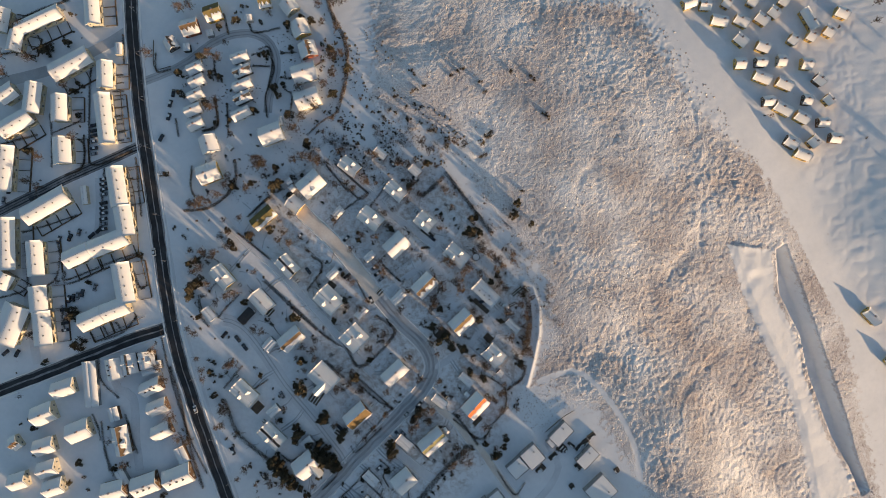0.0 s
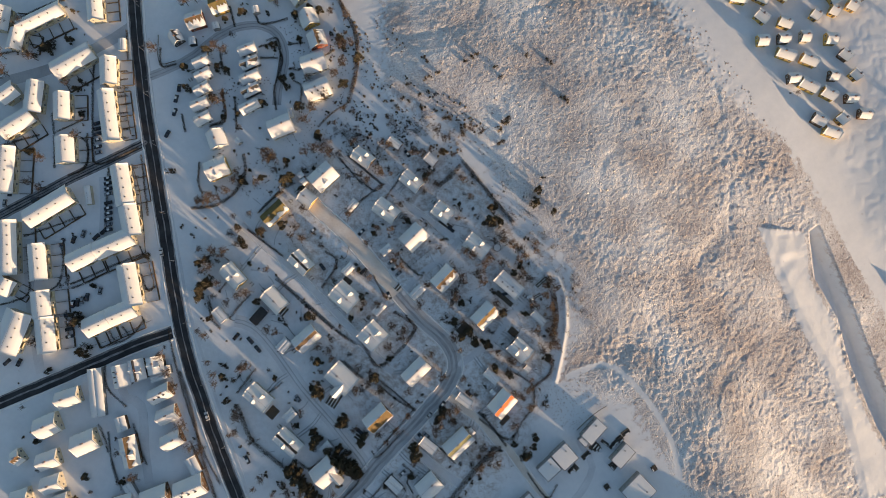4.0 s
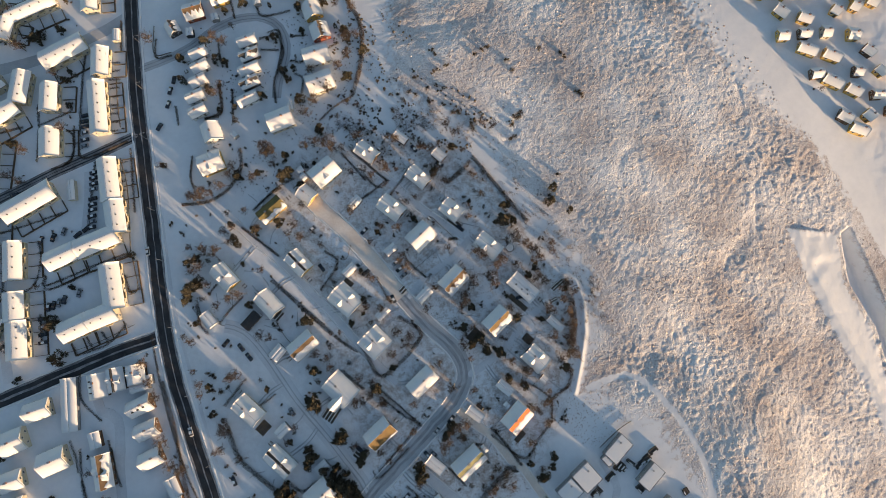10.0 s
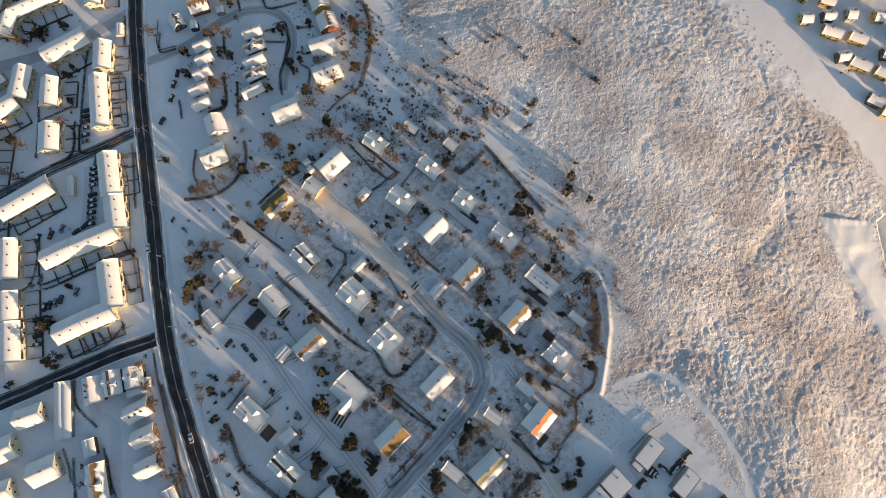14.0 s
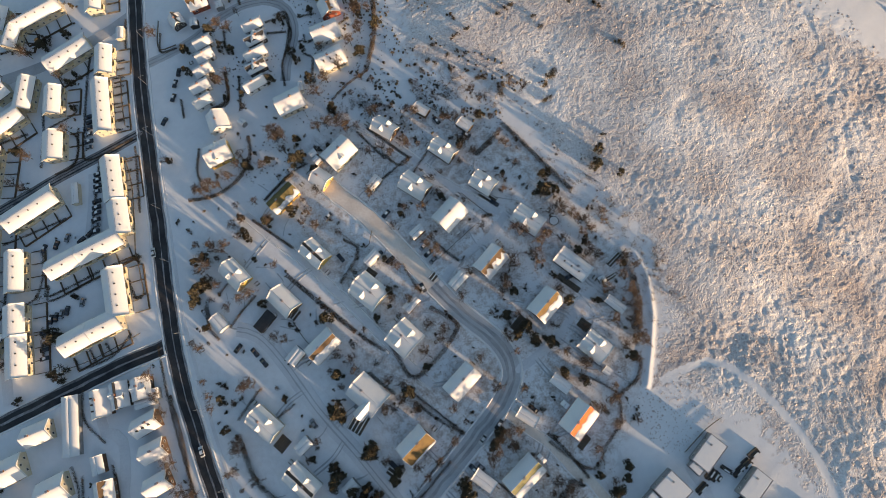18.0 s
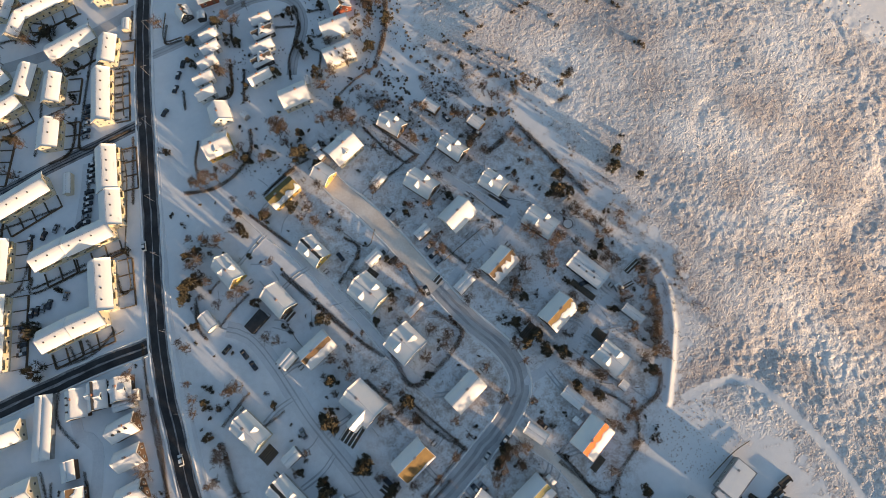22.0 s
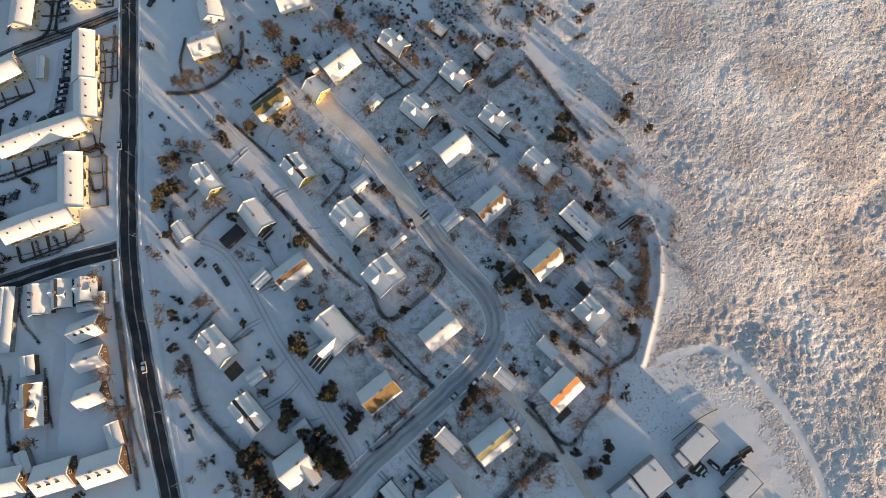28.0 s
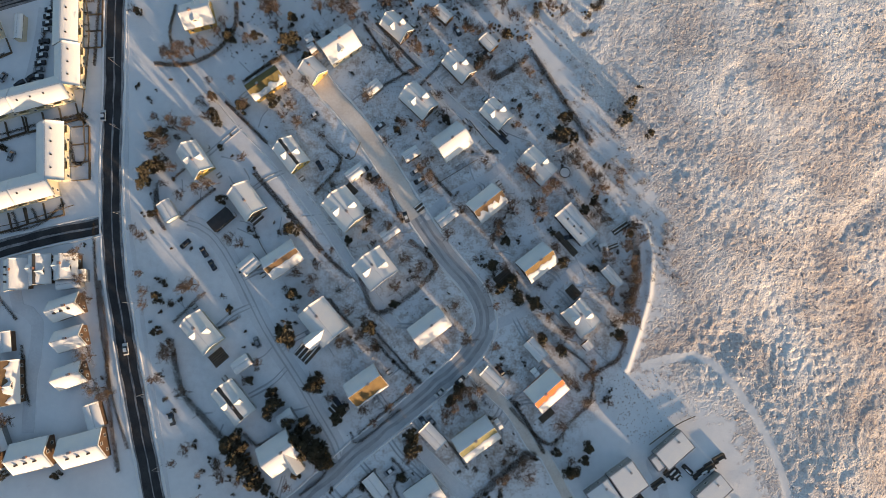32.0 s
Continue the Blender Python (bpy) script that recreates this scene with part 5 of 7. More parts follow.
def make_bare(g):
    """A leafless tree: trunk, forked limbs, and a thin haze of twigs in an uneven crown."""
    h = g.uniform(4.6, 6.6)
    lean = Vector((g.uniform(-0.5, 0.5), g.uniform(-0.5, 0.5), 0))
    limbs = [((0, 0, -0.3), (lean.x * 0.4, lean.y * 0.4, h * 0.4), 0.15, 0.10)]
    tips = []
    for i in range(13):
        a = i * 2.4 + g.uniform(-0.6, 0.6)
        r, z = 2.5 * math.sqrt((i + 0.5) / 13) * g.uniform(0.6, 1.25), h * (1.0 - 0.5 * (i + 0.5) / 13) * g.uniform(0.85, 1.05)
        tip = Vector((r * math.cos(a), r * math.sin(a), z)) + lean
        fork = Vector((lean.x * 0.4, lean.y * 0.4, h * g.uniform(0.25, 0.4)))
        limbs.append((tuple(fork), tuple(tip), 0.065, 0.02))
        for _ in range(3):
            q = fork.lerp(tip, g.uniform(0.5, 0.95))
            e = q + Vector((g.gauss(0, 0.7), g.gauss(0, 0.7), g.uniform(0.1, 0.8)))
            limbs.append((tuple(q), tuple(e), 0.028, 0.008))
            tips.append((q, e))
    rows = []
    for _ in range(1500):
        q, e = g.choice(tips)
        s0 = q.lerp(e, g.uniform(0.1, 1.15)) + Vector((g.gauss(0, 0.16), g.gauss(0, 0.16), g.gauss(0, 0.14)))
        rows.append((tuple(s0), tuple(s0 + Vector((g.gauss(0, 0.42), g.gauss(0, 0.42), g.uniform(-0.1, 0.5)))), g.uniform(0.008, 0.026)))
    return sticks(limbs, M["bark"], "trunk", 3), blades("crown", rows, M["twig"])


plant_rng = random.Random(11)
PLANTS = {kind: [make(plant_rng) for _ in range(4)] for kind, make in (("conifer", make_conifer), ("bush", make_bush), ("bare", make_bare))}
PLANT_TAGS = {"conifer": ("conifer", "dark olive evergreen conifer in a snowy garden", "tree"),
              "bush": ("bush", "low dark bush standing in open snow", "bush"),
              "bare": ("bare_tree", "leafless brown tree with fine bare twigs", "tree")}


def plant(kind, x, y, s):
    name, label, cat = PLANT_TAGS[kind]
    z = float(ground_height(x, y))
    p = thing(name, x, y, z, plant_rng.uniform(0, 360), label=label, category=cat)
    s *= {"bare": 1.25, "conifer": 1.22, "bush": 1.0}[kind]
    p.scale = (s * plant_rng.uniform(0.9, 1.1), s * plant_rng.uniform(0.9, 1.1), s)
    trunk, crown = plant_rng.choice(PLANTS[kind])
    part("trunk", trunk, p)
    part("crown", crown, p)


for x, y, s in [(97.2, 81.0, 1.1), (95.2, 74.0, 1), (104.1, 68.2, 0.8), (72.8, 75.5, 0.8), (70.4, 75.2, 0.9), (69.0, 67.5, 1.6), (25.2, 74.2, 0.9), (-31.6, 6.6, 1.3), (-33.2, -8.2, 1.9), (-3.5, -5.8, 1.3), (-23.0, -26.4, 1.7), (-14.6, -37.6, 1.2), (-13.1, -34.4, 1), (-37.6, -33.0, 1.4), (-39.2, -35.8, 1.1), (-52.5, -46.5, 1.6), (-49.6, -50.8, 1.7), (-46.3, -55.0, 1.5), (-43.8, -59.2, 1.3)]:
    plant("conifer", x, y, s)
for x, y, s in [(-29.5, -44.4, 1.4), (-25.6, -46.7, 1.6), (-22.0, -49.6, 1.7), (-18.5, -52.7, 1.5), (-26.0, -50.4, 1.3), (12.2, -48.1, 1.4), (41.8, 17.3, 1.1), (49.2, 11.0, 1.2), (51.0, 5.4, 1.2), (57.3, 3.3, 1.3), (45.1, 8.8, 1.1), (68.1, 18.5, 1), (88.1, -8.4, 1.1), (-87.8, 53.0, 1.4), (-85.4, 55.2, 1.3), (-83.6, 57.4, 1.2), (-89.3, 48.6, 1.1)]:
    plant("conifer", x, y, s)
for x, y, s in [(-87.5, 67.1, 1), (-83.3, 68.5, 1), (-36.6, 104.6, 1.5), (-34.3, 106.6, 1.2), (-64.5, 76.6, 0.9), (-63.6, 73.0, 0.9), (-65.5, 83.6, 0.8), (-53.6, 78.8, 1.2), (-41.5, 81.2, 1.3), (-59.9, 42.5, 1), (-33.0, 31.5, 1.4), (-5.1, 37.0, 0.9), (-11.9, 26.8, 0.8), (75.5, -48.7, 0.9), (74.2, -53.0, 0.9), (69.9, -56.5, 1.1), (68.6, -57.7, 1)]:
    plant("conifer", x, y, s)
for x, y, s in [(-65.7, -47.1, 1.4), (-58.1, -54.0, 1.6), (-60.6, -52.2, 1), (-62.6, -56.3, 0.8), (-53.1, -58.7, 1), (-80.9, 11.6, 1.2), (-81.0, 4.4, 1.3), (-77.3, 3.2, 1.2), (-73.8, 4.9, 1), (-79.8, 10.6, 1.3), (-83.0, 12.7, 1), (-95.2, 88.5, 1), (-95.5, 87.4, 0.9), (-90.6, 83.0, 0.8), (-89.4, 81.4, 0.8), (-82.5, 90.7, 0.8), (-61.9, 108.1, 0.9), (-59.2, 107.8, 0.9), (-27.8, 109.1, 1.2), (-25.5, 108.8, 1.2)]:
    plant("bush", x, y, s)
for x, y, s in [(-16.4, -63.0, 1.1), (-5.5, -62.2, 1.5), (-2.4, -63.3, 1.2), (38.9, -64.8, 1.1), (44.1, -64.0, 1), (40.5, -38.5, 1), (18.5, 89.0, 0.8), (20.1, -18.1, 1), (5.5, -18.1, 0.9), (-7.7, 39.8, 1), (-1.7, 38.7, 1), (-31.4, 6.6, 1), (51.0, 72.0, 0.8), (-18.2, 23.5, 1), (-16.6, 54.1, 0.9), (-48.9, 30.8, 0.9), (-46.7, 28.6, 1), (-50.0, 31.9, 0.9), (-25.7, 74.2, 0.9), (-22.3, 72.0, 0.8)]:
    plant("bush", x, y, s)
for x, y, s in [(-68.6, 10.6, 1.1), (-76.0, -15.4, 1.2), (-77.0, -12.2, 1), (-70.2, -28.1, 1), (-51.8, 79.6, 1), (-5.6, 81.9, 1.1), (2.6, 102.3, 1), (6.1, 98.6, 1), (13.9, 101.9, 1), (20.8, 115.9, 1), (38.1, 95.1, 0.9), (16.7, 70.4, 1.1), (18.7, 50.0, 1), (15.0, 54.5, 0.9), (17.2, 56.8, 1), (74.8, 57.0, 1.1), (78.7, 54.1, 1.1), (82.6, 50.8, 1), (85.1, 46.3, 1), (53.9, 53.7, 1.1), (57.1, 50.9, 1), (66.0, 47.2, 1.1)]:
    plant("bare", x, y, s)
for x, y, s in [(57.4, 41.0, 1), (60.0, 37.6, 1.1), (49.5, 40.9, 1), (44.4, 32.1, 1.1), (42.5, 28.2, 1), (45.7, 44.7, 0.9), (62.9, 45.6, 1), (71.5, 44.8, 1), (84.2, 22.3, 1), (84.3, 6.7, 1.1), (-30.6, 14.6, 1), (-25.1, 12.5, 0.9), (-13.4, -9.9, 1), (-7.2, -8.3, 1), (3.0, 31.8, 0.9), (15.3, 17.2, 1), (12.9, 13.0, 1), (5.7, 9.8, 1), (-5.2, -2.0, 0.9), (-44.7, 116.3, 1.3), (-42.1, 118.3, 1.2)]:
    plant("bare", x, y, s)
for x, y, s in [(-83.2, 100.0, 1), (-78.7, 98.7, 1.1), (-73.4, 99.6, 1), (-68.2, 103.2, 1), (-64.1, 108.1, 1), (-62.2, 112.9, 1), (-24.7, 117.6, 1.1), (-20.2, 119.5, 1.1), (-15.7, 118.7, 1.1), (-11.1, 116.8, 1.1), (-7.0, 115.0, 1), (47.3, 120.5, 1), (50.8, 116.2, 1), (66.0, 119.4, 1.1), (70.6, 116.6, 1), (47.5, -48.8, 1), (51.7, -52.8, 1), (54.3, -57.9, 1), (-16.8, -30.4, 0.9), (-1.8, -12.4, 1), (32.7, -28.4, 1.1), (36.9, -27.2, 1.1), (29.5, -30.4, 1)]:
    plant("bare", x, y, s)
for x, y, s in [(-69.1, 80.1, 1), (-66.2, 74.5, 1), (-29.3, 87.9, 1), (-34.5, 78.6, 1), (-37.7, 75.1, 0.9), (-31.8, 72.9, 0.9), (-79.4, 73.0, 1), (-75.0, 69.8, 1), (-82.0, 64.1, 1), (-73.0, 72.1, 1), (-69.5, 46.7, 0.9), (-64.3, 47.9, 1), (-56.1, 27.5, 1), (-51.8, 25.4, 0.9), (82.4, 37.3, 0.9), (84.9, 34.0, 1), (91.7, 24.1, 1.1), (93.6, 17.6, 1.1), (94.7, 11.2, 1.1), (93.4, 4.7, 1), (91.3, -1.7, 1)]:
    plant("bare", x, y, s)
for x, y, s in [(-166.9, 207.9, 1.3), (-177.6, 212.0, 1.4), (-166.0, 191.5, 1.2), (-180.0, 192.7, 1.4), (-178.9, 182.8, 1.3), (-163.0, 189.6, 1.2), (-146.8, 173.4, 1), (-179.8, 147.4, 1), (-144.1, 144.0, 1.1), (-171.0, 122.4, 1.1), (-165.0, 118.6, 1), (-163.7, 134.6, 1), (-153.0, 45.6, 1.1), (-175.4, 38.4, 1), (-109.2, 12.1, 1), (-106.7, 5.5, 1), (-103.8, -15.4, 1.2), (-100.0, -27.0, 1.3), (-97.0, -28.8, 1.2), (-131.4, -37.4, 1.1), (-111.4, 22.0, 1)]:
    plant("bare", x, y, s)
for x, y, s in [(-98.8, 186.8, 1.1), (-78.7, 209.6, 1.2), (-73.9, 210.7, 1.2), (-65.7, 183.5, 1.1), (-61.1, 179.8, 1), (-64.2, 157.1, 1), (-67.7, 152.5, 1), (1.3, 174.9, 1.2), (2.2, 164.8, 1.2), (-3.1, 158.7, 1.1), (-10.5, 146.4, 1.2), (-17.2, 142.2, 1.3), (-22.5, 136.3, 1.2), (7.0, 190.8, 1.1), (5.9, 204.4, 1.2), (10.9, 205.5, 1.2), (-2.0, 205.1, 1), (-44.8, 120.6, 1.2), (-41.9, 117.7, 1.2), (-76.8, 101.5, 1.1), (-83.4, 99.6, 1), (-52.6, 105.3, 1)]:
    plant("bare", x, y, s)
for x, y, s in [(-155.9, 194.5, 1.3), (-153.4, 196.3, 1.2), (-143.9, 197.6, 1), (-151.5, 45.5, 1.5), (-151.4, 29.6, 1.6), (-154.2, 48.9, 1.2), (-70.8, 181.8, 1.2), (-32.0, 160.2, 1.1), (-34.6, 179.3, 1.2), (1.5, 178.8, 1.2), (-83.7, 173.9, 1.1), (-84.2, 162.4, 1), (-17.0, 125.8, 1), (-20.2, 195.4, 1.2), (-25.1, 144.7, 1.3), (-44.0, 148.4, 1.1), (10.5, 167.2, 1.2), (0.4, 153.5, 1.2), (-7.3, 196.4, 1)]:
    plant("conifer", x, y, s)
for x, y, s in [(35.1, 148.4, 1.5), (52.3, 152.7, 1.2), (44.9, 150.4, 1.2), (47.5, 151.1, 1.2), (41.0, 142.1, 1.1), (45.9, 143.1, 1.1), (49.1, 141.2, 1), (25.3, 140.8, 1.3), (27.6, 137.2, 1.3), (21.8, 132.9, 1.2), (21.5, 141.2, 1.1), (40.5, 135.6, 1.3), (41.7, 134.6, 1.3), (52.8, 127.7, 1.3), (55.3, 127.2, 1.3), (62.1, 121.7, 1.6), (61.0, 118.0, 1.5), (84.7, 120.7, 1.7), (86.8, 122.1, 1.6), (81.8, 116.9, 1.4), (79.8, 109.8, 1.4), (82.2, 110.3, 1.3)]:
    plant("bush", x, y, s)
for x, y, s in [(68.1, 156.8, 1.4), (72.1, 158.9, 1.3), (74.8, 159.9, 1.3), (83.9, 151.7, 1.3), (86.1, 145.6, 1.2), (45.8, 162.7, 1.3), (47.2, 159.9, 1.2), (102.1, 155.7, 1.2), (112.7, 151.9, 1.3), (114.8, 149.7, 1.2), (118.3, 129.8, 1.4), (119.8, 127.4, 1.4), (34.4, 139.7, 1.1), (31.2, 141.7, 1.1), (18.5, 144.8, 1.1), (15.7, 150.0, 1), (10.5, 145.7, 1), (95.0, 77.0, 1.4), (92.4, 74.4, 1.3), (101.1, 87.7, 1.3), (33.3, 128.3, 1), (48.3, 132.5, 1.1)]:
    plant("bush", x, y, s)
for x, y, s in [(39.8, -66.7, 1), (43.9, -65.7, 1), (35.5, -71.1, 1), (32.4, -73.7, 1), (29.7, -75.7, 1), (27.2, -78.3, 1), (22.7, -80.9, 1), (13.4, -84.6, 1)]:
    plant("bush", x, y, s)
for x, y, s in [(-50.4, -71.2, 1.1), (-54.4, -78.7, 1.1), (0.2, -63.9, 1.1), (-20.5, -76.2, 1.1)]:
    plant("bush", x, y, s)
for x, y, s in [(30.4, -27.2, 0.9), (28.7, -29.2, 1), (27.3, -31.2, 0.9), (25.7, -33.0, 0.8)]:
    plant("conifer", x, y, s)
for x, y, s in [(-50.7, -44.0, 1.0), (-48.7, -47.9, 1.1), (-46.9, -51.8, 0.9), (-44.9, -55.6, 1.0), (-42.2, -59.3, 1.1), (-39.4, -62.5, 0.9), (-36.3, -65.8, 1.0), (-32.0, -38.8, 1.1), (-28.3, -41.7, 0.9), (-25.0, -44.5, 1.0), (-21.7, -47.4, 1.1), (-19.1, -50.2, 0.9), (-17.7, -52.9, 1.0), (-26.4, -39.1, 1.1), (-22.7, -42.1, 0.9), (-23.4, -49.9, 1.0), (-22.2, -24.0, 1.1), (-23.8, -26.2, 0.9), (-36.2, -6.2, 1.0), (-33.8, -9.3, 1.1), (-36.7, -31.9, 0.9), (-38.6, -28.9, 1.0), (11.6, -43.4, 1.1), (13.2, -45.3, 0.9)]:
    plant("conifer", x, y, s)


def free(x, y, gap):
    """Whether a spot lies clear of buildings and roads."""
    for hx, hy, a, hl, hw in FOOT:
        dx, dy = x - hx, y - hy
        if abs(dx) < 25 and abs(dy) < 25:
            u, v = dx * math.cos(a) + dy * math.sin(a), dy * math.cos(a) - dx * math.sin(a)
            if abs(u) < hl + gap and abs(v) < hw + gap:
                return False
    for line, wide in ((village_line, 8), (left_line, 9), (lane_line, 3.4), (upper_lane_line, 3.4), (dirt_line, 4.4), (east_lane_line, 4), (drive_line, 4), (north_line, 5.6),
                       (main_line, 16), (west_line, 9), (mid_west_line, 8), (top_west_line, 8), (block_lane_a, 6), (block_lane_b, 8), (block_lane_c, 6), (close_line, 7)):
        if float(line_distance(line, np.array([x]), np.array([y]))[0]) < wide / 2 + gap * 0.6:
            return False
    return True


def scatter(count, x0, x1, y0, y1, region, mix, size):
    """Garden shrubs and small trees in the free ground of a region."""
    done = 0
    for _ in range(count * 6):
        x, y = plant_rng.uniform(x0, x1), plant_rng.uniform(y0, y1)
        if region and float(depth_inside(region, np.array([x]), np.array([y]))[0]) < 1:
            continue
        if noise.noise(Vector((x * 0.07, y * 0.07, 4))) < -0.12 or not free(x, y, 0.6):
            continue
        r = plant_rng.random()
        kind = "bare" if r < mix[0] else "bush" if r < mix[1] else "conifer"
        plant(kind, x, y, plant_rng.uniform(*size))
        done += 1
        if done == count:
            break


scatter(230, 0, 105, -60, 125, GARDENS, (0.52, 0.9), (0.5, 1.05))
scatter(130, -100, 0, -90, 110, GARDENS, (0.42, 0.88), (0.5, 0.95))
scatter(95, -75, 15, 105, 215, None, (0.12, 0.65), (0.5, 1.1))
scatter(55, -195, -95, -5, 215, None, (0.12, 0.75), (0.5, 0.9))
scatter(30, -195, -75, -90, 0, None, (0.2, 0.75), (0.6, 1.0))
scatter(30, 240, 345, 60, 215, EAST, (0.5, 1.0), (0.6, 1.0))

# drives from the streets to the houses, and trodden trails through the gardens
STREETS = [village_line, left_line, lane_line, upper_lane_line, east_lane_line, drive_line, dirt_line]
trail_rng = random.Random(31)
trail_v, trail_f = [], []


def add_strip(pts, width):
    me = ribbon("trail", pts, width, M["packed"], 0.045, wobble=0.25, step=1.2)
    n = len(trail_v)
    trail_v.extend(tuple(q.co) for q in me.vertices)
    trail_f.extend(tuple(i + n for i in p.vertices) for p in me.polygons)
    bpy.data.meshes.remove(me)


for hx, hy, ha, hl, hw in FOOT:
    if float(depth_inside(GARDENS, np.array([hx]), np.array([hy]))[0]) < 0:
        continue
    near = min((Vector(p[:2]) for line in STREETS for p in curve_points(line, 3.0)), key=lambda p: (p - Vector((hx, hy))).length)
    to = near - Vector((hx, hy))
    if to.length > 34 or to.length < 6:
        continue
    side = Vector((-to.y, to.x)).normalized()
    start = Vector((hx, hy)) + to.normalized() * min(hl, hw) * 0.8 + side * trail_rng.uniform(-3, 3)
    mid = start.lerp(near, 0.5) + side * trail_rng.uniform(-1.5, 1.5)
    for off in (-0.75, 0.75) if hl > 5 else (0.0,):
        add_strip([tuple(p + side * off) for p in (start, mid, near)], 0.55)
    for _ in range(2):
        a = trail_rng.uniform(0, 6.283)
        p = Vector((hx, hy)) + Vector((math.cos(a), math.sin(a))) * (hl + 1.0)
        q = p + Vector((math.cos(a + trail_rng.uniform(-0.7, 0.7)), math.sin(a + trail_rng.uniform(-0.7, 0.7)))) * trail_rng.uniform(4, 10)
        if free(q.x, q.y, 0.3):
            add_strip([tuple(p), tuple(p.lerp(q, 0.5) + side * trail_rng.uniform(-1, 1)), tuple(q)], 0.4)
tagged(new("trails", mesh_of("trails", trail_v, trail_f, M["packed"])), "trodden trails and wheel marks in garden snow", "trails", kind="stuff")

# brown thicket where the gardens meet the heath
EDGE = [(-8.7, 114.5), (-7.5, 124.6), (5.0, 125.5), (17.7, 127.3), (33.3, 125.0), (48.9, 125.7)] + SCRUB[5:9]
rows = []
for _ in range(760):
    i = plant_rng.randrange(len(EDGE) - 1)
    k = plant_rng.random()
    x = EDGE[i][0] + k * (EDGE[i + 1][0] - EDGE[i][0]) + plant_rng.gauss(-1, 5)
    y = EDGE[i][1] + k * (EDGE[i + 1][1] - EDGE[i][1]) + plant_rng.gauss(0, 4)
    if noise.noise(Vector((x * 0.09, y * 0.09, 2))) < -0.05 or not free(x, y, 0.5):
        continue
    z, r = float(ground_height(x, y)), plant_rng.uniform(0.5, 1.6)
    for _ in range(60):
        p = Vector((x + plant_rng.gauss(0, r * 0.5), y + plant_rng.gauss(0, r * 0.5), z + plant_rng.uniform(0, r * 0.8)))
        rows.append((tuple(p), tuple(p + Vector((plant_rng.gauss(0, 0.3), plant_rng.gauss(0, 0.3), plant_rng.uniform(0.1, 0.6)))), plant_rng.uniform(0.02, 0.05)))
tagged(new("thicket", blades("thicket", rows, M["twig"])), "leafless brown thicket along the edge of the heath", "thicket", kind="stuff")
rows = []
for _ in range(900):
    x, y = plant_rng.uniform(-30, 105), plant_rng.uniform(-45, 125)
    if noise.noise(Vector((x * 0.06, y * 0.06, 8))) + 0.004 * (x - 40) < 0.02 or not free(x, y, 0.2) or float(depth_inside(GARDENS, np.array([x]), np.array([y]))[0]) < 0:
        continue
    r = plant_rng.uniform(0.4, 1.5)
    for _ in range(int(30 * r) + 20):
        p = Vector((x + plant_rng.gauss(0, r * 0.55), y + plant_rng.gauss(0, r * 0.55), plant_rng.uniform(0, r * 0.6)))
        rows.append((tuple(p), tuple(p + Vector((plant_rng.gauss(0, 0.3), plant_rng.gauss(0, 0.3), plant_rng.uniform(0.1, 0.5)))), plant_rng.uniform(0.02, 0.05)))
tagged(new("garden_scrub", blades("garden_scrub", rows, M["twig"])), "low leafless brown shrubs spread through the gardens", "shrubs", kind="stuff")


# ---- hedges and fences ----
def hedge(pts, width, height, kind):
    line = curve_points(pts, 0.6)
    if kind == "fence":
        f = thing("fence", pts[0][0], pts[0][1], 0, label="weathered wooden garden fence standing in snow", category="fence")
        base = Vector((pts[0][0], pts[0][1], 0))
        step = line[::4]
        for p, q in zip(step, step[1:]):
            a, b = p - base, q - base
            part("post", POST, f, m=Matrix.Translation(a))
            d = b - a
            for z in (0.35, 0.8):
                part("rail", RAIL, f, m=Matrix.Translation(a + Vector((0, 0, z))) @ Matrix.Rotation(math.atan2(d.y, d.x), 4, "Z") @ Matrix.Diagonal((d.length, 1, 1, 1)))
        return f
    rows = []
    side = normals_2d(line)
    for p, n in zip(line, side):
        z = float(ground_height(p.x, p.y))
        dense = 0.5 + 0.5 * noise.noise(Vector((p.x * 0.2, p.y * 0.2, 0)))
        for _ in range(int(16 + 44 * dense * width)):
            a = p + n * plant_rng.uniform(-width / 2, width / 2) + Vector((plant_rng.uniform(-0.3, 0.3), plant_rng.uniform(-0.3, 0.3), z + plant_rng.uniform(-0.1, height * 0.5)))
            b = a + Vector((plant_rng.gauss(0, 0.3), plant_rng.gauss(0, 0.3), plant_rng.uniform(0.2, height * 0.7)))
            rows.append((tuple(a), tuple(b), plant_rng.uniform(0.03, 0.08)))
    mat = M["leaf"] if kind == "dark_hedge" else M["hedge"]
    words = "dense dark hedge along a garden edge" if kind == "dark_hedge" else "bare brown hedge along a garden edge"
    return tagged(new("hedge", blades("hedge", rows, mat)), words, "hedge")


POST = box("post", -0.06, 0.06, -0.06, 0.06, -0.3, 1.1, M["wood"])
RAIL = box("rail", 0.0, 1.0, -0.03, 0.03, 0.0, 0.34, M["wood"])
hedge([(-33.7, 183.1), (-31.2, 173.2), (-33.7, 165.3), (-37.6, 156.2), (-37.8, 144.9)], 0.9, 1.2, "dark_hedge")
hedge([(-64.4, 181.1), (-64.2, 172.9), (-63.0, 167.9)], 0.9, 1.2, "dark_hedge")
hedge([(-66.2, 158.7), (-66.0, 142.7), (-74.0, 140.8)], 0.9, 1.2, "dark_hedge")
hedge([(-59.5, 153.0), (-60.4, 137.0)], 0.9, 1.2, "dark_hedge")
hedge([(-43.0, 181.2), (-33.8, 182.4)], 0.9, 1.2, "dark_hedge")
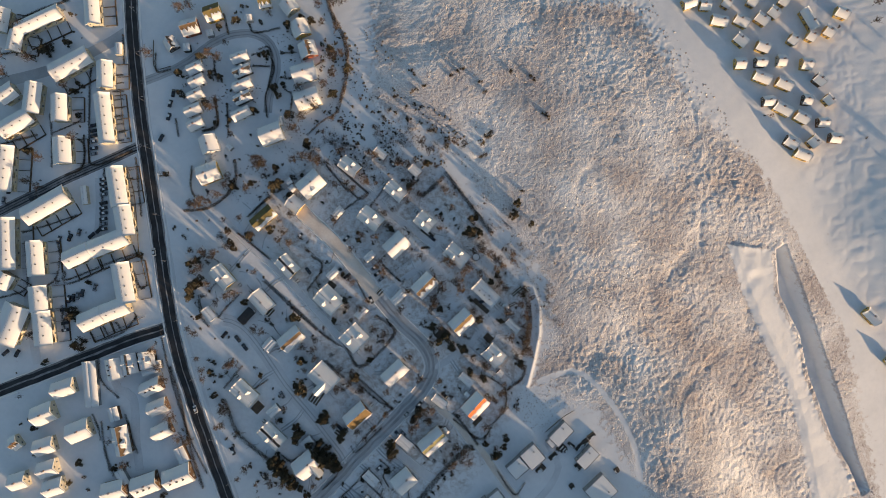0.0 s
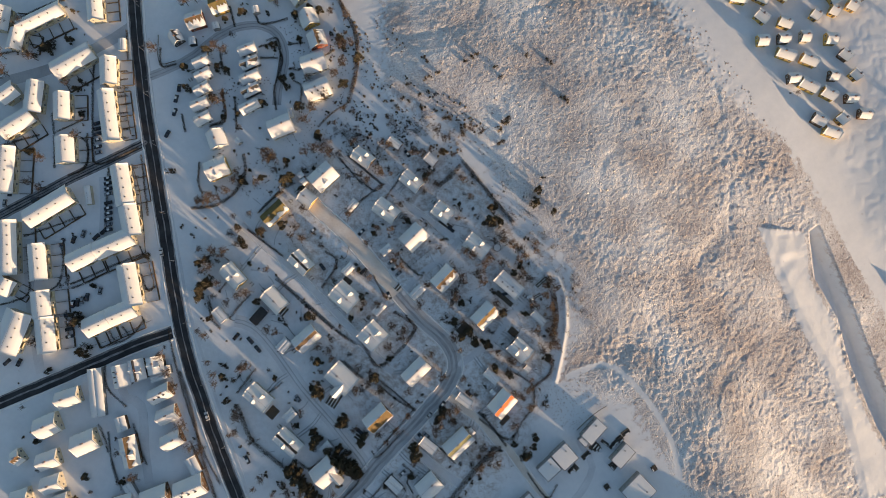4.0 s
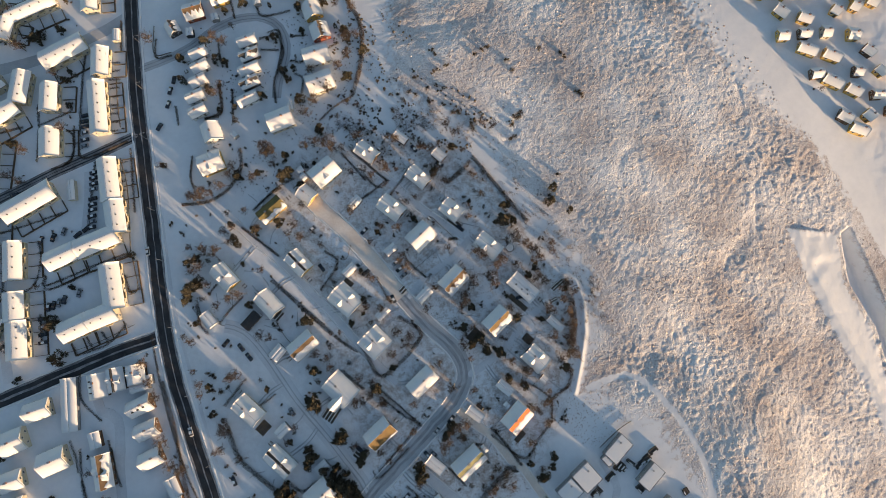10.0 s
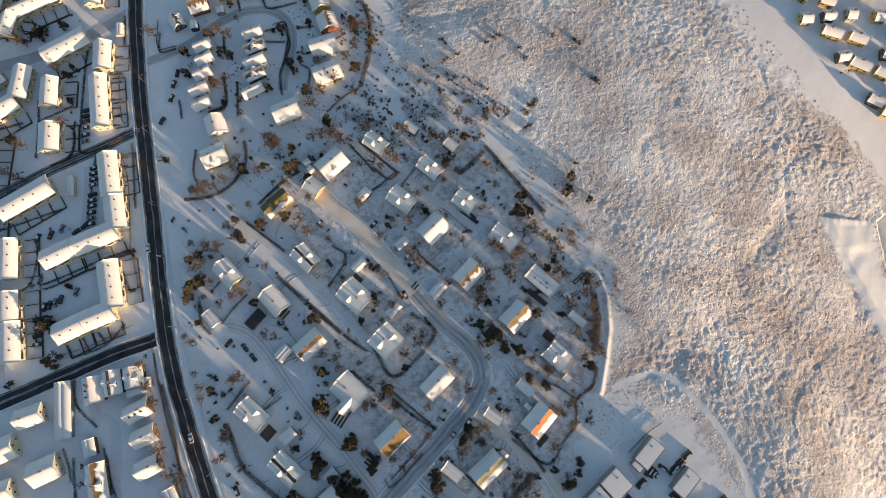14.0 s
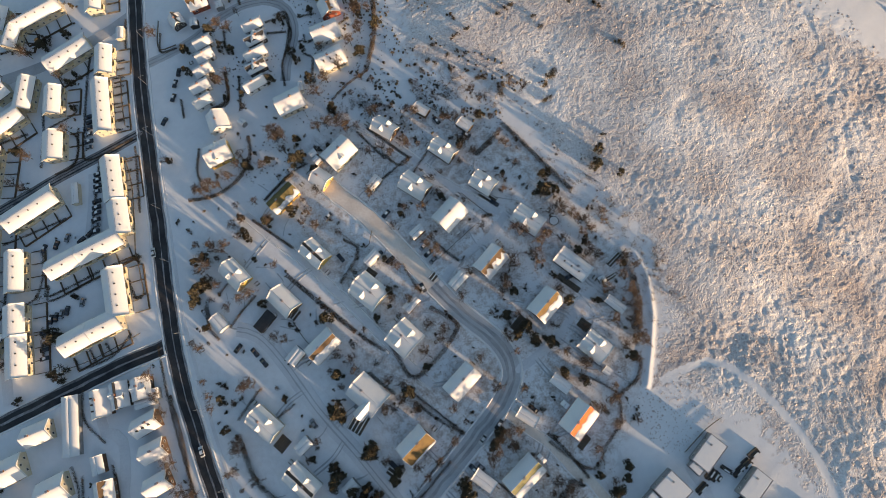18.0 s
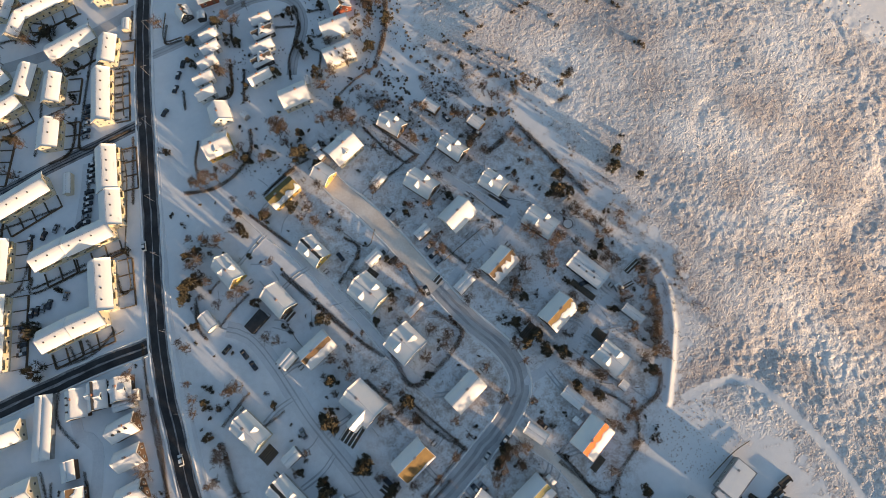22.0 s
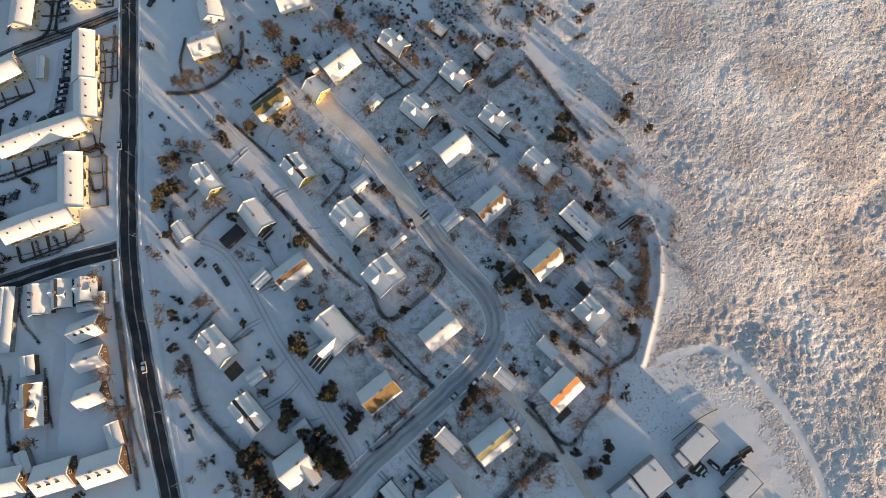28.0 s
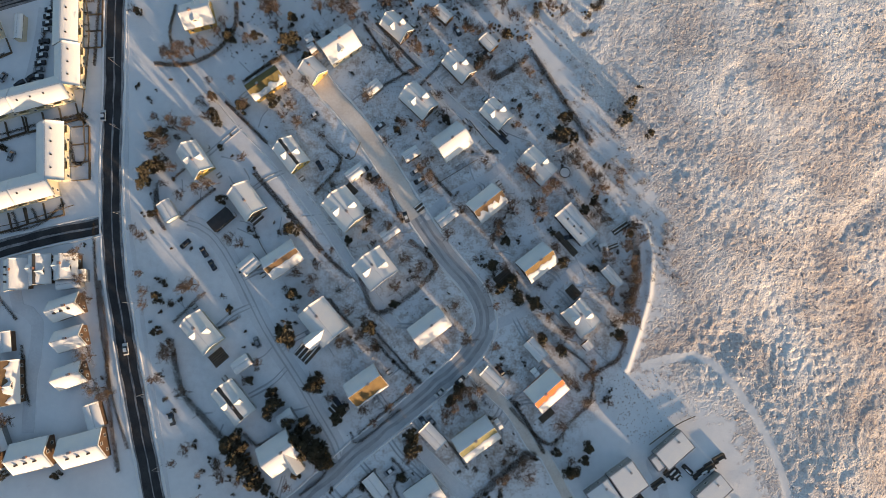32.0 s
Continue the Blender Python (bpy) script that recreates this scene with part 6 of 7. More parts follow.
hedge([(-42.9, 174.8), (-33.9, 173.6)], 0.9, 1.2, "dark_hedge")
hedge([(-82.3, 121.3), (-84.0, 110.4), (-82.4, 104.1)], 0.9, 1.2, "dark_hedge")
hedge([(-53.3, 90.5), (-41.3, 99.7), (-33.0, 103.1)], 0.9, 1.2, "dark_hedge")
hedge([(-7.3, 113.4), (3.1, 97.8)], 0.9, 1.2, "dark_hedge")
hedge([(-2.4, 114.2), (13.8, 96.1)], 0.9, 1.2, "dark_hedge")
hedge([(-26.9, 180.4), (-19.0, 180.3)], 0.9, 1.2, "dark_hedge")
hedge([(-26.3, 159.5), (-22.7, 155.5), (-25.6, 143.1)], 0.9, 1.2, "dark_hedge")
hedge([(-42.7, 199.1), (-40.0, 193.8), (-25.8, 195.0)], 0.9, 1.2, "dark_hedge")
hedge([(-56.4, 206.1), (-54.7, 194.4)], 0.9, 1.2, "dark_hedge")
hedge([(-88.7, 149.1), (-88.0, 139.3)], 0.9, 1.2, "dark_hedge")
hedge([(-25.3, 169.8), (-23.3, 165.4), (-2.4, 173.7)], 0.9, 1.2, "dark_hedge")
hedge([(-3.0, 86.1), (13.8, 96.1)], 0.9, 1.2, "dark_hedge")
hedge([(23.4, 97.8), (12.2, 83.9), (17.3, 75.6)], 0.9, 1.2, "dark_hedge")
hedge([(-132.3, 187.4), (-135.1, 169.2), (-137.6, 139.4), (-136.1, 127.8), (-114.0, 133.7)], 0.8, 1.1, "dark_hedge")
hedge([(-171.6, 212.9), (-159.9, 214.7), (-145.0, 217.7)], 0.8, 1.1, "dark_hedge")
hedge([(-171.9, 212.2), (-173.4, 194.3)], 0.8, 1.1, "dark_hedge")
hedge([(-143.7, 143.6), (-140.8, 139.8), (-141.6, 130.1), (-146.9, 124.4)], 0.8, 1.1, "dark_hedge")
hedge([(-188.7, 144.6), (-165.9, 148.1)], 0.8, 1.1, "dark_hedge")
hedge([(-157.9, 158.8), (-158.0, 145.5), (-159.4, 129.1)], 0.8, 1.1, "dark_hedge")
hedge([(-130.7, 125.2), (-135.8, 91.6)], 0.8, 1.1, "dark_hedge")
hedge([(-112.8, 129.6), (-112.6, 96.5)], 0.8, 1.1, "dark_hedge")
hedge([(-96.5, 187.6), (-96.9, 177.5), (-89.1, 177.4)], 0.8, 1.1, "dark_hedge")
hedge([(-113.7, 200.1), (-114.7, 183.4)], 0.8, 1.1, "dark_hedge")
hedge([(-183.9, 195.7), (-173.9, 196.2)], 0.8, 1.1, "dark_hedge")
hedge([(-121.3, 177.3), (-115.8, 177.2)], 0.5, 1.0, "dark_hedge")
hedge([(-121.6, 172.7), (-116.1, 172.6)], 0.5, 1.0, "dark_hedge")
hedge([(-121.9, 168.1), (-116.5, 167.9)], 0.5, 1.0, "dark_hedge")
hedge([(-122.2, 163.4), (-116.9, 163.3)], 0.5, 1.0, "dark_hedge")
hedge([(-122.6, 158.8), (-117.2, 158.7)], 0.5, 1.0, "dark_hedge")
hedge([(-123.0, 154.2), (-117.6, 154.1)], 0.5, 1.0, "dark_hedge")
hedge([(-123.3, 149.6), (-118.0, 149.5)], 0.5, 1.0, "dark_hedge")
hedge([(-123.8, 144.9), (-118.4, 144.8)], 0.5, 1.0, "dark_hedge")
hedge([(-124.2, 140.3), (-118.7, 140.2)], 0.5, 1.0, "dark_hedge")
hedge([(-120.0, 123.2), (-114.9, 123.0)], 0.5, 1.0, "dark_hedge")
hedge([(-120.6, 118.0), (-115.5, 118.3)], 0.5, 1.0, "dark_hedge")
hedge([(-121.0, 113.2), (-115.9, 113.2)], 0.5, 1.0, "dark_hedge")
hedge([(-121.5, 108.4), (-116.5, 108.3)], 0.5, 1.0, "dark_hedge")
hedge([(-121.9, 103.5), (-116.9, 103.5)], 0.5, 1.0, "dark_hedge")
hedge([(-122.5, 98.8), (-117.4, 98.7)], 0.5, 1.0, "dark_hedge")
hedge([(-177.4, 89.3), (-178.1, 65.2), (-186.6, 60.7), (-195.7, 59.6)], 0.8, 1.1, "dark_hedge")
hedge([(-157.5, 70.5), (-156.5, 65.6), (-129.4, 73.3), (-116.2, 76.3)], 0.8, 1.1, "dark_hedge")
hedge([(-108.2, 33.5), (-105.7, 12.7), (-101.6, -9.9), (-96.0, -32.1), (-89.9, -48.4)], 0.8, 1.1, "dark_hedge")
hedge([(-142.8, 21.1), (-142.4, 8.6), (-133.9, -2.2)], 0.8, 1.1, "dark_hedge")
hedge([(-148.8, -9.4), (-146.3, -17.4), (-145.5, -23.8)], 0.8, 1.1, "dark_hedge")
hedge([(-144.1, -28.6), (-142.2, -41.0)], 0.8, 1.1, "dark_hedge")
hedge([(-146.0, 35.6), (-143.6, 29.6)], 0.8, 1.1, "dark_hedge")
hedge([(-138.7, 37.8), (-136.1, 31.8)], 0.8, 1.1, "dark_hedge")
hedge([(-131.5, 39.2), (-128.7, 34.1)], 0.8, 1.1, "dark_hedge")
hedge([(-119.2, 65.2), (-116.9, 56.9), (-112.5, 58.1)], 0.8, 1.1, "dark_hedge")
hedge([(-144.2, 29.7), (-128.8, 33.2), (-120.0, 41.4)], 0.8, 1.1, "dark_hedge")
hedge([(-131.0, -11.8), (-128.5, -26.2)], 0.8, 1.1, "dark_hedge")
hedge([(-160.2, 51.9), (-160.0, 38.9)], 0.8, 1.1, "dark_hedge")
hedge([(5.1, -52.4), (9.5, -57.7), (6.1, -61.4), (8.3, -67.5)], 0.7, 1.1, "dark_hedge")
hedge([(-5.4, -61.4), (2.8, -71.0), (5.2, -68.3)], 0.7, 1.1, "dark_hedge")
hedge([(3.2, -71.9), (7.2, -76.3), (14.5, -83.0), (19.0, -81.3)], 0.7, 1.1, "dark_hedge")
hedge([(69.2, -66.3), (77.2, -79.9), (83.6, -74.4)], 0.7, 1.1, "dark_hedge")
hedge([(-6.2, -60.4), (-0.9, -56.0)], 0.7, 1.1, "dark_hedge")
hedge([(-17.0, -54.1), (-20.4, -59.3), (-27.7, -64.7)], 0.7, 1.1, "dark_hedge")
hedge([(-9.9, -43.2), (-6.9, -46.4), (7.7, -35.2)], 0.7, 1.1, "dark_hedge")
hedge([(-19.8, -70.9), (-11.8, -65.5), (-3.9, -58.7)], 0.7, 1.1, "dark_hedge")
hedge([(-25.2, -74.3), (-21.0, -79.6), (-17.2, -84.7)], 0.7, 1.1, "dark_hedge")
hedge([(0.0, -60.4), (4.9, -65.6)], 0.7, 1.1, "dark_hedge")
hedge([(25.9, -47.0), (32.4, -56.1)], 0.7, 1.1, "dark_hedge")
hedge([(18.7, -70.0), (19.0, -79.7), (16.5, -83.0)], 0.7, 1.1, "dark_hedge")
hedge([(19.0, -81.3), (27.1, -74.4), (34.2, -67.6), (43.4, -59.6), (52.7, -52.6)], 3.0, 1.2, "brown_hedge")
hedge([(51.9, -51.3), (56.9, -51.8)], 3, 1.2, "brown_hedge")
hedge([(-1.9, -6.6), (14.7, -25.0)], 0.6, 0.9, "dark_hedge")
hedge([(14.4, -25.4), (-7.0, -43.7)], 0.6, 0.9, "dark_hedge")
hedge([(-85.4, 49.1), (-84.1, 40.2)], 0.7, 1.2, "dark_hedge")
hedge([(-79.4, 50.6), (-75.3, 54.6)], 0.7, 1.2, "brown_hedge")
hedge([(-48.3, 53.2), (-33.3, 35.9), (-22.0, 23.1)], 1.8, 2.0, "brown_hedge")
hedge([(-20.7, 21.8), (-16.0, 17.1), (-10.7, 12.9)], 1.2, 1.2, "brown_hedge")
hedge([(-7.8, 14.6), (-1.2, -0.0), (11.5, 6.6), (20.4, 15.5), (19.5, 20.3), (11.1, 26.8)], 1.8, 1.9, "brown_hedge")
hedge([(48.2, -35.0), (61.7, -47.6), (70.7, -39.0), (79.0, -31.9)], 1.0, 1.7, "brown_hedge")
hedge([(48.3, -31.5), (54.5, -40.6), (59.9, -50.5)], 1.2, 1.3, "brown_hedge")
hedge([(-76.4, -9.8), (-71.5, -27.6), (-62.4, -38.5), (-53.5, -47.6), (-42.9, -63.0)], 2.0, 2.6, "dark_hedge")
hedge([(-88.9, 97.0), (-76.5, 96.9), (-65.5, 102.3), (-58.6, 112.1), (-58.3, 122.6)], 1.6, 1.5, "brown_hedge")
hedge([(-85.8, 46.5), (-84.6, 36.8), (-81.1, 31.2)], 1.0, 1.7, "brown_hedge")
hedge([(-48.0, 32.3), (-44.6, 25.1), (-41.7, 20.8)], 0.6, 1.2, "fence")
hedge([(-75.6, 35.4), (-69.3, 41.9), (-63.2, 46.8)], 0.8, 1.3, "brown_hedge")
hedge([(-75.8, -3.3), (-69.2, 3.5), (-65.0, 7.5)], 1.0, 1.7, "brown_hedge")
hedge([(-59.6, -5.7), (-56.2, -4.1), (-51.8, -1.6)], 0.7, 1.1, "brown_hedge")
hedge([(-18.9, 5.1), (-14.6, -0.0), (-9.7, -5.3)], 1.2, 1.5, "dark_hedge")
hedge([(-1.9, -9.9), (5.5, -18.1), (15.5, -25.8)], 1.0, 1.7, "brown_hedge")
hedge([(18.3, 54.5), (27.0, 44.5), (29.6, 45.7)], 1.0, 1.7, "brown_hedge")
hedge([(2.6, 100.4), (9.4, 93.0), (15.1, 96.0)], 1.0, 1.3, "brown_hedge")
hedge([(43.9, 90.7), (51.5, 95.6), (57.5, 100.5)], 2.2, 1.6, "brown_hedge")
hedge([(58.7, 103.0), (65.3, 92.4), (72.9, 79.4), (81.5, 65.6)], 2, 1.4, "brown_hedge")
hedge([(34.1, 74.1), (38.5, 68.4), (45.1, 60.5)], 0.6, 1.2, "fence")
hedge([(18.3, 46.7), (27.1, 52.4), (38.3, 59.2)], 0.5, 1.1, "fence")
hedge([(95.3, 34.0), (96.8, 24.1), (96.1, 11.2), (92.2, -1.7)], 3.2, 2.4, "brown_hedge")
hedge([(79.4, -22.5), (88.2, -17.4), (91.9, -10.1)], 1.4, 1.4, "brown_hedge")
hedge([(78.6, -20.9), (78.8, -26.6), (77.3, -33.1)], 1.0, 1.2, "brown_hedge")
hedge([(65.8, -11.2), (73.2, -16.3), (78.6, -20.9)], 0.7, 1.1, "brown_hedge")
hedge([(-38.0, -49.4), (-30.5, -42.7), (-25.6, -38.8)], 1.2, 1.9, "dark_hedge")
hedge([(-36.4, -43.6), (-43.1, -47.4), (-48.3, -43.5)], 1.2, 1.9, "brown_hedge")
hedge([(-8.0, 65.3), (-12.4, 58.5), (-25.6, 70.8)], 0.6, 1.1, "fence")
hedge([(-21.1, 64.1), (-15.5, 57.4), (-25.1, 45.1)], 1.0, 1.7, "brown_hedge")
hedge([(2.9, 47.6), (5.1, 41.0), (8.4, 34.0)], 0.8, 1.4, "brown_hedge")
hedge([(-43.8, 64.8), (-51.6, 72.5), (-60.6, 81.5)], 1.0, 1.7, "brown_hedge")
hedge([(-39.6, 99.3), (-46.1, 95.7), (-54.1, 89.7)], 1, 1.6, "dark_hedge")
hedge([(1.6, 143.4), (7.2, 157.7), (10.1, 170.5), (10.2, 183.9), (4.2, 201.2), (2.6, 211.2)], 2.2, 1.6, "brown_hedge")
hedge([(1.6, 143.4), (-7.9, 138.8), (-16.4, 132.3)], 0.8, 1.3, "brown_hedge")
hedge([(-96.8, 194.9), (-97.6, 179.2), (-88.1, 179.2)], 0.6, 1.2, "fence")
hedge([(-65.7, 158.2), (-65.8, 144.2), (-74.4, 140.2)], 1.0, 1.7, "brown_hedge")
hedge([(-38.5, 184.1), (-32.7, 184.4), (-31.9, 175.1), (-35.8, 160.7)], 0.8, 1.3, "dark_hedge")
hedge([(-118.1, 125.3), (-115.5, 110.4), (-115.3, 92.7), (-115.7, 76.1)], 0.5, 1, "fence")
hedge([(-115.5, 77.3), (-114.0, 66.9), (-113.8, 56.6), (-125.5, 55.4)], 0.5, 1, "fence")
hedge([(-157.0, 69.9), (-156.0, 63.4), (-135.1, 69.2), (-117.2, 75.2)], 0.8, 1.1, "dark_hedge")
hedge([(-151.2, 31.1), (-135.4, 34.1), (-115.2, 40.9)], 0.5, 1, "fence")
hedge([(-178.1, 94.3), (-162.2, 97.5), (-147.8, 100.9)], 0.6, 1, "dark_hedge")
hedge([(-176.3, 62.3), (-163.5, 65.8), (-159.2, 78.1), (-159.9, 87.7)], 0.7, 1, "dark_hedge")
hedge([(-140.3, 145.3), (-142.3, 127.7), (-152.1, 123.8)], 0.7, 1.1, "dark_hedge")
hedge([(-158.0, 148.0), (-141.9, 153.6), (-142.2, 158.4)], 0.6, 1, "dark_hedge")
hedge([(-117.8, 169.0), (-117.8, 152.8), (-116.9, 139.7)], 0.5, 1, "fence")
hedge([(-171.9, 213.2), (-159.8, 218.3), (-142.2, 223.0)], 1.2, 1.4, "dark_hedge")
hedge([(-129.8, -15.6), (-128.1, -26.8), (-126.1, -33.3)], 0.7, 1.2, "dark_hedge")
hedge([(-144.2, -13.9), (-143.8, -28.1), (-140.3, -44.2)], 0.7, 1.2, "dark_hedge")
hedge([(-104.5, 11.6), (-100.2, -9.6), (-97.4, -33.6), (-92.7, -56.2)], 1.4, 1.4, "brown_hedge")
hedge([(98.5, -47.8), (108.8, -41.0), (116.3, -37.7)], 0.4, 1.2, "fence")


# ---- terraces and garden things ----
def deck(x, y, turn, l, w, snowy):
    d = thing("deck", x, y, 0, turn, label="dark wooden garden terrace with snow between the boards" if snowy else "dark wooden terrace swept of snow", category="deck")
    part("frame", boxes("frame", [(-l / 2, l / 2, -w / 2, w / 2, -0.1, 0.18)], M["dark"]), d)
    n = max(4, int(w / 0.8))
    board = box("board", -l / 2, l / 2, -0.27, 0.27, 0.185, 0.26, M["wood"])
    strip = box("snow_cover", -l / 2 + 0.1, l / 2 - 0.1, -0.22, 0.22, 0.255, 0.36, M["roof_snow"])
    for i in range(n):
        yy = -w / 2 + w * (i + 0.5) / n
        b = part("board", board, d, m=pose(0, yy, 0))
        if snowy and i % 2:
            part("snow_cover", strip, d, m=pose(0, yy, 0))
    for sx_ in (-1, 1):
        for sy_ in (-1, 1):
            part("post", POST, d, m=pose(sx_ * (l / 2 - 0.1), sy_ * (w / 2 - 0.1), 0.2))


deck(-26.5, -13.9, 49, 8, 6.5, True)
deck(-58.9, -16.2, 41, 6, 5, False)
deck(46.7, 12.6, 39, 7, 5, False)
deck(72.6, 7.4, -48, 5, 4, False)
deck(-11.7, 46.5, -45, 5, 4, False)
deck(-14.6, -35.1, -45, 6, 5, True)
deck(45.2, 70.0, -45, 8, 3.5, True)
deck(91.4, 31.8, 34, 7, 2.5, True)
deck(88.3, 24.9, 20, 4, 2, True)
deck(-47.0, 35.5, 42, 5, 3, True)
deck(61.4, -37.6, 39, 6, 2.5, False)
deck(14.9, 39.9, 41, 4, 3, True)
deck(70.5, 25.7, -49, 11, 2.6, False)


def trampoline(x, y):
    t = thing("trampoline", x, y, 0, label="round garden trampoline with a dark rim", category="trampoline")
    n = 20
    ring = []
    for i in range(n):
        a, b = 6.2832 * i / n, 6.2832 * (i + 1) / n
        ring.append(((2.0 * math.cos(a), 2.0 * math.sin(a), 0.8), (2.0 * math.cos(b), 2.0 * math.sin(b), 0.8), 0.14, 0.14))
    part("rim", sticks(ring, M["dark"], "rim", 6), t)
    part("mat", mesh_of("mat", [(1.9 * math.cos(6.2832 * i / n), 1.9 * math.sin(6.2832 * i / n), z) for z in (0.74, 0.84) for i in range(n)],
                        [tuple(range(n)), tuple(range(n, 2 * n))] + [(i, (i + 1) % n, n + (i + 1) % n, n + i) for i in range(n)], M["roof_snow"]), t, "snow-covered mat")
    leg = sticks([((0, 0, -0.1), (0, 0, 0.8), 0.05, 0.05)], M["steel"], "leg", 6)
    for i in range(4):
        part("leg", leg, t, m=pose(1.95 * math.cos(1.571 * i), 1.95 * math.sin(1.571 * i), 0))


trampoline(70.7, 53.3)


def woodpile(x, y, turn, l):
    """Stacked logs between two stakes under a cap of snow."""
    w = thing("woodpile", x, y, 0, turn, label="low stack of split logs capped with snow", category="woodpile", group="woodpiles beside the houses")
    for row in range(4):
        for k in range(int(l / 0.5)):
            cx = -l / 2 + 0.3 + 0.5 * k + 0.2 * (row % 2)
            part("log", LOG, w, m=pose(cx, 0, 0.2 + 0.27 * row))
    for sx_ in (-1, 1):
        part("stake", POST, w, m=pose(sx_ * (l / 2 + 0.1), 0, 0.1))
    part("snow_cover", box("snow_cover", -l / 2, l / 2 + 0.1, -0.42, 0.42, 1.12, 1.26, M["roof_snow"]), w)


def garden_table(x, y, turn):
    """A picnic table with two benches, snow on the boards."""
    t = thing("picnic_table", x, y, 0, turn, label="dark wooden picnic table with snow on top", category="table", group="picnic tables in the gardens")
    part("tabletop", box("tabletop", -0.95, 0.95, -0.4, 0.4, 0.68, 0.75, M["wood"]), t)
    part("snow_cover", box("snow_cover", -0.9, 0.9, -0.36, 0.36, 0.745, 0.86, M["roof_snow"]), t)
    for sy_ in (-1, 1):
        part("bench", box("bench", -0.95, 0.95, sy_ * 0.78 - 0.15, sy_ * 0.78 + 0.15, 0.4, 0.46, M["wood"]), t)
    for sx_ in (-0.75, 0.75):
        part("leg_frame", boxes("leg_frame", [(sx_ - 0.05, sx_ + 0.05, -0.9, 0.9, 0.33, 0.41), (sx_ - 0.05, sx_ + 0.05, -0.35, -0.25, -0.1, 0.69), (sx_ - 0.05, sx_ + 0.05, 0.25, 0.35, -0.1, 0.69)], M["dark"]), t)


LOG = sticks([((0, -0.42, 0), (0, 0.42, 0), 0.15, 0.14)], M["bark"], "log", 6)
clutter_rng = random.Random(17)
for hx, hy, ha, hl, hw in FOOT[:30]:
    for kind in ("pile", "table"):
        u, v = clutter_rng.choice((-1, 1)) * (hl + clutter_rng.uniform(0.2, 2.5)), clutter_rng.uniform(-0.7, 0.7) * hw
        if kind == "pile":
            u, v = clutter_rng.uniform(-0.6, 0.6) * hl, clutter_rng.choice((-1, 1)) * (hw + clutter_rng.uniform(0.3, 1.5))
        x, y = hx + u * math.cos(ha) - v * math.sin(ha), hy + u * math.sin(ha) + v * math.cos(ha)
        if not free(x, y, -0.6):
            continue
        if kind == "pile" and clutter_rng.random() < 0.6:
            woodpile(x, y, math.degrees(ha), 1.6)
        elif kind == "table":
            garden_table(x, y, math.degrees(ha) + clutter_rng.choice((0, 90)))


# ---- cars ----
def car_meshes(paint):
    prof = [(-2.15, 0.35), (-2.2, 0.7), (-2.0, 0.95), (-0.95, 1.0), (1.6, 1.0), (2.05, 0.95), (2.2, 0.75), (2.15, 0.35)]
    cab = [(-1.15, 0.98), (-0.45, 1.45), (1.05, 1.45), (1.75, 0.98)]

    def extrude(name, outline, wl, wt, mat):
        n = len(outline)
        zs = [z for _, z in outline]
        lo, hi = min(zs), max(zs)
        v = []
        for s in (-1, 1):
            for x, z in outline:
                k = (z - lo) / (hi - lo)
                v.append((x, s * (wl + (wt - wl) * k), z))
        f = [tuple(range(n)), tuple(range(2 * n - 1, n - 1, -1))] + [(i, n + i, n + (i + 1) % n, (i + 1) % n) for i in range(n)]
        return mesh_of(name, v, f, mat)

    top = mesh_of("roof_panel", box_v(-0.42, 1.02, -0.62, 0.62, 1.44, 1.50), BOX_F, paint)
    return extrude("body", prof, 0.88, 0.84, paint), extrude("cabin", cab, 0.80, 0.64, M["glass"]), top


def wheel_mesh():
    v, f = [], []
    n = 12
    for y in (-0.1, 0.1):
        for i in range(n):
            v.append((0.32 * math.cos(6.2832 * i / n), y, 0.32 * math.sin(6.2832 * i / n)))
    f = [tuple(range(n)), tuple(range(2 * n - 1, n - 1, -1))] + [(i, (i + 1) % n, n + (i + 1) % n, n + i) for i in range(n)]
    return mesh_of("wheel", v, f, M["rubber"])


WHEEL = wheel_mesh()
CARS = {c: car_meshes(M["c_" + c]) for c in ("black", "dark", "silver", "white")}
LIGHT = box("headlight", -0.04, 0.04, -0.2, 0.2, -0.08, 0.08, M["lamp_glass"])
CAR_SNOW = box("snow_cover", -0.40, 1.0, -0.58, 0.58, 1.495, 1.58, M["roof_snow"])
CAR_WORDS = {"black": "black car parked in the snow", "dark": "dark blue car parked in the snow", "silver": "silver car parked in the snow", "white": "white car standing on the road"}


def parked(x, y, turn, paint):
    c = thing("car", x, y, 0.06, turn, label=CAR_WORDS[paint], category="car")
    body, cabin, top = CARS[paint]
    part("body", body, c)
    part("cabin", cabin, c, "dark window glass")
    part("roof_panel", top, c)
    if plant_rng.random() < 0.5:
        part("snow_cover", CAR_SNOW, c, "layer of snow")
    for wx_, wy_ in ((-1.35, -0.8), (-1.35, 0.8), (1.35, -0.8), (1.35, 0.8)):
        part("wheel", WHEEL, c, m=pose(wx_, wy_, 0.32))
    for wy_ in (-0.6, 0.6):
        part("headlight", LIGHT, c, m=pose(-2.18, wy_, 0.68))


parked(-107.4, 75.8, -86, "white")
parked(-73.1, 25.8, 43, "black")
parked(-66.0, 22.7, -57, "dark")
parked(-62.6, 17.7, -57, "dark")
parked(-52.5, 16.4, -61, "white")
parked(-44.8, -10.8, -64, "silver")
parked(9.7, 35.9, -72, "dark")
parked(13.2, 53.6, 33, "silver")
parked(14.7, 50.2, 33, "black")
parked(16.3, 46.9, 33, "silver")
parked(-2.3, 50.7, 32, "black")
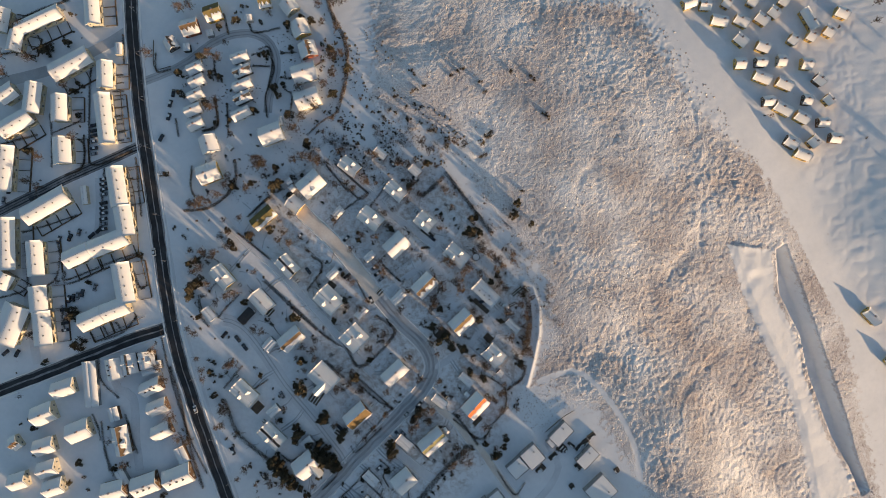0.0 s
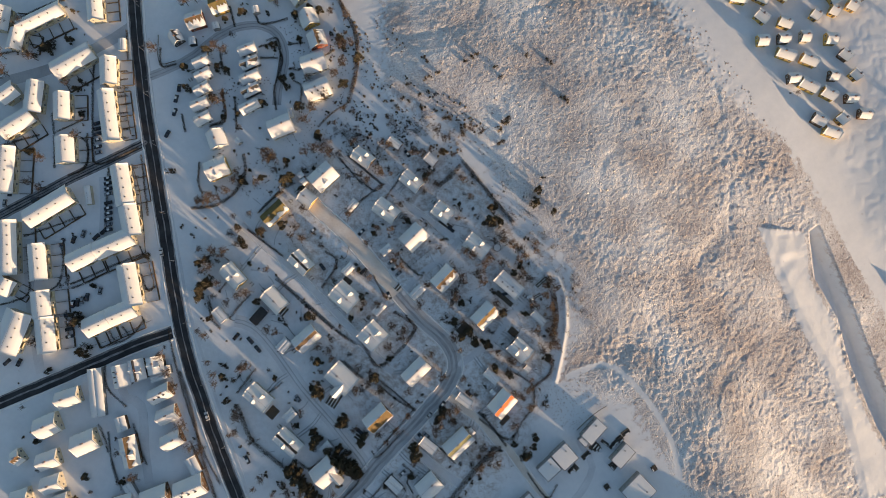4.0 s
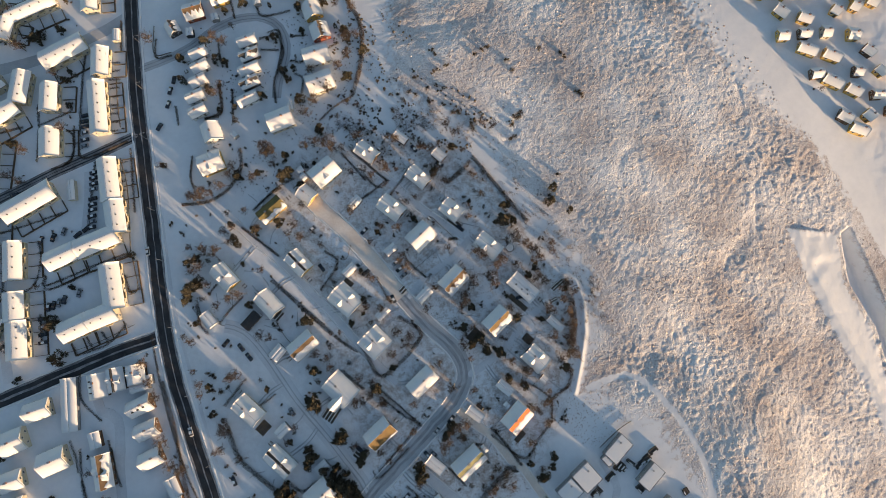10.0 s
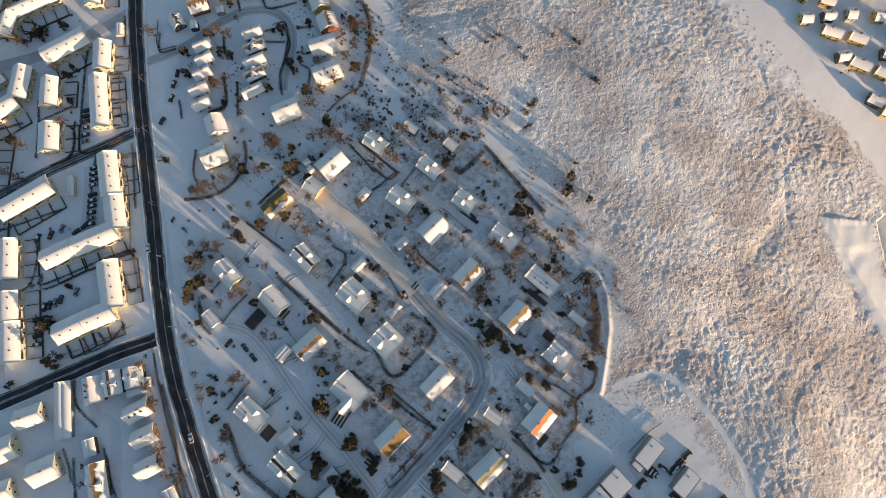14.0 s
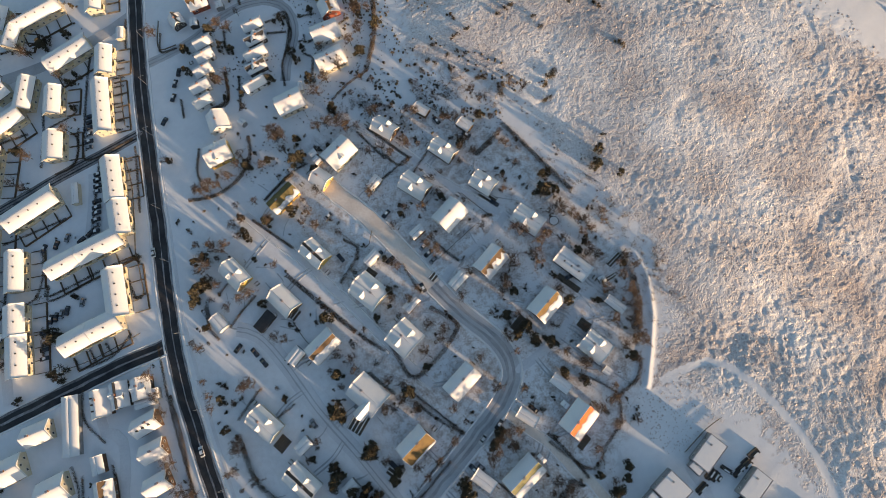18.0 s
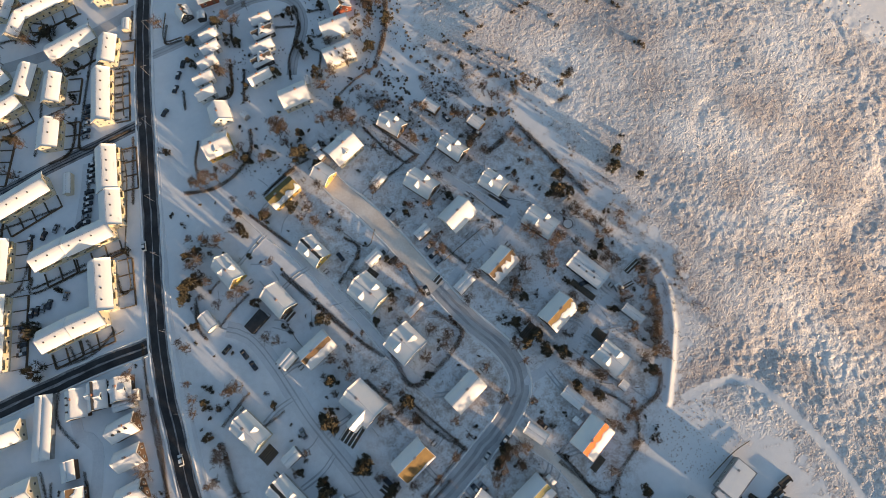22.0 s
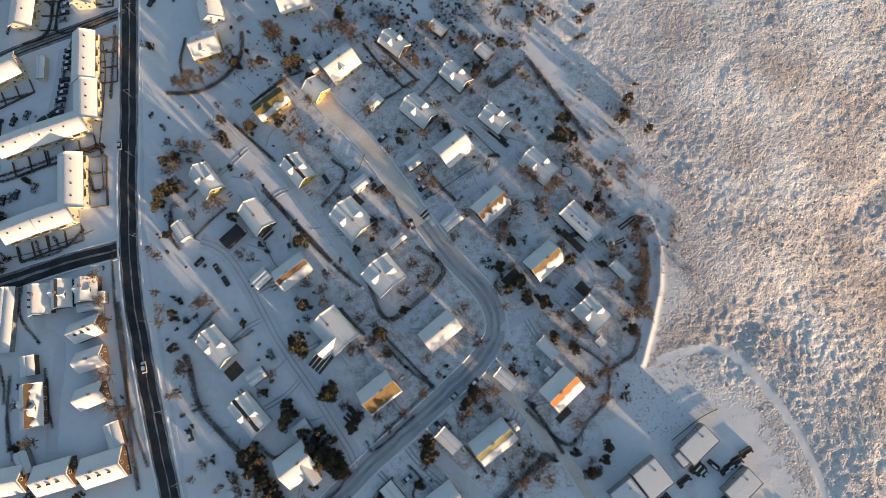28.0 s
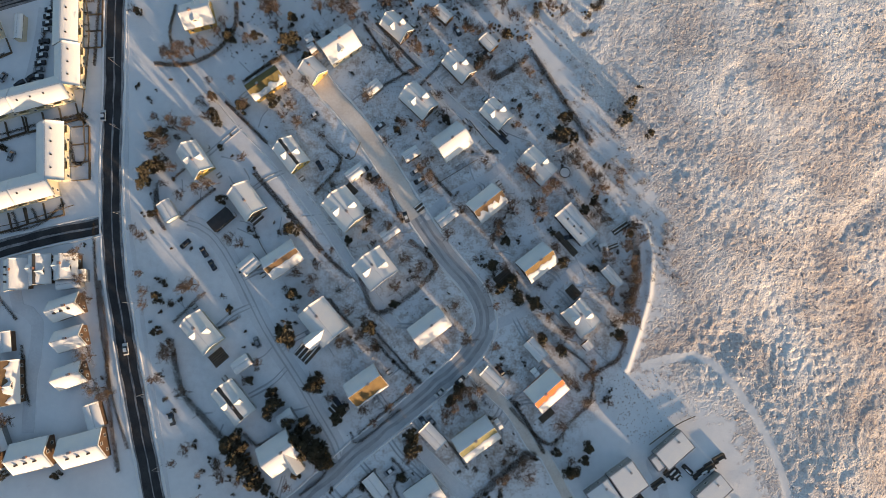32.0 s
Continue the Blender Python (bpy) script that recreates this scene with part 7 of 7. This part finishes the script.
parked(-6.8, 54.0, 32, "black")
parked(-0.6, 71.6, 40, "dark")
parked(-26.2, 76.0, 35, "silver")
parked(29.8, -24.9, 43, "black")
parked(22.3, -29.2, 43, "white")
parked(16.5, -39.5, -55, "dark")
parked(19.3, -39.1, -50, "silver")
parked(4.3, -56.6, 38, "silver")
parked(-92.7, -13.1, -79, "white")
parked(-74.5, -38.2, -73, "dark")
parked(44.6, -21.3, -50, "black")
parked(-14.7, -32.5, -50, "dark")
parked(-12.2, -33.9, -50, "silver")
parked(47.3, 66.5, -45, "dark")
parked(71.8, 28.2, 10, "dark")
parked(-23.5, 56.0, -60, "dark")
parked(29.8, 110.8, -61, "dark")
parked(41.6, 101.0, -40, "dark")
parked(-131.4, 119.4, 7, "dark")
parked(-131.7, 116.6, 7, "black")
parked(-131.8, 113.6, 7, "dark")
parked(-132.1, 110.8, 7, "silver")
parked(-132.6, 106.0, 7, "black")
parked(-132.9, 103.1, 7, "dark")
parked(-133.0, 100.3, 7, "dark")
parked(-133.4, 97.1, 7, "black")
parked(-133.6, 94.3, 7, "silver")
parked(-133.9, 91.5, 7, "dark")
parked(-134.2, 150.1, 6, "dark")
parked(-134.4, 147.1, 6, "black")
parked(-134.7, 144.3, 6, "dark")
parked(-134.9, 141.0, 6, "silver")
parked(-135.2, 137.2, 6, "dark")
parked(-135.5, 134.0, 6, "silver")
parked(-156.0, 54.8, 75, "dark")
parked(-153.6, 55.3, 75, "black")
parked(-151.0, 56.2, 75, "silver")
parked(-148.4, 57.3, 75, "dark")
parked(-141.2, 59.7, 70, "silver")
parked(-159.1, 49.4, 4, "dark")
parked(-159.0, 45.7, 4, "silver")
parked(-159.1, 41.9, 4, "black")
parked(-159.2, 38.1, 4, "dark")
parked(-158.5, 88.2, 70, "dark")
parked(-152.6, 88.8, 65, "black")
parked(-147.3, 91.2, 65, "silver")
parked(-136.4, 91.1, 36, "black")
parked(-140.7, 88.6, 36, "dark")
parked(-192.6, 29.4, 35, "dark")
parked(-186.4, 28.3, 56, "black")
parked(-90.9, 158.0, 70, "dark")
parked(-88.6, 163.7, 75, "black")
parked(-92.4, 150.7, 65, "dark")
parked(-97.6, 139.2, 55, "dark")
parked(-183.8, 118.8, 80, "dark")
parked(-186.8, 113.3, 80, "silver")
parked(-170.7, 112.8, 16, "dark")

# ---- timber stacks and crates in the works yard ----
STACKS = [(106.7, -57.9, 40), (105.5, -57.1, 40), (107.8, -58.7, 40), (112.0, -56.7, -50), (91.6, -68.2, 40), (94.4, -67.1, -50), (115.8, -58.6, 30), (120.0, -55.8, 30), (117.3, -57.2, 30), (109.4, -79.2, 30), (135.6, -73.4, -60), (100.9, -61.5, 40), (69.1, -87.1, 40), (70.7, -86.0, 40), (114.3, -69.0, -60), (123.6, -52.9, 30)]
stack_rng = random.Random(5)
for x, y, a in STACKS:
    l, n = stack_rng.uniform(2.5, 6.0), stack_rng.randrange(3, 6)
    k = thing("timber_stack", x, y, None, a + stack_rng.uniform(-8, 8), label="dark timber stack dusted with snow in the works yard", category="timber stack")
    for i in range(n):
        q = l * stack_rng.uniform(0.8, 1.0) / 2
        part("plank", box("plank", -q, q, -0.3 * n + 0.6 * i, -0.3 * n + 0.6 * i + 0.5, -0.05, stack_rng.uniform(0.5, 1.1), M["wood" if i % 2 else "dark"]), k)
    part("snow_cover", box("snow_cover", -l * 0.2, l * 0.3, -0.3 * n + 0.1, -0.3 * n + 0.7, 1.1, 1.2, M["roof_snow"]), k)


# ---- street lamps ----
LAMPS = [(-100.6, 70.1), (-96.9, 36.6), (-91.3, 3.8), (-84.1, -29.0), (-77.0, -54.0), (-104.5, 186.1), (-104.8, 160.7), (-104.4, 133.7), (-178.0, 67.7), (-105.1, 211.9), (-102.9, 95.9)]
LAMP_POLE = sticks([((0, 0, -0.3), (0, 0, 7.6), 0.09, 0.06)], M["steel"], "pole", 8)
LAMP_ARM = sticks([((0, 0, 7.55), (0.9, 0, 8.0), 0.05, 0.045), ((0.9, 0, 8.0), (2.2, 0, 8.05), 0.045, 0.04)], M["steel"], "arm", 6)
LAMP_HEAD = boxes("lamp_head", [(2.0, 2.75, -0.14, 0.14, 7.98, 8.12)], M["steel"])
LAMP_LENS = boxes("lens", [(2.1, 2.7, -0.1, 0.1, 7.94, 7.985)], M["lamp_glass"])
for x, y in LAMPS:
    s = thing("street_lamp", x, y, 0, plant_rng.uniform(-25, 5), label="tall galvanised street lamp beside the main road", category="street lamp", group="road lamps")
    part("pole", LAMP_POLE, s)
    part("arm", LAMP_ARM, s)
    hd = part("lamp_head", LAMP_HEAD, s)
    part("lens", LAMP_LENS, hd)
